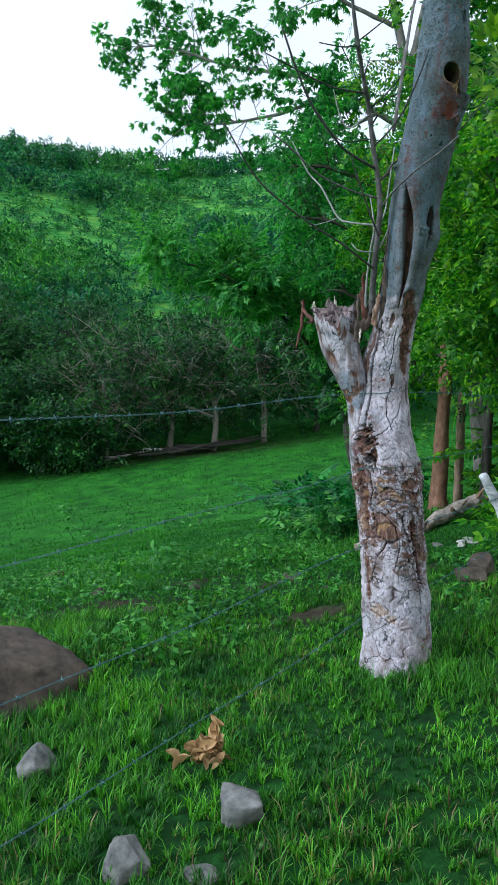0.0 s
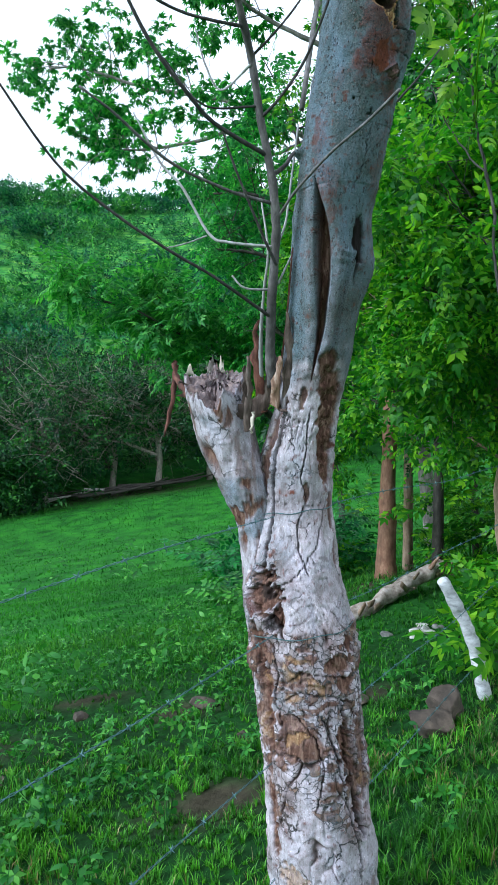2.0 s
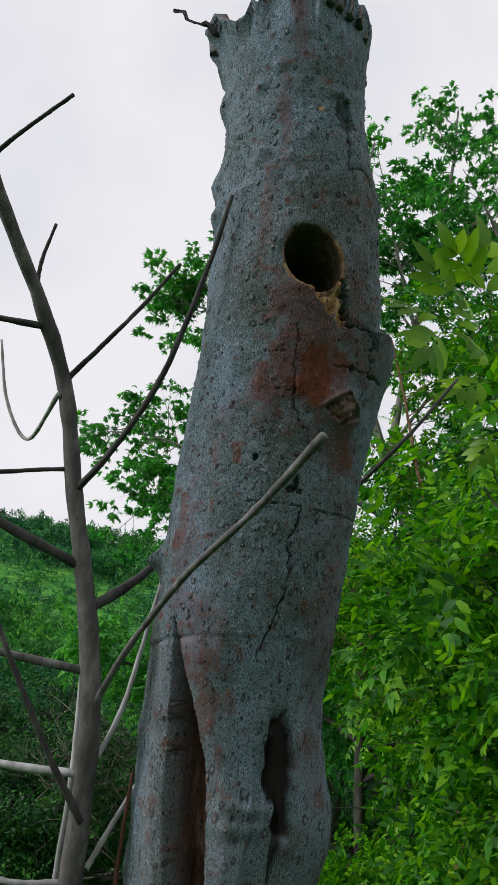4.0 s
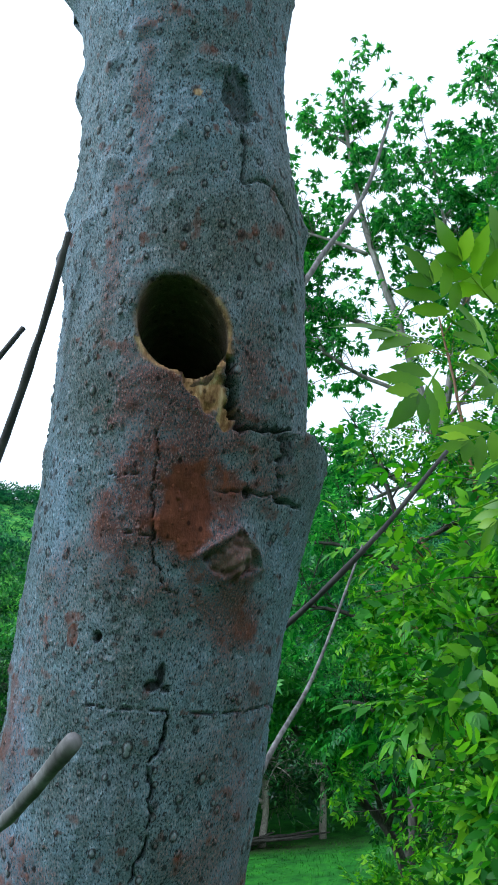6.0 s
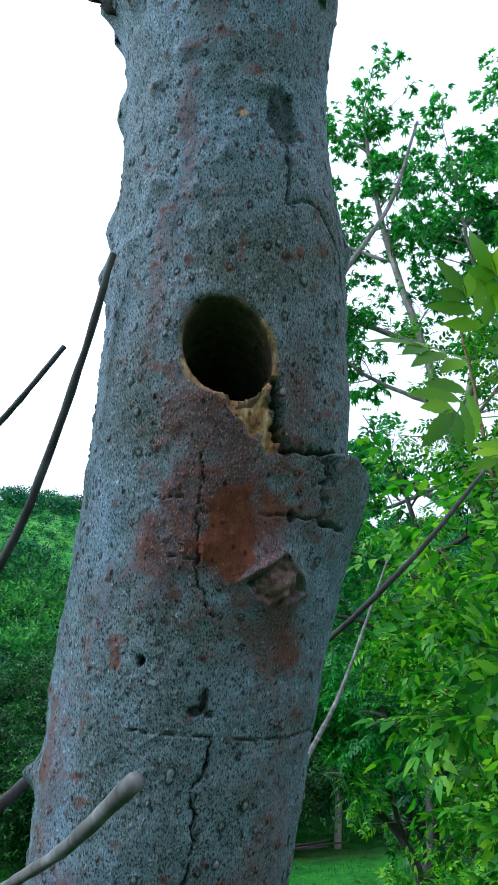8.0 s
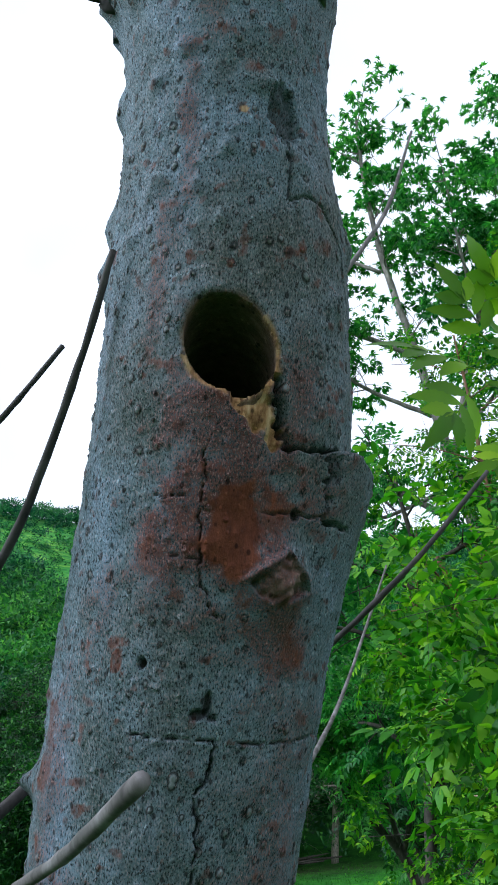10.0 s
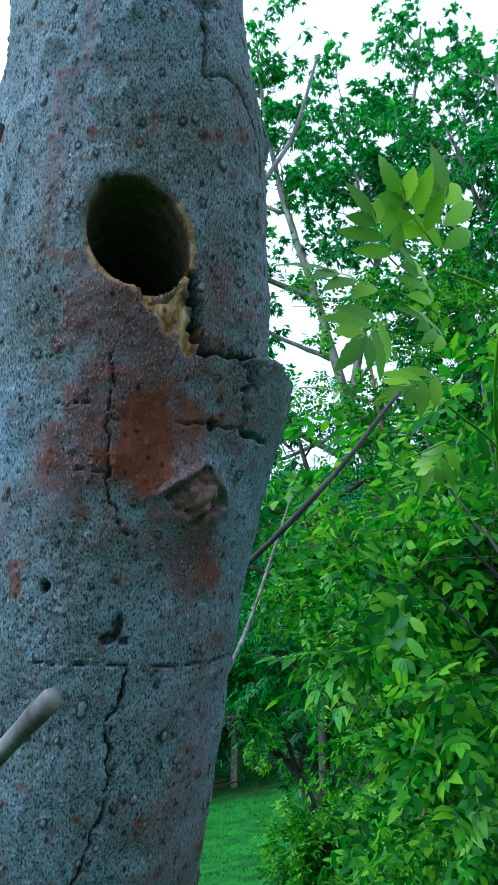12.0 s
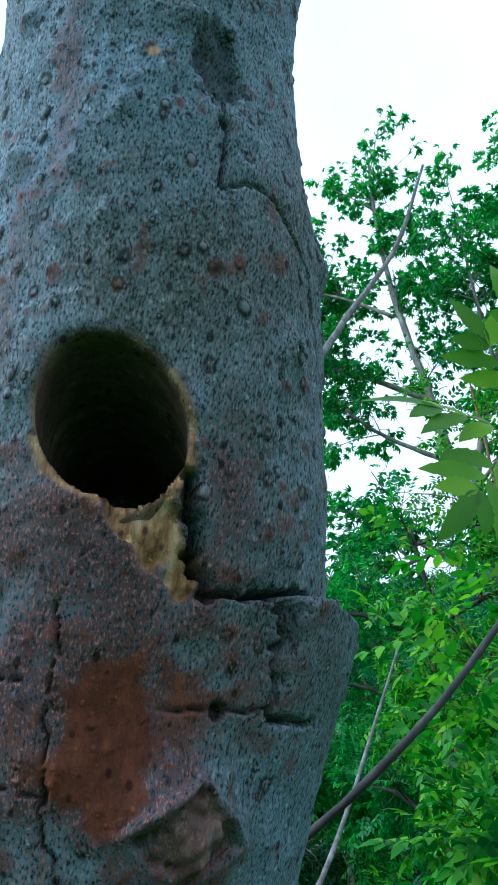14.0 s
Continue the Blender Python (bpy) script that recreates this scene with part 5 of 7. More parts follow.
shard((0.445, 3.64, 1.74), -0.1, 0.022, 0.05, -0.2, M_RAW_WOOD, 662, "", limb_stub)

for pts, radii, m, lab in (
    ([(0.335, 3.60, 1.66), (0.29, 3.70, 1.72), (0.285, 3.74, 1.785)], (0.013, 0.011, 0.008), M_ROT, "red-brown splinter"),
    ([(0.288, 3.73, 1.775), (0.275, 3.70, 1.66), (0.245, 3.68, 1.53)], (0.010, 0.009, 0.004), M_ROT, "hanging strip of bark"),
    ([(0.505, 3.325, 1.55), (0.510, 3.312, 1.66), (0.512, 3.308, 1.765)], (0.013, 0.010, 0.005), M_FORK, "brown splinter"),
    ([(0.35, 3.45, 1.68), (0.31, 3.44, 1.70), (0.30, 3.44, 1.695)], (0.005, 0.004, 0.002), M_FORK, "broken stick end"),
    ([(0.52, 3.30, 1.60), (0.517, 3.285, 1.57), (0.512, 3.28, 1.54)], (0.006, 0.005, 0.002), M_RAW_WOOD, ""),
    ([(0.70, 2.93, 2.968), (0.675, 2.925, 2.972), (0.63, 2.92, 2.995)], (0.010, 0.006, 0.002), M_TWIG_DARK, "broken twig on the top"),
):
    splinter(pts, radii, m, lab)

for k, (px, py, pz, w, h) in enumerate(((0.822, 2.862, 2.945, 0.010, 0.085), (0.838, 2.868, 2.94, 0.013, 0.05), (0.852, 2.876, 2.94, 0.010, 0.065), (0.866, 2.886, 2.94, 0.012, 0.04), (0.880, 2.90, 2.945, 0.015, 0.045), (0.890, 2.925, 2.945, 0.012, 0.06))):
    shard((px, py, pz), 0.35 + 0.25 * k, w, h, 0.05, M_TWIG, 680 + k)

# rotten wood in the fork, from which the shoots grow
splinter([(0.47, 3.36, 1.60), (0.53, 3.34, 1.62), (0.58, 3.35, 1.68), (0.60, 3.34, 1.76)], (0.018, 0.024, 0.026, 0.014), M_FORK, "rotten wood in the fork", 14, "rotten_fork")


for pts, radii, m in (
    ([(0.61, 3.32, 1.60), (0.628, 3.29, 1.70), (0.62, 3.26, 1.80), (0.615, 3.245, 1.88)], (0.022, 0.019, 0.013, 0.004), M_FORK),
    ([(0.555, 3.36, 1.60), (0.54, 3.34, 1.70), (0.532, 3.325, 1.80), (0.54, 3.31, 1.87)], (0.018, 0.015, 0.010, 0.003), M_ROT),
    ([(0.585, 3.31, 1.62), (0.59, 3.285, 1.70), (0.60, 3.27, 1.76)], (0.016, 0.013, 0.004), M_SPLINTER),
    ([(0.52, 3.35, 1.58), (0.505, 3.33, 1.66), (0.50, 3.32, 1.74)], (0.014, 0.011, 0.003), M_FORK),
):
    splinter(pts, radii, m, "torn stem in the fork", 10)


# ---- shoots: bare grey stems that grow from the fork ----
shoots = thing("bare_shoot", (0.575, 3.33, 1.72), "bare leafless grey shoot with upswept twigs growing from the tree fork", "branch")
STEM = [(0.585, 3.34, 1.68), (0.574, 3.30, 1.76), (0.572, 3.245, 1.90), (0.582, 3.19, 2.10), (0.567, 3.158, 2.236), (0.537, 3.13, 2.376), (0.514, 3.095, 2.505), (0.480, 3.03, 2.60), (0.435, 2.925, 2.705), (0.405, 2.87, 2.84), (0.375, 2.80, 3.05), (0.36, 2.76, 3.25)]
part("stem", tubes_mesh("stem", [(smooth_path(STEM, 70), (0.018, 0.0145, 0.0125, 0.011, 0.0098, 0.0085, 0.0065, 0.005), 12, 0.16)], M_SHOOT), shoots)
for pts, radii, m, lab in (
    ([(0.582, 3.185, 2.125), (0.63, 3.115, 2.185), (0.70, 3.0, 2.24), (0.765, 2.91, 2.276), (0.822, 2.829, 2.316)], (0.0065, 0.0062, 0.0056, 0.0056, 0.0066), M_TWIG, "grey twig with a cut end"),
    ([(0.566, 3.156, 2.232), (0.61, 3.185, 2.272), (0.65, 3.27, 2.34), (0.74, 3.345, 2.40), (0.86, 3.31, 2.42), (0.975, 3.25, 2.515), (1.07, 3.259, 2.633)], (0.011, 0.010, 0.008, 0.007, 0.0062, 0.005, 0.0035), M_TWIG_DARK, ""),
    ([(0.537, 3.13, 2.372), (0.585, 3.09, 2.41), (0.645, 3.04, 2.485), (0.695, 2.985, 2.60), (0.724, 2.946, 2.69)], (0.0075, 0.0065, 0.006, 0.005, 0.0045), M_TWIG_DARK, ""),
    ([(0.514, 3.097, 2.515), (0.56, 3.07, 2.55), (0.61, 3.05, 2.60), (0.656, 3.035, 2.658)], (0.006, 0.005, 0.0042, 0.0038), M_TWIG_DARK, ""),
    ([(0.437, 2.93, 2.70), (0.40, 2.90, 2.682), (0.356, 2.88, 2.674), (0.274, 2.85, 2.675)], (0.006, 0.005, 0.0045, 0.0035), M_TWIG_DARK, ""),
    ([(0.432, 2.92, 2.71), (0.475, 2.90, 2.735), (0.535, 2.88, 2.775)], (0.005, 0.0042, 0.0038), M_TWIG_DARK, ""),
    ([(0.487, 3.05, 2.565), (0.41, 3.03, 2.567), (0.331, 3.02, 2.582), (0.235, 2.98, 2.608), (0.153, 2.92, 2.624), (0.066, 2.9, 2.658)], (0.007, 0.006, 0.0055, 0.005, 0.0045, 0.004), M_TWIG_DARK, ""),
    ([(0.552, 3.145, 2.285), (0.419, 3.1, 2.344), (0.359, 3.06, 2.39), (0.264, 3.0, 2.492), (0.192, 2.95, 2.618), (0.132, 2.9, 2.755)], (0.010, 0.009, 0.0085, 0.0078, 0.007, 0.006), M_TWIG_DARK, "long dark twig"),
    ([(0.583, 3.205, 2.007), (0.536, 3.16, 2.091), (0.467, 3.1, 2.235), (0.437, 3.08, 2.314)], (0.007, 0.006, 0.005, 0.004), M_TWIG_DARK, ""),
    ([(0.575, 3.175, 2.165), (0.457, 3.13, 2.183), (0.325, 3.08, 2.225), (0.252, 3.03, 2.262), (0.171, 2.98, 2.32), (0.098, 2.95, 2.365)], (0.009, 0.0075, 0.0065, 0.006, 0.0055, 0.005), M_TWIG, ""),
    ([(0.58, 3.2, 2.055), (0.456, 3.2, 2.067), (0.399, 3.22, 2.096), (0.328, 3.24, 2.228), (0.266, 3.26, 2.305), (0.196, 3.28, 2.445)], (0.008, 0.007, 0.0065, 0.006, 0.005, 0.0035), M_TWIG_PALE, "crooked pale twig"),
    ([(0.394, 3.22, 2.09), (0.33, 3.23, 2.07), (0.271, 3.24, 2.06)], (0.004, 0.0035, 0.003), M_TWIG_PALE, ""),
    ([(0.575, 3.235, 1.945), (0.497, 3.22, 1.947), (0.461, 3.22, 1.981)], (0.006, 0.005, 0.004), M_TWIG_PALE, ""),
    ([(0.53, 3.122, 2.40), (0.387, 3.08, 2.384), (0.29, 3.04, 2.48)], (0.005, 0.004, 0.003), M_TWIG_DARK, ""),
    ([(0.478, 3.03, 2.605), (0.483, 3.015, 2.64), (0.498, 3.0, 2.687)], (0.005, 0.004, 0.003), M_TWIG_DARK, ""),
    ([(0.51, 3.09, 2.49), (0.44, 3.2, 2.476), (0.399, 3.2, 2.537), (0.371, 3.2, 2.64)], (0.005, 0.0045, 0.004, 0.003), M_TWIG_PALE, ""),
    ([(0.572, 3.25, 1.87), (0.411, 3.15, 1.963), (0.291, 3.1, 2.024), (0.145, 3.05, 2.114), (0.024, 3.0, 2.215), (-0.099, 2.9, 2.39)], (0.008, 0.007, 0.0065, 0.006, 0.0055, 0.004), M_TWIG_DARK, "long dark twig"),
    ([(0.55, 3.34, 1.70), (0.545, 3.29, 1.82), (0.553, 3.25, 1.95), (0.562, 3.22, 2.05), (0.548, 3.25, 2.2)], (0.011, 0.009, 0.007, 0.006, 0.004), M_TWIG_PALE, "pale second stem"),
    ([(0.60, 3.33, 1.70), (0.615, 3.26, 1.85), (0.625, 3.235, 1.98), (0.632, 3.225, 2.06)], (0.006, 0.005, 0.0045, 0.0035), M_ROT, "reddish thin stem"),
    ([(0.585, 3.2, 2.06), (0.61, 3.215, 2.12), (0.625, 3.235, 2.2), (0.66, 3.28, 2.42)], (0.006, 0.0055, 0.005, 0.004), M_TWIG_PALE, ""),
    ([(0.59, 3.23, 1.96), (0.615, 3.24, 2.01), (0.64, 3.26, 2.06)], (0.006, 0.005, 0.004), M_TWIG_PALE, ""),
):
    part("twig", tubes_mesh("twig", [(smooth_path(pts, 30), [0.62 * v for v in radii], 8, 0.18)], m), shoots, lab)


# ---- fence: four strands of barbed wire, stapled to the dead tree and to a post ----
FENCE = np.array([0.6, 0.8])


def barbed_strand(z, start, end, label):
    """A twisted two-ply strand with barbs, a little slack."""
    a, b = np.array(start), np.array(end)
    n = 500
    t = np.linspace(0, 1, n)
    p = np.zeros((n, 3))
    p[:, :2] = a + (b - a) * t[:, None]
    p[:, 2] = z - 0.05 * np.sin(np.pi * t) + 0.006 * np.sin(19 * t + z * 9)
    side = np.array([-FENCE[1], FENCE[0], 0])
    w = t * np.linalg.norm(b - a) * 2 * np.pi / 0.055
    tubes = []
    for s in (0, np.pi):
        q = p + 0.0018 * (np.cos(w + s)[:, None] * side + np.sin(w + s)[:, None] * np.array([0, 0, 1.0]))
        tubes.append((q, (0.0010, 0.0010), 5, 0))
    ob = thing("wire_strand", (a[0], a[1], z), label, "wire", "fence wires")
    part("strand", tubes_mesh("strand", tubes, M_WIRE), ob)
    g = rng(int(z * 100))
    for k in np.arange(0.1, np.linalg.norm(b - a), 0.13):
        c = p[int(k / np.linalg.norm(b - a) * (n - 1))]
        barb = part("barb", BARB, ob)
        barb.matrix_local = Matrix.Translation(Vector(c) - Vector((a[0], a[1], z))) @ Euler((g.uniform(0, 6.28), 0, 0.927)).to_matrix().to_4x4()


BARB = tubes_mesh("barb", [(np.array([(0.002, -0.010, -0.004), (0, 0, 0), (-0.002, 0.010, 0.004)]), (0.0007, 0.002, 0.0007), 5, 0), (np.array([(-0.003, 0.004, -0.010), (0, 0, 0), (0.003, -0.004, 0.010)]), (0.0007, 0.002, 0.0007), 5, 0)], M_WIRE)
for z in (1.31, 0.965, 0.61, 0.26):
    barbed_strand(z, (0.57, 3.235), (-2.1, -0.33), "twisted barbed wire strand fixed to the dead tree")
    barbed_strand(z, (0.76, 3.46), (3.5, 7.15), "twisted barbed wire strand between tree and post")

for z in (1.31, 0.965):
    c = trunk_at(np.array(z))
    th = np.radians(np.linspace(-75, 75, 30))
    p = np.stack([c[0] + (c[2] + 0.006) * np.sin(th), c[1] - (c[2] + 0.006) * np.cos(th), z + 0.012 * np.sin(th) + 0.003 * np.sin(7 * th)], 1)
    ob = thing("wire_loop", p[0], "barbed wire bound round the trunk", "wire", "wire ties")
    part("loop", tubes_mesh("loop", [(p, (0.0014, 0.0014), 6, 0)], M_WIRE), ob)


def wood_post(name, place, top, radii, material, label, category="post", bend=0.03):
    a, b = np.array(place, float), np.array(top, float)
    ob = thing(name, place, label, category)
    m = (a + b) / 2 + np.array([bend, 0.3 * bend, 0])
    path = smooth_path([a - (b - a) * 0.06, m, b], 40)
    part("shaft", tubes_mesh("shaft", [(path, radii, 14, 0.25)], material), ob)
    return ob


wood_post("fence_post", (3.52, 7.2, G(3.52, 7.2)), (3.42, 7.2, 1.18), (0.075, 0.07, 0.06), M_PALE_BARK, "pale weathered wooden fence post standing in grass")
limb = wood_post("leaning_limb", (1.905, 4.95, 0.0), (1.63, 4.83, 0.71), (0.036, 0.035, 0.034, 0.031), M_WHITE_LIMB, "white-barked cut limb leaning out of the grass", "limb", 0.05)


def fallen_log():
    path = smooth_path([(1.2, 7.72, -0.50), (1.7, 7.91, -0.43), (2.07, 8.02, -0.30), (2.46, 8.2, -0.15), (2.82, 8.38, -0.06), (3.0, 8.49, -0.08)], 60)
    ob = thing("fallen_log", (1.7, 7.91, -0.48), "fallen pale log with broken bark lying in the grass", "log")
    part("log", tubes_mesh("log", [(path, (0.05, 0.06, 0.078, 0.08, 0.085, 0.07), 18, 0.4)], M_LOG_BARK), ob)
    part("stump_branch", tubes_mesh("stump_branch", [(smooth_path([(2.72, 8.28, -0.04), (2.78, 8.25, 0.06), (2.83, 8.22, 0.14)], 8), (0.026, 0.018, 0.006), 8, 0.3)], M_SPLINTER), ob, "brown broken branch")
    g = rng(4)
    for k in range(14):
        t = int(g.uniform(8, 56))
        c = path[t] + np.array([g.normal(0, 0.03), -0.09, g.uniform(-0.03, 0.07)])
        part("bark_piece", mesh_from("bark_piece", *bark_chip(c, g), M_TAN_BARK, False), ob)


def bark_chip(c, g):
    w, h, t = g.uniform(0.03, 0.07), g.uniform(0.01, 0.025), 0.006
    v = np.array([(-w, -t, -h), (w, -t, -h), (w, -t, h), (-w, -t, h), (-w, t, -h), (w, t, -h), (w, t, h), (-w, t, h)]) * (1 + 0.3 * g.normal(0, 1, (8, 1)))
    a = g.uniform(-0.6, 0.6)
    m = np.array([[math.cos(0.8), -math.sin(0.8), 0], [math.sin(0.8), math.cos(0.8), 0], [0, 0, 1]]) @ np.array([[math.cos(a), 0, math.sin(a)], [0, 1, 0], [-math.sin(a), 0, math.cos(a)]])
    f = np.array([(0, 1, 2, 3), (5, 4, 7, 6), (4, 0, 3, 7), (1, 5, 6, 2), (3, 2, 6, 7), (4, 5, 1, 0)])
    return c + v @ m.T, f


fallen_log()


# ---- rocks ----
def rock(place, size, material, seed, label, name="rock", turn=0.0, group=""):
    ob = new(name, rock_mesh(name, size, material, seed))
    z = float(ground_height(np.array([place[0]]), np.array([place[1]]))[0])
    ob.matrix_basis = pose(place[0], place[1], z + place[2], 0, 0, turn)
    return tagged(ob, label, "rock", group)


rock((-1.36, 3.41, 0.08), (0.62, 0.43, 0.36), M_ROCK_BROWN, 3, "large flat-topped brown boulder in the grass", "boulder", 20)
rock((-0.03, 2.15, 0.03), (0.107, 0.09, 0.09), M_ROCK, 5, "grey rounded rock half sunk in grass", turn=30)
rock((-0.37, 1.97, 0.03), (0.066, 0.077, 0.11), M_ROCK, 6, "pointed grey rock in grass", turn=70)
rock((-0.13, 1.93, -0.01), (0.09, 0.07, 0.035), M_ROCK, 16, "low grey rock in grass")
rock((-0.86, 2.62, 0.03), (0.086, 0.086, 0.08), M_ROCK, 7, "pale grey rock beside the boulder")
rock((1.50, 4.62, 0.03), (0.13, 0.10, 0.11), M_ROCK_BROWN, 8, "brown rock with a dark side in grass", turn=15)
rock((1.61, 4.72, 0.05), (0.09, 0.09, 0.12), M_ROCK_BROWN, 9, "dark grey rock behind a brown rock")
_st = rng(91)
for k in range(11):
    x, y, s = 2.2 + float(_st.normal(0, 0.17)), 7.05 + float(_st.normal(0, 0.16)), float(_st.uniform(0.03, 0.075))
    rock((x, y, 0.01), (s, s * float(_st.uniform(0.6, 0.9)), s * float(_st.uniform(0.35, 0.6))), M_ROCK_WHITE if k % 3 else M_ROCK, 20 + k, "small whitish stone in a loose pile" if k % 3 else "small grey stone in a loose pile", "stone", k * 40, "pale stones")
for k, (x, y, s) in enumerate(((-1.38, 6.25, 0.10), (-0.71, 4.87, 0.07), (-0.48, 6.05, 0.08), (0.4, 5.8, 0.11), (0.58, 5.04, 0.055), (1.28, 5.3, 0.085), (1.75, 7.5, 0.07), (-2.69, 9.56, 0.19))):
    rock((x, y, 0.015), (s, s * 0.8, s * 0.5), M_ROCK_BROWN, 40 + k, "small brown stone in the grass", "stone", k * 55, "brown stones")


def dry_leaves():
    ob = thing("dry_leaf_heap", (-0.17, 2.51, G(-0.17, 2.51)), "heap of curled dry tan leaves on the grass", "leaves")
    g = rng(12)
    for k in range(54):
        c = np.array([-0.17 + g.normal(0, 0.05), 2.51 + g.normal(0, 0.035), -0.05 + g.uniform(0, 0.05)])
        if k > 46:
            c = np.array([-0.13 + g.normal(0, 0.008), 2.54, -0.035 + 0.015 * (k - 46)])
        n = 6
        a, b = np.meshgrid(np.linspace(-1, 1, n), np.linspace(-1, 1, 4))
        width = np.sqrt(np.clip(1 - a**2, 0.02, 1))
        l, w = g.uniform(0.022, 0.045), g.uniform(0.010, 0.02)
        v = np.stack([a * l, b * w * width, g.uniform(0.5, 1.6) * w * (b * width) ** 2 + g.uniform(-0.2, 0.6) * l * a**2 + 0.12 * w * g.normal(0, 1, a.shape)], -1).reshape(-1, 3)
        e = np.array(Euler((g.uniform(-0.8, 0.8), g.uniform(-0.8, 0.8), g.uniform(0, 6.3))).to_matrix())
        i, j = np.meshgrid(np.arange(3), np.arange(n - 1))
        q = (i * n + j).ravel()
        f = np.stack([q, q + 1, q + n + 1, q + n], -1)
        v2 = np.vstack([v, v + np.array([0, 0, 0.0012])])
        part("dry_leaf", mesh_from("dry_leaf", c + v2 @ e.T, np.vstack([f[:, ::-1], f + len(v)]), M_DRY), ob)


dry_leaves()

# ---- trees ----
# the tall pale-stemmed tree whose crown fills the sky
leafy_tree("tall_tree", [
    ([(4.4, 13.0, 0), (4.0, 12.8, 2.0), (3.2, 12.4, 4.6), (2.65, 12.1, 6.4)], (0.13, 0.11, 0.09, 0.08)),
    ([(2.65, 12.1, 6.4), (2.2, 12.0, 8.2), (1.7, 12.0, 10.2), (1.4, 12.0, 12.2), (1.3, 12.0, 13.6)], (0.075, 0.06, 0.04, 0.02)),
    ([(2.65, 12.1, 6.4), (3.0, 12.0, 8.0), (3.6, 12.0, 10.4), (4.1, 12.0, 12.4), (4.4, 12.1, 14.2)], (0.07, 0.055, 0.035, 0.02)),
    ([(2.2, 12.0, 8.2), (0.8, 12.6, 9.2), (-0.2, 13.0, 9.8), (-0.8, 13.2, 10.1)], (0.05, 0.035, 0.025, 0.015)),
    ([(2.62, 12.2, 5.6), (1.2, 13.0, 6.7), (-0.4, 14.0, 7.4), (-1.6, 14.6, 8.0), (-2.3, 15.0, 8.2)], (0.055, 0.04, 0.03, 0.02, 0.015)),
    ([(1.7, 12.6, 6.4), (0.5, 13.2, 6.2), (-0.7, 13.7, 6.2), (-1.4, 13.9, 6.4)], (0.04, 0.03, 0.02, 0.015)),
    ([(1.7, 12.0, 9.8), (0.8, 12.2, 10.4), (0.2, 12.4, 10.7)], (0.035, 0.025, 0.015)),
    ([(2.4, 12.1, 7.2), (1.4, 12.3, 7.8), (0.6, 12.4, 8.6), (0.1, 12.5, 9.2)], (0.04, 0.03, 0.02, 0.015)),
    ([(2.5, 12.1, 6.0), (1.6, 12.2, 5.6), (0.9, 12.3, 5.6)], (0.035, 0.025, 0.015)),
    ([(3.0, 12.0, 8.0), (4.4, 12.2, 9.0), (5.8, 12.4, 10.2), (6.6, 12.5, 11.2)], (0.045, 0.035, 0.025, 0.015)),
    ([(2.64, 12.1, 6.0), (3.8, 12.0, 6.6), (5.2, 12.0, 7.0), (6.0, 12.0, 7.6)], (0.04, 0.03, 0.02, 0.015)),
    ([(3.6, 12.0, 10.4), (4.8, 12.0, 11.6), (5.6, 12.0, 12.8)], (0.035, 0.025, 0.015)),
    ([(3.2, 12.0, 8.8), (2.9, 11.6, 10.0), (2.7, 11.4, 11.4)], (0.035, 0.025, 0.015)),
    ([(2.65, 12.1, 6.6), (3.3, 11.5, 7.4), (4.0, 11.2, 8.2)], (0.035, 0.025, 0.015)),
    ([(2.65, 12.1, 5.2), (3.4, 11.8, 5.4), (4.2, 11.6, 5.8)], (0.035, 0.025, 0.015)),
], M_STEM_BARK, M_LEAF_TALL, SHAPE_PALM, "tall tree with pale forked stems and a loose airy crown", "tree", 0.112, 12, 11, twigs=(15, 7), twig_length=(1.0, 0.5), spread=0.6, rise=0.25, droop=0.35, crown_from=1, tuft=True)

leafy_tree("slender_tree", [
    ([(5.6, 11.0, 0), (5.5, 11.0, 3), (5.3, 11.0, 6.5), (5.2, 11.0, 9.5), (5.1, 11.0, 12.0)], (0.12, 0.1, 0.07, 0.03)),
    ([(5.3, 11.0, 6.5), (4.5, 10.6, 8.4), (4.0, 10.4, 10.0)], (0.06, 0.04, 0.02)),
    ([(5.25, 11.0, 8.0), (6.0, 11.0, 9.6), (6.4, 11.0, 11.6)], (0.05, 0.035, 0.02)),
], M_STEM_BARK, M_LEAF_TALL, SHAPE_PALM, "slender pale-stemmed tree with sparse tufted leaves", "tree", 0.112, 12, 13, twigs=(14, 7), twig_length=(1.0, 0.5), droop=0.35, tuft=True)

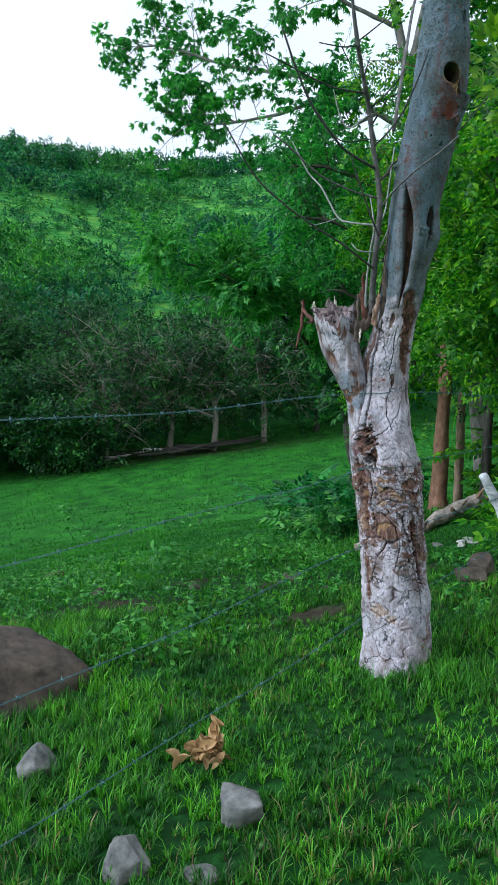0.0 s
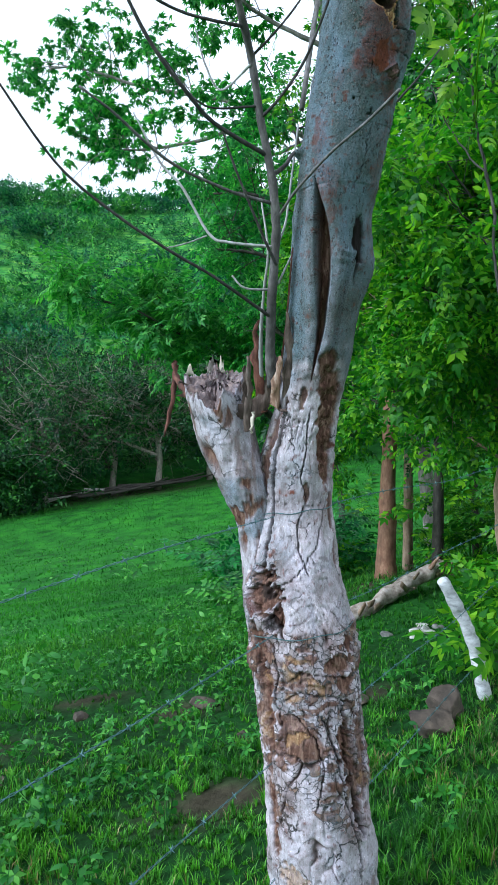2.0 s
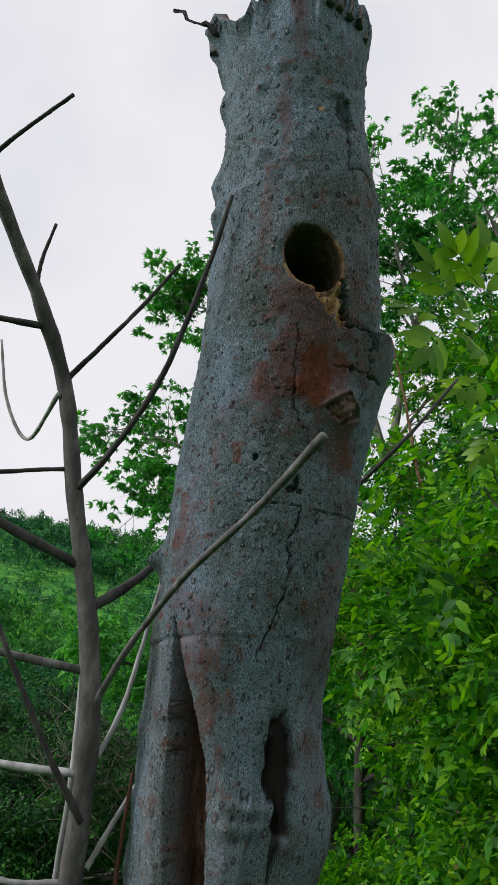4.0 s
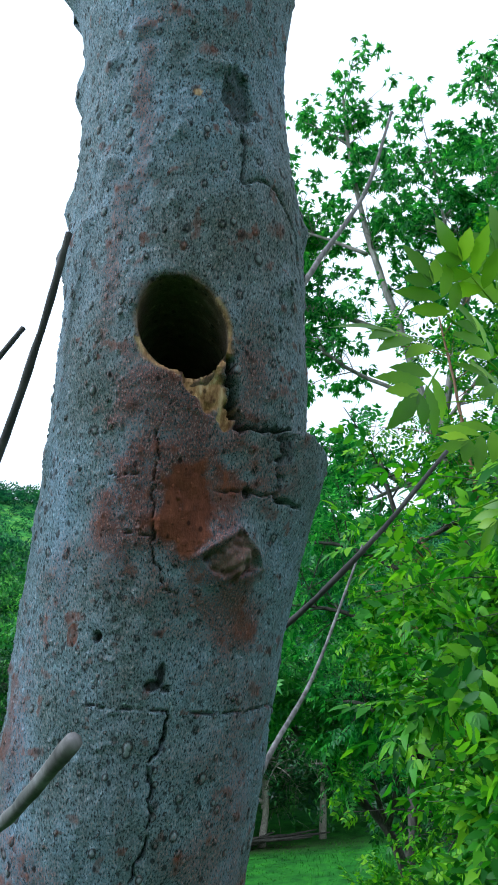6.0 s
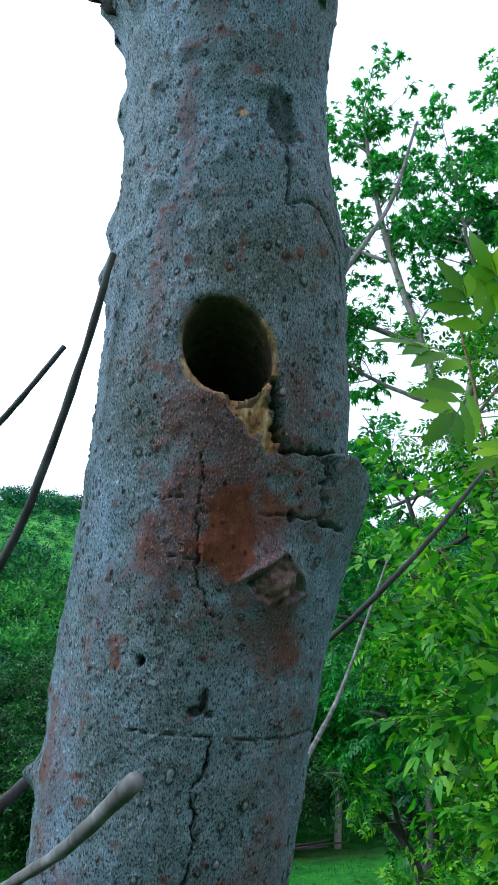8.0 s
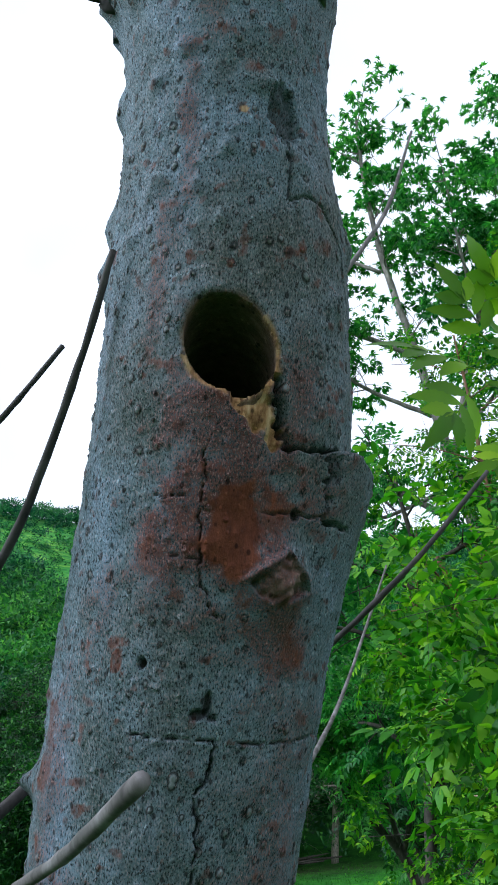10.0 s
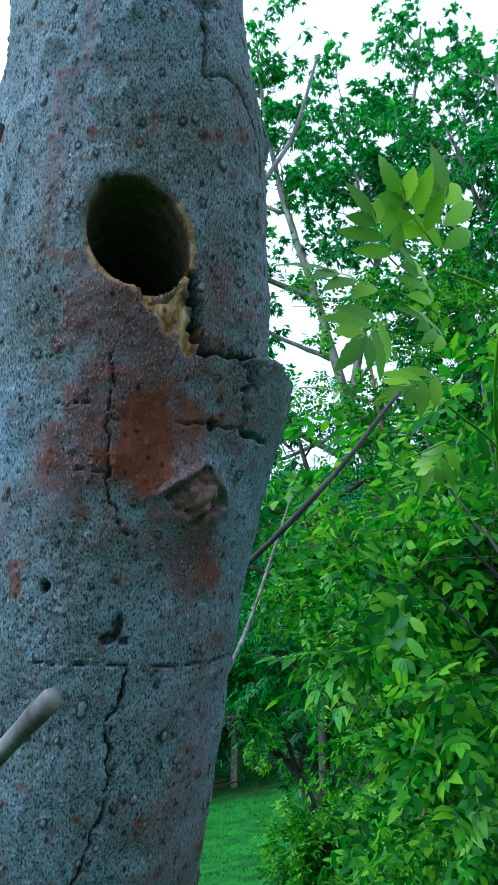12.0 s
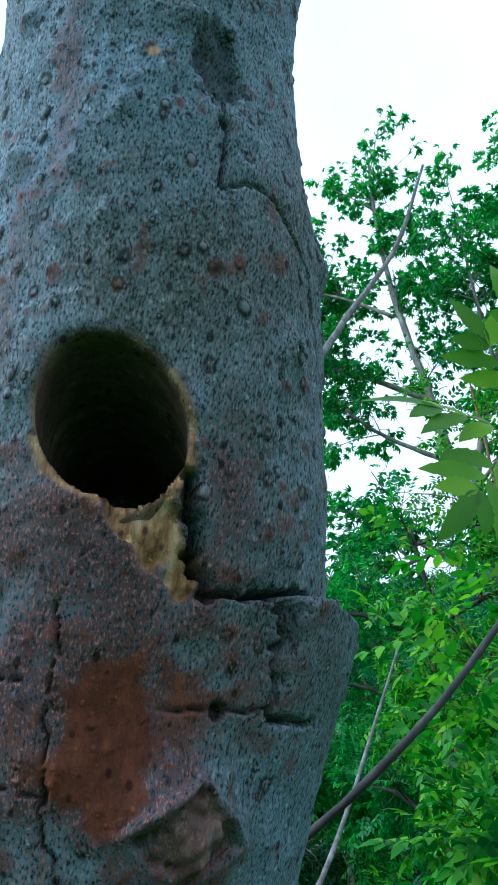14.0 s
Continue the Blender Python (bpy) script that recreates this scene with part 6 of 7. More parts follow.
# the red-brown trunk behind the fallen log, and its thin neighbours
leafy_tree("brown_trunk_tree", [
    ([(2.05, 7.45, -0.05), (2.06, 7.46, 0.25), (2.09, 7.48, 0.9), (2.12, 7.5, 1.7), (2.14, 7.5, 2.4), (2.1, 7.5, 3.2)], (0.115, 0.082, 0.074, 0.068, 0.05, 0.02)),
    ([(2.13, 7.5, 2.3), (1.8, 7.3, 3.0), (1.5, 7.1, 3.5)], (0.045, 0.03, 0.015)),
    ([(2.14, 7.5, 2.6), (2.6, 7.2, 3.2), (3.0, 7.0, 3.6)], (0.045, 0.03, 0.015)),
    ([(2.14, 7.5, 2.0), (1.75, 7.0, 2.35), (1.45, 6.7, 2.5)], (0.03, 0.02, 0.01)),
    ([(2.1, 7.5, 3.15), (1.9, 7.4, 4.8), (1.8, 7.4, 5.6)], (0.02, 0.014, 0.008)),
    ([(2.1, 7.5, 3.1), (2.6, 7.5, 4.5), (3.0, 7.5, 5.2)], (0.02, 0.014, 0.008)),
    ([(2.12, 7.5, 3.2), (2.9, 7.2, 3.9), (3.4, 7.1, 4.3)], (0.04, 0.03, 0.012)),
], M_BROWN_BARK, M_LEAF_RIGHT, SHAPE_ASH_FAR, "tree with a smooth red-brown trunk and bright green leaves", "tree", 0.14, 9, 17, twigs=(10, 6), twig_length=(0.8, 0.4), rise=0.15, droop=0.5, crown_from=1, base=(2.66, 9.75), grow=1.34)
leafy_tree("forked_sapling", [
    ([(2.36, 7.75, 0), (2.35, 7.7, 0.8), (2.38, 7.7, 1.6), (2.5, 7.7, 2.4), (2.55, 7.7, 3.3)], (0.05, 0.045, 0.04, 0.03, 0.02)),
    ([(2.4, 7.7, 1.8), (2.2, 7.4, 2.2), (2.0, 7.2, 2.4)], (0.025, 0.02, 0.01)),
], M_TAN_BARK, M_LEAF_RIGHT, SHAPE_ASH_FAR, "thin forked tan sapling beside a brown trunk", "tree", 0.15, 9, 19, twigs=(9, 5), twig_length=(0.7, 0.35), droop=0.5, base=(3.05, 10.1), grow=1.34)
leafy_tree("crooked_tree", [
    ([(2.40, 5.72, 0), (2.38, 5.7, 0.5), (2.33, 5.7, 0.95), (2.36, 5.68, 1.5), (2.3, 5.6, 2.1), (2.35, 5.5, 2.8)], (0.05, 0.045, 0.042, 0.04, 0.03, 0.018)),
    ([(2.34, 5.65, 1.7), (2.0, 5.4, 2.1), (1.7, 5.2, 2.3)], (0.025, 0.018, 0.01)),
    ([(2.32, 5.6, 1.9), (2.6, 5.3, 2.5), (2.8, 5.2, 3.0)], (0.025, 0.018, 0.01)),
    ([(2.33, 5.55, 2.2), (2.0, 5.6, 2.7), (1.75, 5.7, 3.1)], (0.025, 0.018, 0.01)),
], M_TAN_BARK, M_LEAF_RIGHT, SHAPE_ASH_FAR, "crooked tan-barked small tree with bright leaves", "tree", 0.12, 11, 23, twigs=(11, 6), twig_length=(0.6, 0.35), rise=0.1, droop=0.5)
leafy_tree("dark_leaning_tree", [
    ([(1.75, 9.9, 0), (1.62, 9.85, 0.6), (1.5, 9.8, 1.2), (1.7, 9.7, 2.2), (1.9, 9.6, 3.4)], (0.1, 0.08, 0.07, 0.05, 0.03)),
    ([(1.5, 9.8, 1.2), (1.2, 9.6, 2.0), (1.0, 9.5, 2.6)], (0.04, 0.03, 0.015)),
    ([(1.6, 9.75, 1.8), (2.1, 9.5, 2.3), (2.5, 9.4, 2.6)], (0.04, 0.03, 0.015)),
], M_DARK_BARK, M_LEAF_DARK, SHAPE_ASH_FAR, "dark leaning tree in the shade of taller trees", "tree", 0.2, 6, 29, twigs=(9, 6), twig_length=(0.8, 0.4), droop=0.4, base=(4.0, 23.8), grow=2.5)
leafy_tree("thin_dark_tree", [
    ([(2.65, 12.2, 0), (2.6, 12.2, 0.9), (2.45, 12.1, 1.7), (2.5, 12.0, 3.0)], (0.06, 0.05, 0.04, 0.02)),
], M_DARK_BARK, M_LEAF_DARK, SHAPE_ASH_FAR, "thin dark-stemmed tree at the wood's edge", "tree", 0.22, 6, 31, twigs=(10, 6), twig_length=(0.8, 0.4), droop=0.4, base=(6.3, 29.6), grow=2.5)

# the leafy wall of the wood, in which no single stem shows
for k, (x, y, h, s, m, gr) in enumerate((
    (3.3, 6.4, 4.4, 1.0, M_LEAF_RIGHT, 0.19), (4.2, 8.6, 5.5, 1.3, M_LEAF_DARK, 0.24), (3.2, 9.4, 5.2, 1.2, M_LEAF_RIGHT, 0.23),
    (1.9, 10.6, 5.6, 1.3, M_LEAF_TALL, 0.24), (5.2, 7.4, 5.0, 1.2, M_LEAF_DARK, 0.22), (4.6, 11.6, 6.0, 1.5, M_LEAF_RIGHT, 0.26), (3.0, 5.4, 3.6, 0.8, M_LEAF_RIGHT, 0.18), (6.8, 9.8, 6.5, 1.6, M_LEAF_DARK, 0.26))):
    g = rng(900 + k)
    limbs = [([(x, y, 0), (x + g.normal(0, 0.1), y, h * 0.35), (x + g.normal(0, 0.2), y, h * 0.7), (x + g.normal(0, 0.25), y, h)], (0.07, 0.06, 0.045, 0.02))]
    for _ in range(6):
        z = h * g.uniform(0.25, 0.85)
        a = g.uniform(0, 6.3)
        e = np.array([math.cos(a), math.sin(a), 0]) * s
        limbs.append(([(x, y, z), tuple(np.array([x, y, z + 0.25 * s]) + 0.55 * e), tuple(np.array([x, y, z + 0.3 * s]) + e)], (0.035, 0.025, 0.012)))
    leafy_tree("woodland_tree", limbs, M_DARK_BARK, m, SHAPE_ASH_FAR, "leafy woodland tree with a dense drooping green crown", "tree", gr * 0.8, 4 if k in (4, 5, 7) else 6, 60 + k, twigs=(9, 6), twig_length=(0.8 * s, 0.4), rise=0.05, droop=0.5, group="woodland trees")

# saplings with large toothed leaflets whose branches reach past the dead tree
ash = leafy_tree("ash_leaved_sapling", [
    ([(2.65, 4.35, 0), (2.45, 4.25, 0.6), (1.95, 4.08, 1.4), (1.6, 4.0, 1.95), (1.52, 3.98, 2.5), (1.45, 3.96, 2.75), (1.42, 3.9, 2.95)], (0.009, 0.008, 0.0065, 0.006, 0.006, 0.005, 0.003)),
    ([(1.6, 4.0, 2.0), (1.6, 4.2, 2.3), (1.45, 4.1, 2.42), (1.3, 3.95, 2.50)], (0.004, 0.004, 0.003, 0.002)),
    ([(1.52, 3.98, 2.5), (1.40, 4.1, 2.75), (1.35, 4.2, 3.0)], (0.004, 0.003, 0.002)),
], M_TWIG_DARK, M_LEAF_RIGHT, SHAPE_ASH, "sapling with long compound leaves of toothed bright leaflets", "sapling", 0.105, 4, 37, twigs=(6, 3), twig_length=(0.3, 0.16), rise=0.1, droop=0.3, sides=8)
# the spray of large compound leaves at the end of its highest branch
NEAR_LEAVES = [((1.115, 3.42, 2.858), (0.991, 3.39, 2.868)),
               ((1.136, 3.45, 2.923), (1.058, 3.42, 2.994)),
               ((1.19, 3.44, 2.957), (1.118, 3.41, 3.044)),
               ((1.209, 3.47, 2.936), (1.196, 3.44, 3.093)),
               ((1.093, 3.4, 2.819), (1.044, 3.37, 2.719)),
               ((1.203, 3.5, 2.873), (1.128, 3.47, 2.935)),
               ((1.198, 3.48, 2.764), (1.077, 3.45, 2.702)),
               ((1.229, 3.53, 2.839), (1.101, 3.5, 2.814)),
               ((1.222, 3.55, 2.687), (1.13, 3.52, 2.64))]
part("near_branch", tubes_mesh("near_branch", [(smooth_path([(1.45, 3.96, 2.72), (1.36, 3.7, 2.84), (1.30, 3.5, 2.90), (1.19, 3.42, 2.90)], 12), (0.004, 0.0025), 6, 0), (smooth_path([(1.45, 3.96, 2.68), (1.34, 3.66, 2.70), (1.18, 3.43, 2.69)], 10), (0.004, 0.002), 6, 0)], M_LEAF_NEAR), ash)
for k, (root, tip) in enumerate(NEAR_LEAVES):
    root, reach = np.array(root), np.subtract(tip, root)
    size = (0.86 if k < 6 else 0.6) * np.linalg.norm(reach)
    leaf = part("compound_leaf", leaves_mesh("compound_leaf", root[None], reach[None] / np.linalg.norm(reach), [size], SHAPE_ASH_LARGE, M_LEAF_NEAR, 700 + k, 0.4, False, (0.2, -0.85, 0.4)), ash)
    part("leaf_stalk", tubes_mesh("leaf_stalk", [(np.array([root, root + 0.4 * reach, root + 0.9 * reach]), (0.0015, 0.001), 4, 0)], M_LEAF_NEAR), leaf)
leafy_tree("leafy_sapling", [
    ([(3.0, 5.3, 0), (2.8, 5.2, 0.9), (2.4, 5.0, 1.7), (2.05, 4.8, 2.3), (1.9, 4.7, 3.0)], (0.02, 0.017, 0.013, 0.01, 0.005)),
    ([(2.4, 5.0, 1.7), (2.0, 4.85, 1.95), (1.6, 4.7, 2.15), (1.35, 4.6, 2.25)], (0.008, 0.007, 0.005, 0.003)),
    ([(2.2, 4.9, 2.05), (1.85, 5.0, 2.45), (1.55, 5.1, 2.75)], (0.008, 0.006, 0.003)),
    ([(2.5, 5.05, 1.5), (2.1, 5.1, 1.6), (1.7, 5.2, 1.7), (1.45, 5.25, 1.72)], (0.008, 0.006, 0.005, 0.003)),
    ([(2.05, 4.8, 2.3), (2.3, 4.5, 2.7), (2.4, 4.4, 3.0)], (0.008, 0.006, 0.003)),
    ([(2.1, 4.85, 2.2), (1.75, 4.6, 2.55), (1.5, 4.5, 2.8)], (0.008, 0.006, 0.003)),
], M_TWIG_DARK, M_LEAF_RIGHT, SHAPE_ASH_MID, "leafy sapling with arching branches and compound leaves", "sapling", 0.115, 9, 41, twigs=(13, 5), twig_length=(0.42, 0.22), rise=0.1, droop=0.4, sides=8)

leafy_tree("young_tree", [
    ([(1.52, 8.6, 0), (1.52, 8.6, 0.2), (1.50, 8.6, 0.9), (1.48, 8.6, 1.5)], (0.02, 0.016, 0.012, 0.005)),
    ([(1.50, 8.6, 0.7), (1.58, 8.5, 1.1), (1.60, 8.5, 1.4)], (0.008, 0.006, 0.003)),
    ([(1.50, 8.6, 0.8), (1.42, 8.5, 1.1), (1.38, 8.5, 1.35)], (0.008, 0.006, 0.003)),
], M_TWIG_DARK, M_LEAF_RIGHT, SHAPE_ASH_FAR, "slim young tree with yellow-green leaves in the meadow", "tree", 0.13, 6, 47, twigs=(9, 5), twig_length=(0.24, 0.15), rise=0.2, droop=0.3, sides=8)

# dead pale twigs beyond the trunk
for pts, radii in (([(0.80, 3.55, 2.15), (0.853, 3.6, 2.293), (0.922, 3.9, 2.45), (1.032, 4.2, 2.775)], (0.007, 0.006, 0.005, 0.0035)),
                   ([(0.72, 3.6, 2.6), (0.82, 3.8, 3.1), (0.911, 4.0, 3.461), (1.061, 4.2, 3.891), (1.164, 4.3, 4.33)], (0.012, 0.011, 0.010, 0.009, 0.006))):
    ob = thing("dead_twig", pts[0], "bare pale twig rising behind the trunk", "branch", "bare twigs")
    part("shaft", tubes_mesh("shaft", [(smooth_path(pts, 24), [0.75 * v for v in radii], 8, 0.2)], M_TWIG), ob)

# the thicket at the meadow's far edge
leafy_tree("feathery_tree", [
    ([(2.15, 13.8, 0.00), (2.1, 13.8, -0.6), (2.2, 13.8, 0.4), (1.9, 13.6, 1.3), (1.2, 13.3, 1.9)], (0.13, 0.11, 0.09, 0.07, 0.05)),
    ([(1.2, 13.3, 2.1), (0.2, 12.8, 2.8), (-0.7, 12.6, 3.3), (-1.45, 12.4, 3.5)], (0.05, 0.035, 0.025, 0.012)),
    ([(1.2, 13.3, 1.9), (0.5, 12.9, 2.9), (-0.35, 12.6, 3.53)], (0.04, 0.03, 0.012)),
    ([(1.9, 13.6, 1.3), (1.4, 12.9, 2.8), (1.44, 12.6, 3.61)], (0.04, 0.03, 0.012)),
    ([(1.9, 13.6, 1.3), (2.1, 13.0, 2.3), (2.3, 12.6, 3.0)], (0.04, 0.03, 0.012)),
    ([(1.0, 13.2, 2.2), (0.2, 12.5, 2.8), (-0.52, 12.0, 3.2)], (0.04, 0.03, 0.012)),
], M_DARK_BARK, M_LEAF_FEATHER, SHAPE_FEATHER, "spreading tree with feathery light green leaves above dark limbs", "tree", 0.36, 7, 43, twigs=(9, 6), twig_length=(0.7, 0.4), rise=0.45, droop=0.7, crown_from=1)
for k, (x, y, h, s, bare) in enumerate(((-22.1, 64.9, 2.4, 1.3, 0.0), (-16.6, 70.4, 2.7, 1.4, 0.1), (-12.9, 62.5, 2.2, 1.4, 0.66), (-7.4, 64.9, 2.4, 1.6, 0.66), (1.4, 64.9, 2.6, 1.4, 0.6), (6.4, 66.8, 3.0, 1.3, 0.2), (-27.6, 76.0, 3.4, 1.8, 0.0), (-9.2, 76.0, 3.0, 1.8, 0.2), (1.8, 79.0, 3.6, 1.8, 0.2), (13.8, 70.0, 3.8, 1.6, 0.1), (-18.0, 60.5, 1.9, 1.1, 0.0), (-32.0, 68.0, 3.0, 1.7, 0.0), (-3.2, 63.1, 2.2, 1.3, 0.66), (-26.0, 61.0, 2.0, 1.2, 0.0), (-19.5, 78.0, 3.2, 1.8, 0.1))):
    g = rng(500 + k)
    limbs = [([(0, 0, 0), (g.normal(0, 0.1), 0, 0.4 * h), (g.normal(0, 0.3), 0, 0.75 * h)], (0.07, 0.05, 0.03))]
    for _ in range(8):
        z = h * g.uniform(0.25, 0.7)
        a = g.uniform(0, 6.3)
        e = np.array([math.cos(a), 0.7 * math.sin(a), 0]) * s
        limbs.append(([(0, 0, z), tuple(np.array([0, 0, z + 0.2 * s]) + 0.5 * e), tuple(np.array([0, 0, z + 0.25 * s]) + e)], (0.04, 0.025, 0.012)))
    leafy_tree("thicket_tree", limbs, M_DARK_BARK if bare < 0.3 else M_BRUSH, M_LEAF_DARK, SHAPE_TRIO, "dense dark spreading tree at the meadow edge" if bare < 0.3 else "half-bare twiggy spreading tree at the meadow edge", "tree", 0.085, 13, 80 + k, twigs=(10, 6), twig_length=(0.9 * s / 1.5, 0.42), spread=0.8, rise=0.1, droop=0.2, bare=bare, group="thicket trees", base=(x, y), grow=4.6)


def brush_pile():
    ob = thing("brush_pile", (-7.5, 61.8, G(-7.5, 61.8)), "dark fallen branches heaped at the meadow edge", "brushwood")
    g = rng(15)
    for k in range(24):
        x, y = -7.5 + g.normal(0, 3.4), 61.8 + g.normal(0, 0.8)
        c = np.array([x, y, G(x, y) + 0.2])
        a = g.normal(0.1, 0.3)
        l = g.uniform(2.2, 5.5)
        d = np.array([math.cos(a), math.sin(a) * 0.4, g.uniform(0.0, 0.25)]) * l
        part("branch", tubes_mesh("branch", [(smooth_path([c - d * 0.5 + [0, 0, 0.12 * l], c + [0, 0, 0.1 * l], c + d * 0.5 + [0, 0, 0.12 * l]], 8), (0.15, 0.11, 0.05), 6, 0.2)], M_DARK_BARK if k % 4 else M_PALE_BARK), ob)


brush_pile()


# ---- low plants ----
def weeds(name, places, leaf_mat, shape, size, count, height, label, category, seed, stem=True):
    """Each place gets a plant of its own: a few stems with leaves."""
    for n, (x, y) in enumerate(places):
        g = rng(seed + n)
        z = G(x, y)
        ob = thing(name, (x, y, z), label, category, name + " plants")
        tubes, at, way = [], [], []
        for _ in range(max(2, count // 6)):
            tip = np.array([x, y, z]) + np.array([g.normal(0, 0.35 * height), g.normal(0, 0.35 * height), height * g.uniform(0.6, 1.1)])
            path = smooth_path([(x, y, z - 0.02), tuple((np.array([x, y, z]) + tip) / 2 + g.normal(0, 0.06 * height, 3)), tuple(tip)], 7)
            tubes.append((path, (0.004, 0.002), 4, 0))
            for _ in range(6):
                k = g.integers(2, 7)
                at.append(path[k])
                way.append(np.array([g.normal(), g.normal(), g.uniform(-0.2, 0.4)]))
        part("stem", tubes_mesh("stem", tubes, leaf_mat), ob)
        part("foliage", leaves_mesh("foliage", np.array(at), np.array(way), size * g.uniform(0.6, 1.3, len(at)), shape, leaf_mat, seed + n), ob)


weeds("broadleaf_weed", [(-0.32, 4.33), (-0.09, 4.7), (-0.67, 5.11), (-0.49, 4.11), (0.07, 5.33), (0.32, 7.12), (0.5, 6.29), (-0.43, 7.45), (-1.43, 7.58), (0.08, 8.99), (0.65, 9.27), (-1.22, 5.17), (0.74, 7.04), (-0.2, 4.51), (-0.75, 4.47), (-0.42, 3.59), (-0.08, 3.74), (-0.66, 3.83), (0.2, 4.16), (-1.75, 6.5), (0.36, 4.82), (1.29, 4.17), (1.29, 6.48), (1.98, 5.52), (-2.38, 6.3), (-1.59, 4.78)], M_WEED, SHAPE_OVATE, 0.048, 30, 0.2, "broad-leaved green weed growing in the meadow grass", "plant", 1100)
weeds("tall_weed", [(-0.95, 6.2), (-1.15, 6.0), (-0.62, 6.5), (0.02, 7.2), (0.2, 7.5), (-1.35, 6.9), (-0.8, 7.0)], M_WEED, SHAPE_OVATE, 0.085, 24, 0.42, "tall pale-leaved weed standing above the grass", "plant", 1150)
weeds("dark_shrub", [(0.95, 13.2), (1.3, 13.8), (1.7, 14.6), (1.15, 12.4), (1.5, 15.5), (0.75, 14.3), (2.1, 16.5), (2.4, 14.4), (2.9, 15.8)], M_DARK_WEED, SHAPE_ASH_FAR, 0.36, 60, 0.95, "dark green leafy shrub in the meadow", "shrub", 1200)
weeds("dark_bush", [(1.6, 11.0), (2.1, 11.1), (2.7, 11.3), (1.85, 11.8), (2.4, 12.2)], M_DARK_WEED, SHAPE_ASH_FAR, 0.26, 72, 1.0, "dark bushy undergrowth in the shade of the wood", "shrub", 1250)
weeds("bright_shrub", [(1.02, 10.05), (1.5, 11.2), (0.75, 10.6)], M_WEED, SHAPE_ASH_FAR, 0.27, 48, 0.6, "bright green low shrub in the meadow", "shrub", 1300)
weeds("undergrowth_plant", [(2.9, 6.9), (3.1, 7.9), (3.6, 10.6), (3.4, 7.4), (2.3, 11.0), (4.5, 12.2), (3.0, 12.8), (2.55, 6.5), (3.6, 8.4), (2.0, 5.2)], M_LEAF_RIGHT, SHAPE_ASH_FAR, 0.22, 48, 0.5, "leafy undergrowth plant at the wood's edge", "plant", 1400)
weeds("edge_shrub", [(3.7, 9.6), (4.3, 10.4), (4.0, 8.9), (4.9, 9.6), (5.4, 11.2), (3.9, 11.4), (4.6, 8.2)], M_LEAF_RIGHT, SHAPE_ASH_FAR, 0.3, 84, 1.3, "tall bright green shrub under the trees", "shrub", 1450)
weeds("meadow_sapling", [(-2.4, 24.0), (-1.2, 25.0), (-1.8, 22.0), (0.3, 26.0), (-5.0, 28.0), (-5.5, 22.0)], M_WEED, SHAPE_OVATE, 0.2, 30, 1.4, "thin young sapling standing in the meadow", "sapling", 1500)


def weed_cover():
    """Low broad-leaved plants between the grass, too many to count."""
    g = rng(58)
    n = 9000
    x, y = g.uniform(-4.6, 3.2, n), 3.6 + 11 * g.uniform(0, 1, n) ** 1.3
    p = np.stack([x, y, 0 * x], 1)
    keep = fbm(p, 1.3, 88, 3) + 0.3 * (x < 0.9) > 0.38
    keep &= ((x - 0.43) / 0.35) ** 2 + ((y - 4.28) / 0.2) ** 2 > 1
    x, y = x[keep], y[keep]
    n = len(x)
    at = np.stack([x, y, ground_height(x, y) + g.uniform(0.04, 0.15, n)], 1)
    way = np.stack([g.normal(0, 1, n), g.normal(0, 1, n), g.uniform(-0.3, 0.5, n)], 1)
    way /= np.linalg.norm(way, axis=1)[:, None]
    tagged(new("weed_cover", leaves_mesh("weed_cover", at, way, 0.030 * g.uniform(0.6, 1.5, n), SHAPE_SPRAY, M_WEED, 59, 0.5)), "small leafy weeds growing through the meadow grass", "weeds", kind="stuff")


weed_cover()


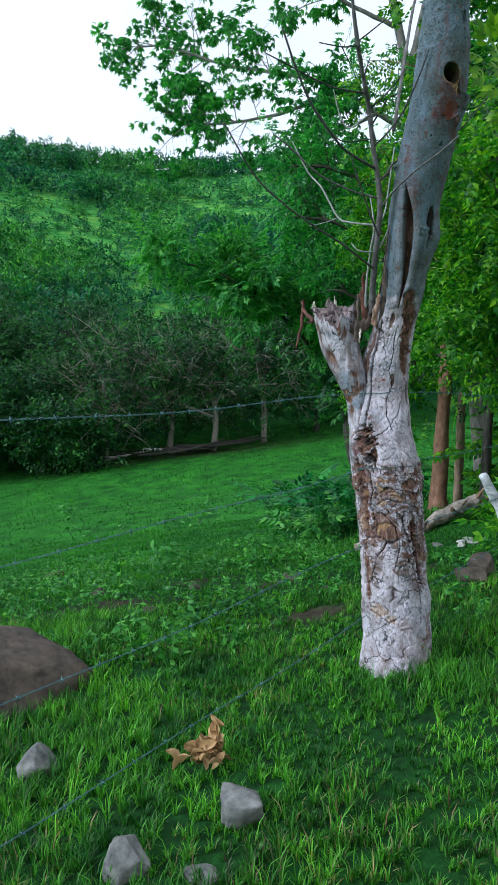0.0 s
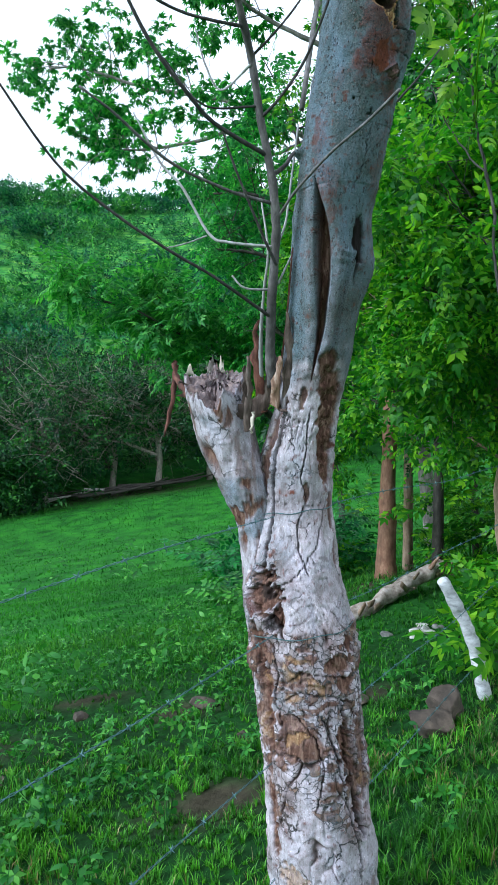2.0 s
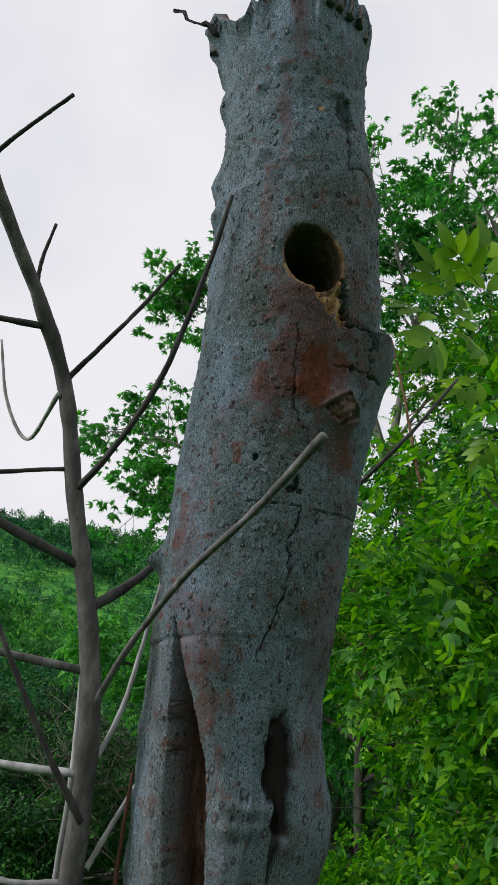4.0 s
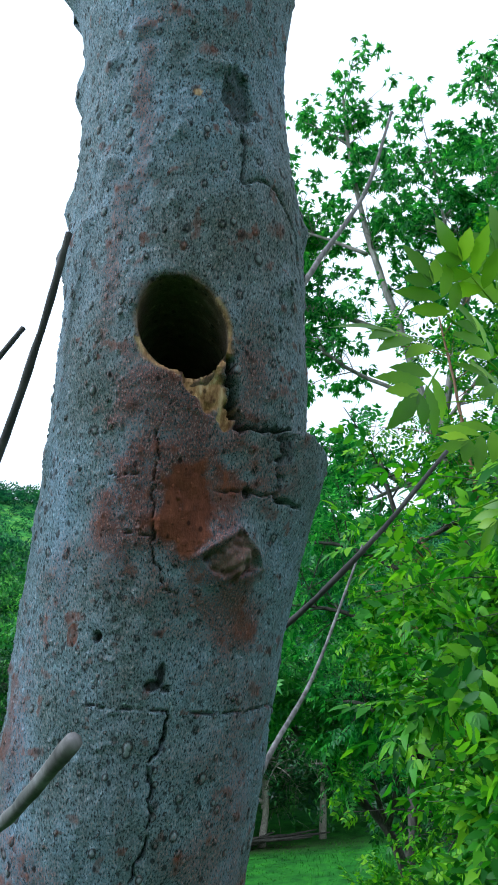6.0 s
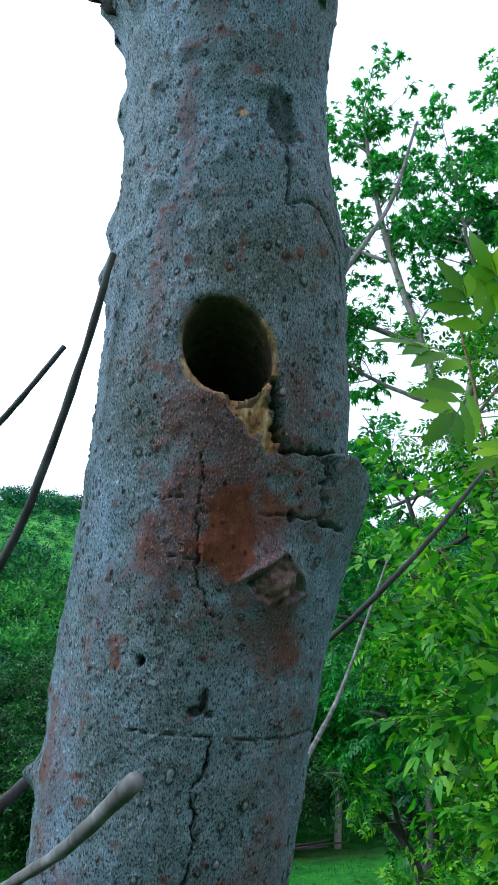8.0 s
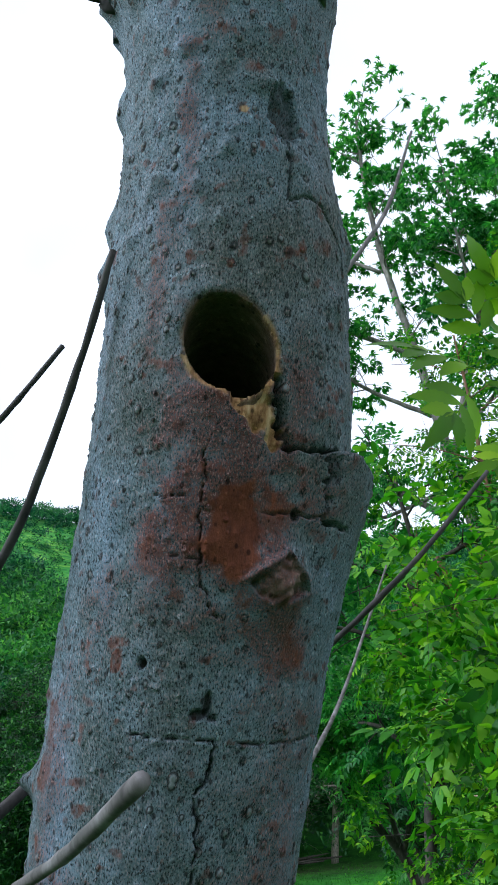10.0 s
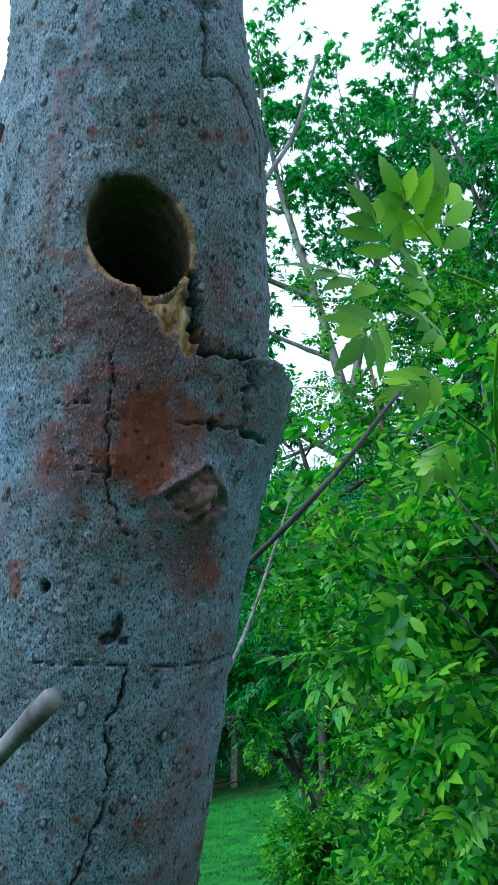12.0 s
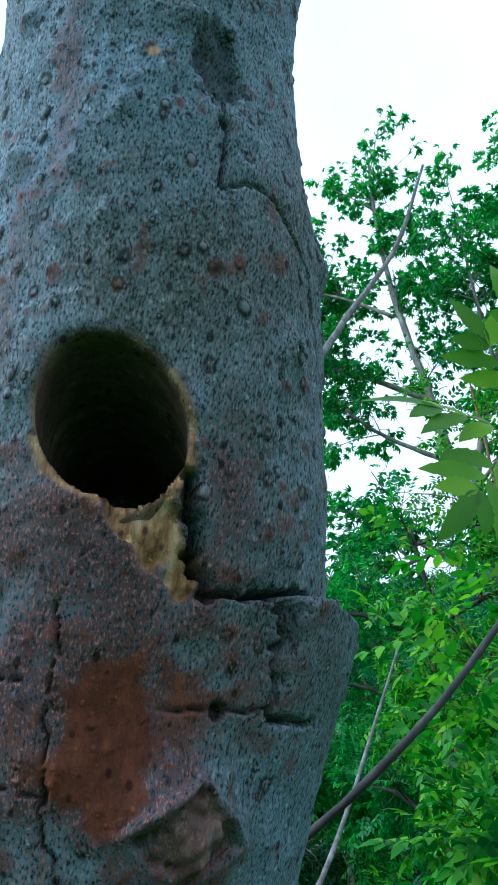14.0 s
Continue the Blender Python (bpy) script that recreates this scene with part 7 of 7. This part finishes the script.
def grass():
    """Tufts of arching blades: dense and fine near the path, coarser farther out."""
    g = rng(77)
    made = []
    for tufts, each, (x0, x1, y0, y1), height, width in ((20500, 12, (-2.3, 3.0, 0.7, 5.4), 0.052, 0.0042), (12000, 8, (-4.2, 5.0, 4.8, 12.0), 0.06, 0.007), (14000, 6, (-10.0, 9.0, 11.6, 30.0), 0.065, 0.014), (6500, 5, (-9.0, 9.0, -7.0, 9.0), 0.07, 0.011), (14000, 5, (-30.0, 18.0, 28.0, 68.0), 0.08, 0.04)):
        cx, cy = g.uniform(x0, x1, tufts), g.uniform(y0, y1, tufts)
        p = np.stack([cx, cy, 0 * cx], 1)
        keep = vnoise(p, 2.3, 6) + 0.5 * vnoise(p, 7.0, 7) > -0.95
        for a, b, w, h in ((0.43, 4.28, 0.28, 0.13), (0.19, 5.83, 0.2, 0.14), (-1.05, 5.5, 0.26, 0.15), (-0.5, 6.5, 0.2, 0.12), (-1.34, 3.4, 0.43, 0.31), (-0.17, 2.51, 0.09, 0.06)):
            keep &= ((cx - a) / w) ** 2 + ((cy - b) / h) ** 2 > g.uniform(0.5, 1.2, tufts)
        keep &= np.hypot(cx - 0.705, cy - 3.26) > 0.13
        if y0 > 0:
            keep &= np.minimum(np.minimum(cx - x0, x1 - cx), np.minimum(cy - y0, y1 - cy)) > g.uniform(0, 0.8, tufts)
        if y0 < 0:
            keep &= ~((cx > -1.8) & (cx < 2.5) & (cy > 1.2) & (cy < 5.0)) & ~((cx > -4.1) & (cx < 4.9) & (cy > 4.9))
        p = p[keep]
        tall = np.clip(1 + 0.55 * vnoise(p, 0.9, 16) + 0.35 * vnoise(p, 3.5, 17), 0.45, 2.0) * g.uniform(0.7, 1.25, len(p))
        size = np.repeat(tall, each)
        n = len(size)
        a = g.uniform(0, 2 * np.pi, n)
        out = np.stack([np.cos(a), np.sin(a), 0 * a], 1)
        p = np.repeat(p, each, 0) + out * (0.22 * height * g.uniform(0, 1, n))[:, None]
        p[:, 2] = ground_height(p[:, 0], p[:, 1]) - 0.004
        h = height * size * g.uniform(0.5, 1.3, n) * np.where(g.uniform(0, 1, n) < 0.06, 1.7, 1.0)
        lean = out * (h * g.uniform(0.1, 0.9, n))[:, None]
        across = np.stack([-np.sin(a), np.cos(a), 0 * a], 1) * (width * g.uniform(0.6, 1.4, n))[:, None] * 0.5
        up = np.array([0, 0, 1.0])[None] * h[:, None]
        m = p + 0.28 * lean + 0.62 * up
        v = np.stack([p - across, p + across, m + 0.85 * across, m - 0.85 * across, p + lean + up * 0.95], 1)
        if y0 > 0 and y1 < 6:
            dry = g.uniform(0, 1, n) < np.clip(0.05 + 0.14 * vnoise(p * np.array([1, 1, 0]), 2.6, 44), 0.015, 0.2)
            k = np.arange(dry.sum())[:, None] * 5
            straw = mesh_from("dry_grass", v[dry].reshape(-1, 3), [k + np.array([0, 1, 2, 3]), k + np.array([3, 2, 4])], M_GRASS_DRY, False)
            tagged(new("dry_grass", straw), "withered straw-coloured blades among the green grass", "grass", kind="stuff")
            v = v[~dry]
        k = np.arange(len(v))[:, None] * 5
        made.append(mesh_from("grass", v.reshape(-1, 3), [k + np.array([0, 1, 2, 3]), k + np.array([3, 2, 4])], M_GRASS if y1 < 6 or y0 < 0 else (M_GRASS_FAR if y1 < 20 else M_GRASS_VALLEY), False))
    for me, lab in zip(made, ("lush green grass round the dead tree", "bright green meadow grass", "pale green grass of the far meadow", "green grass of the open meadow", "coarse grass tufts of the valley meadow")):
        tagged(new("grass", me), lab, "grass", kind="stuff")


grass()


def far_woods():
    """Trees and bushes of the hillside, each a loose heap of leaf sprays, with open grassy slopes between them."""
    g = rng(123)
    at, way, size = [], [], []
    n = 5200
    a = radians(90) + g.uniform(radians(-34), radians(34), n)
    r = np.sqrt(g.uniform(0, 1, n) * ((RIDGE + 5) ** 2 - 74**2) + 74**2)
    x, y = 0.3 + r * np.cos(a), 1 + r * np.sin(a)
    open_land = hill_open(x, y)
    z = ground_height(x, y)
    for x0, y0, z0, r0, bare in zip(x, y, z, r, open_land):
        if g.uniform() < bare * 0.93 and r0 < RIDGE - 16:
            h, w = g.uniform(0.7, 1.6), g.uniform(0.8, 1.8)
        elif g.uniform() < 0.42:
            h, w = g.uniform(1.6, 3.2), g.uniform(1.4, 2.6)
        else:
            h, w = g.uniform(4.0, 9.0), g.uniform(2.6, 5.2)
        if r0 > RIDGE - 12:
            h, w = h * 0.8, w * 0.7
        k = int((52 if r0 < 130 else 40 if r0 < 190 else 30) * (0.3 if h < 1.6 else 0.6 if h < 3.2 else 1.25))
        d = g.normal(0, 1, (k, 3))
        d[:, 2] = np.abs(d[:, 2]) - 0.35
        d /= np.linalg.norm(d, axis=1)[:, None]
        d *= g.uniform(0.75, 1.0, (k, 1)) * (1 + 0.4 * vnoise(d + x0, 1.9, 71))[:, None]
        at.append(np.array([x0, y0, z0 + (0.5 if r0 < RIDGE - 25 else 0.3) * h]) + d * np.array([w, w, 0.55 * h]))
        way.append(d + np.array([0, 0, 0.2]))
        size.append((0.16 * w + 0.0022 * r0 + 0.05) * g.uniform(0.6, 1.3, k))
    me = leaves_mesh("far_woods", np.vstack(at), np.vstack(way), np.concatenate(size), SHAPE_TRIO, M_LEAF_HAZY_HILL, 5, 0.6)
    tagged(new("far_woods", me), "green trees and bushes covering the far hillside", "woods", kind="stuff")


far_woods()
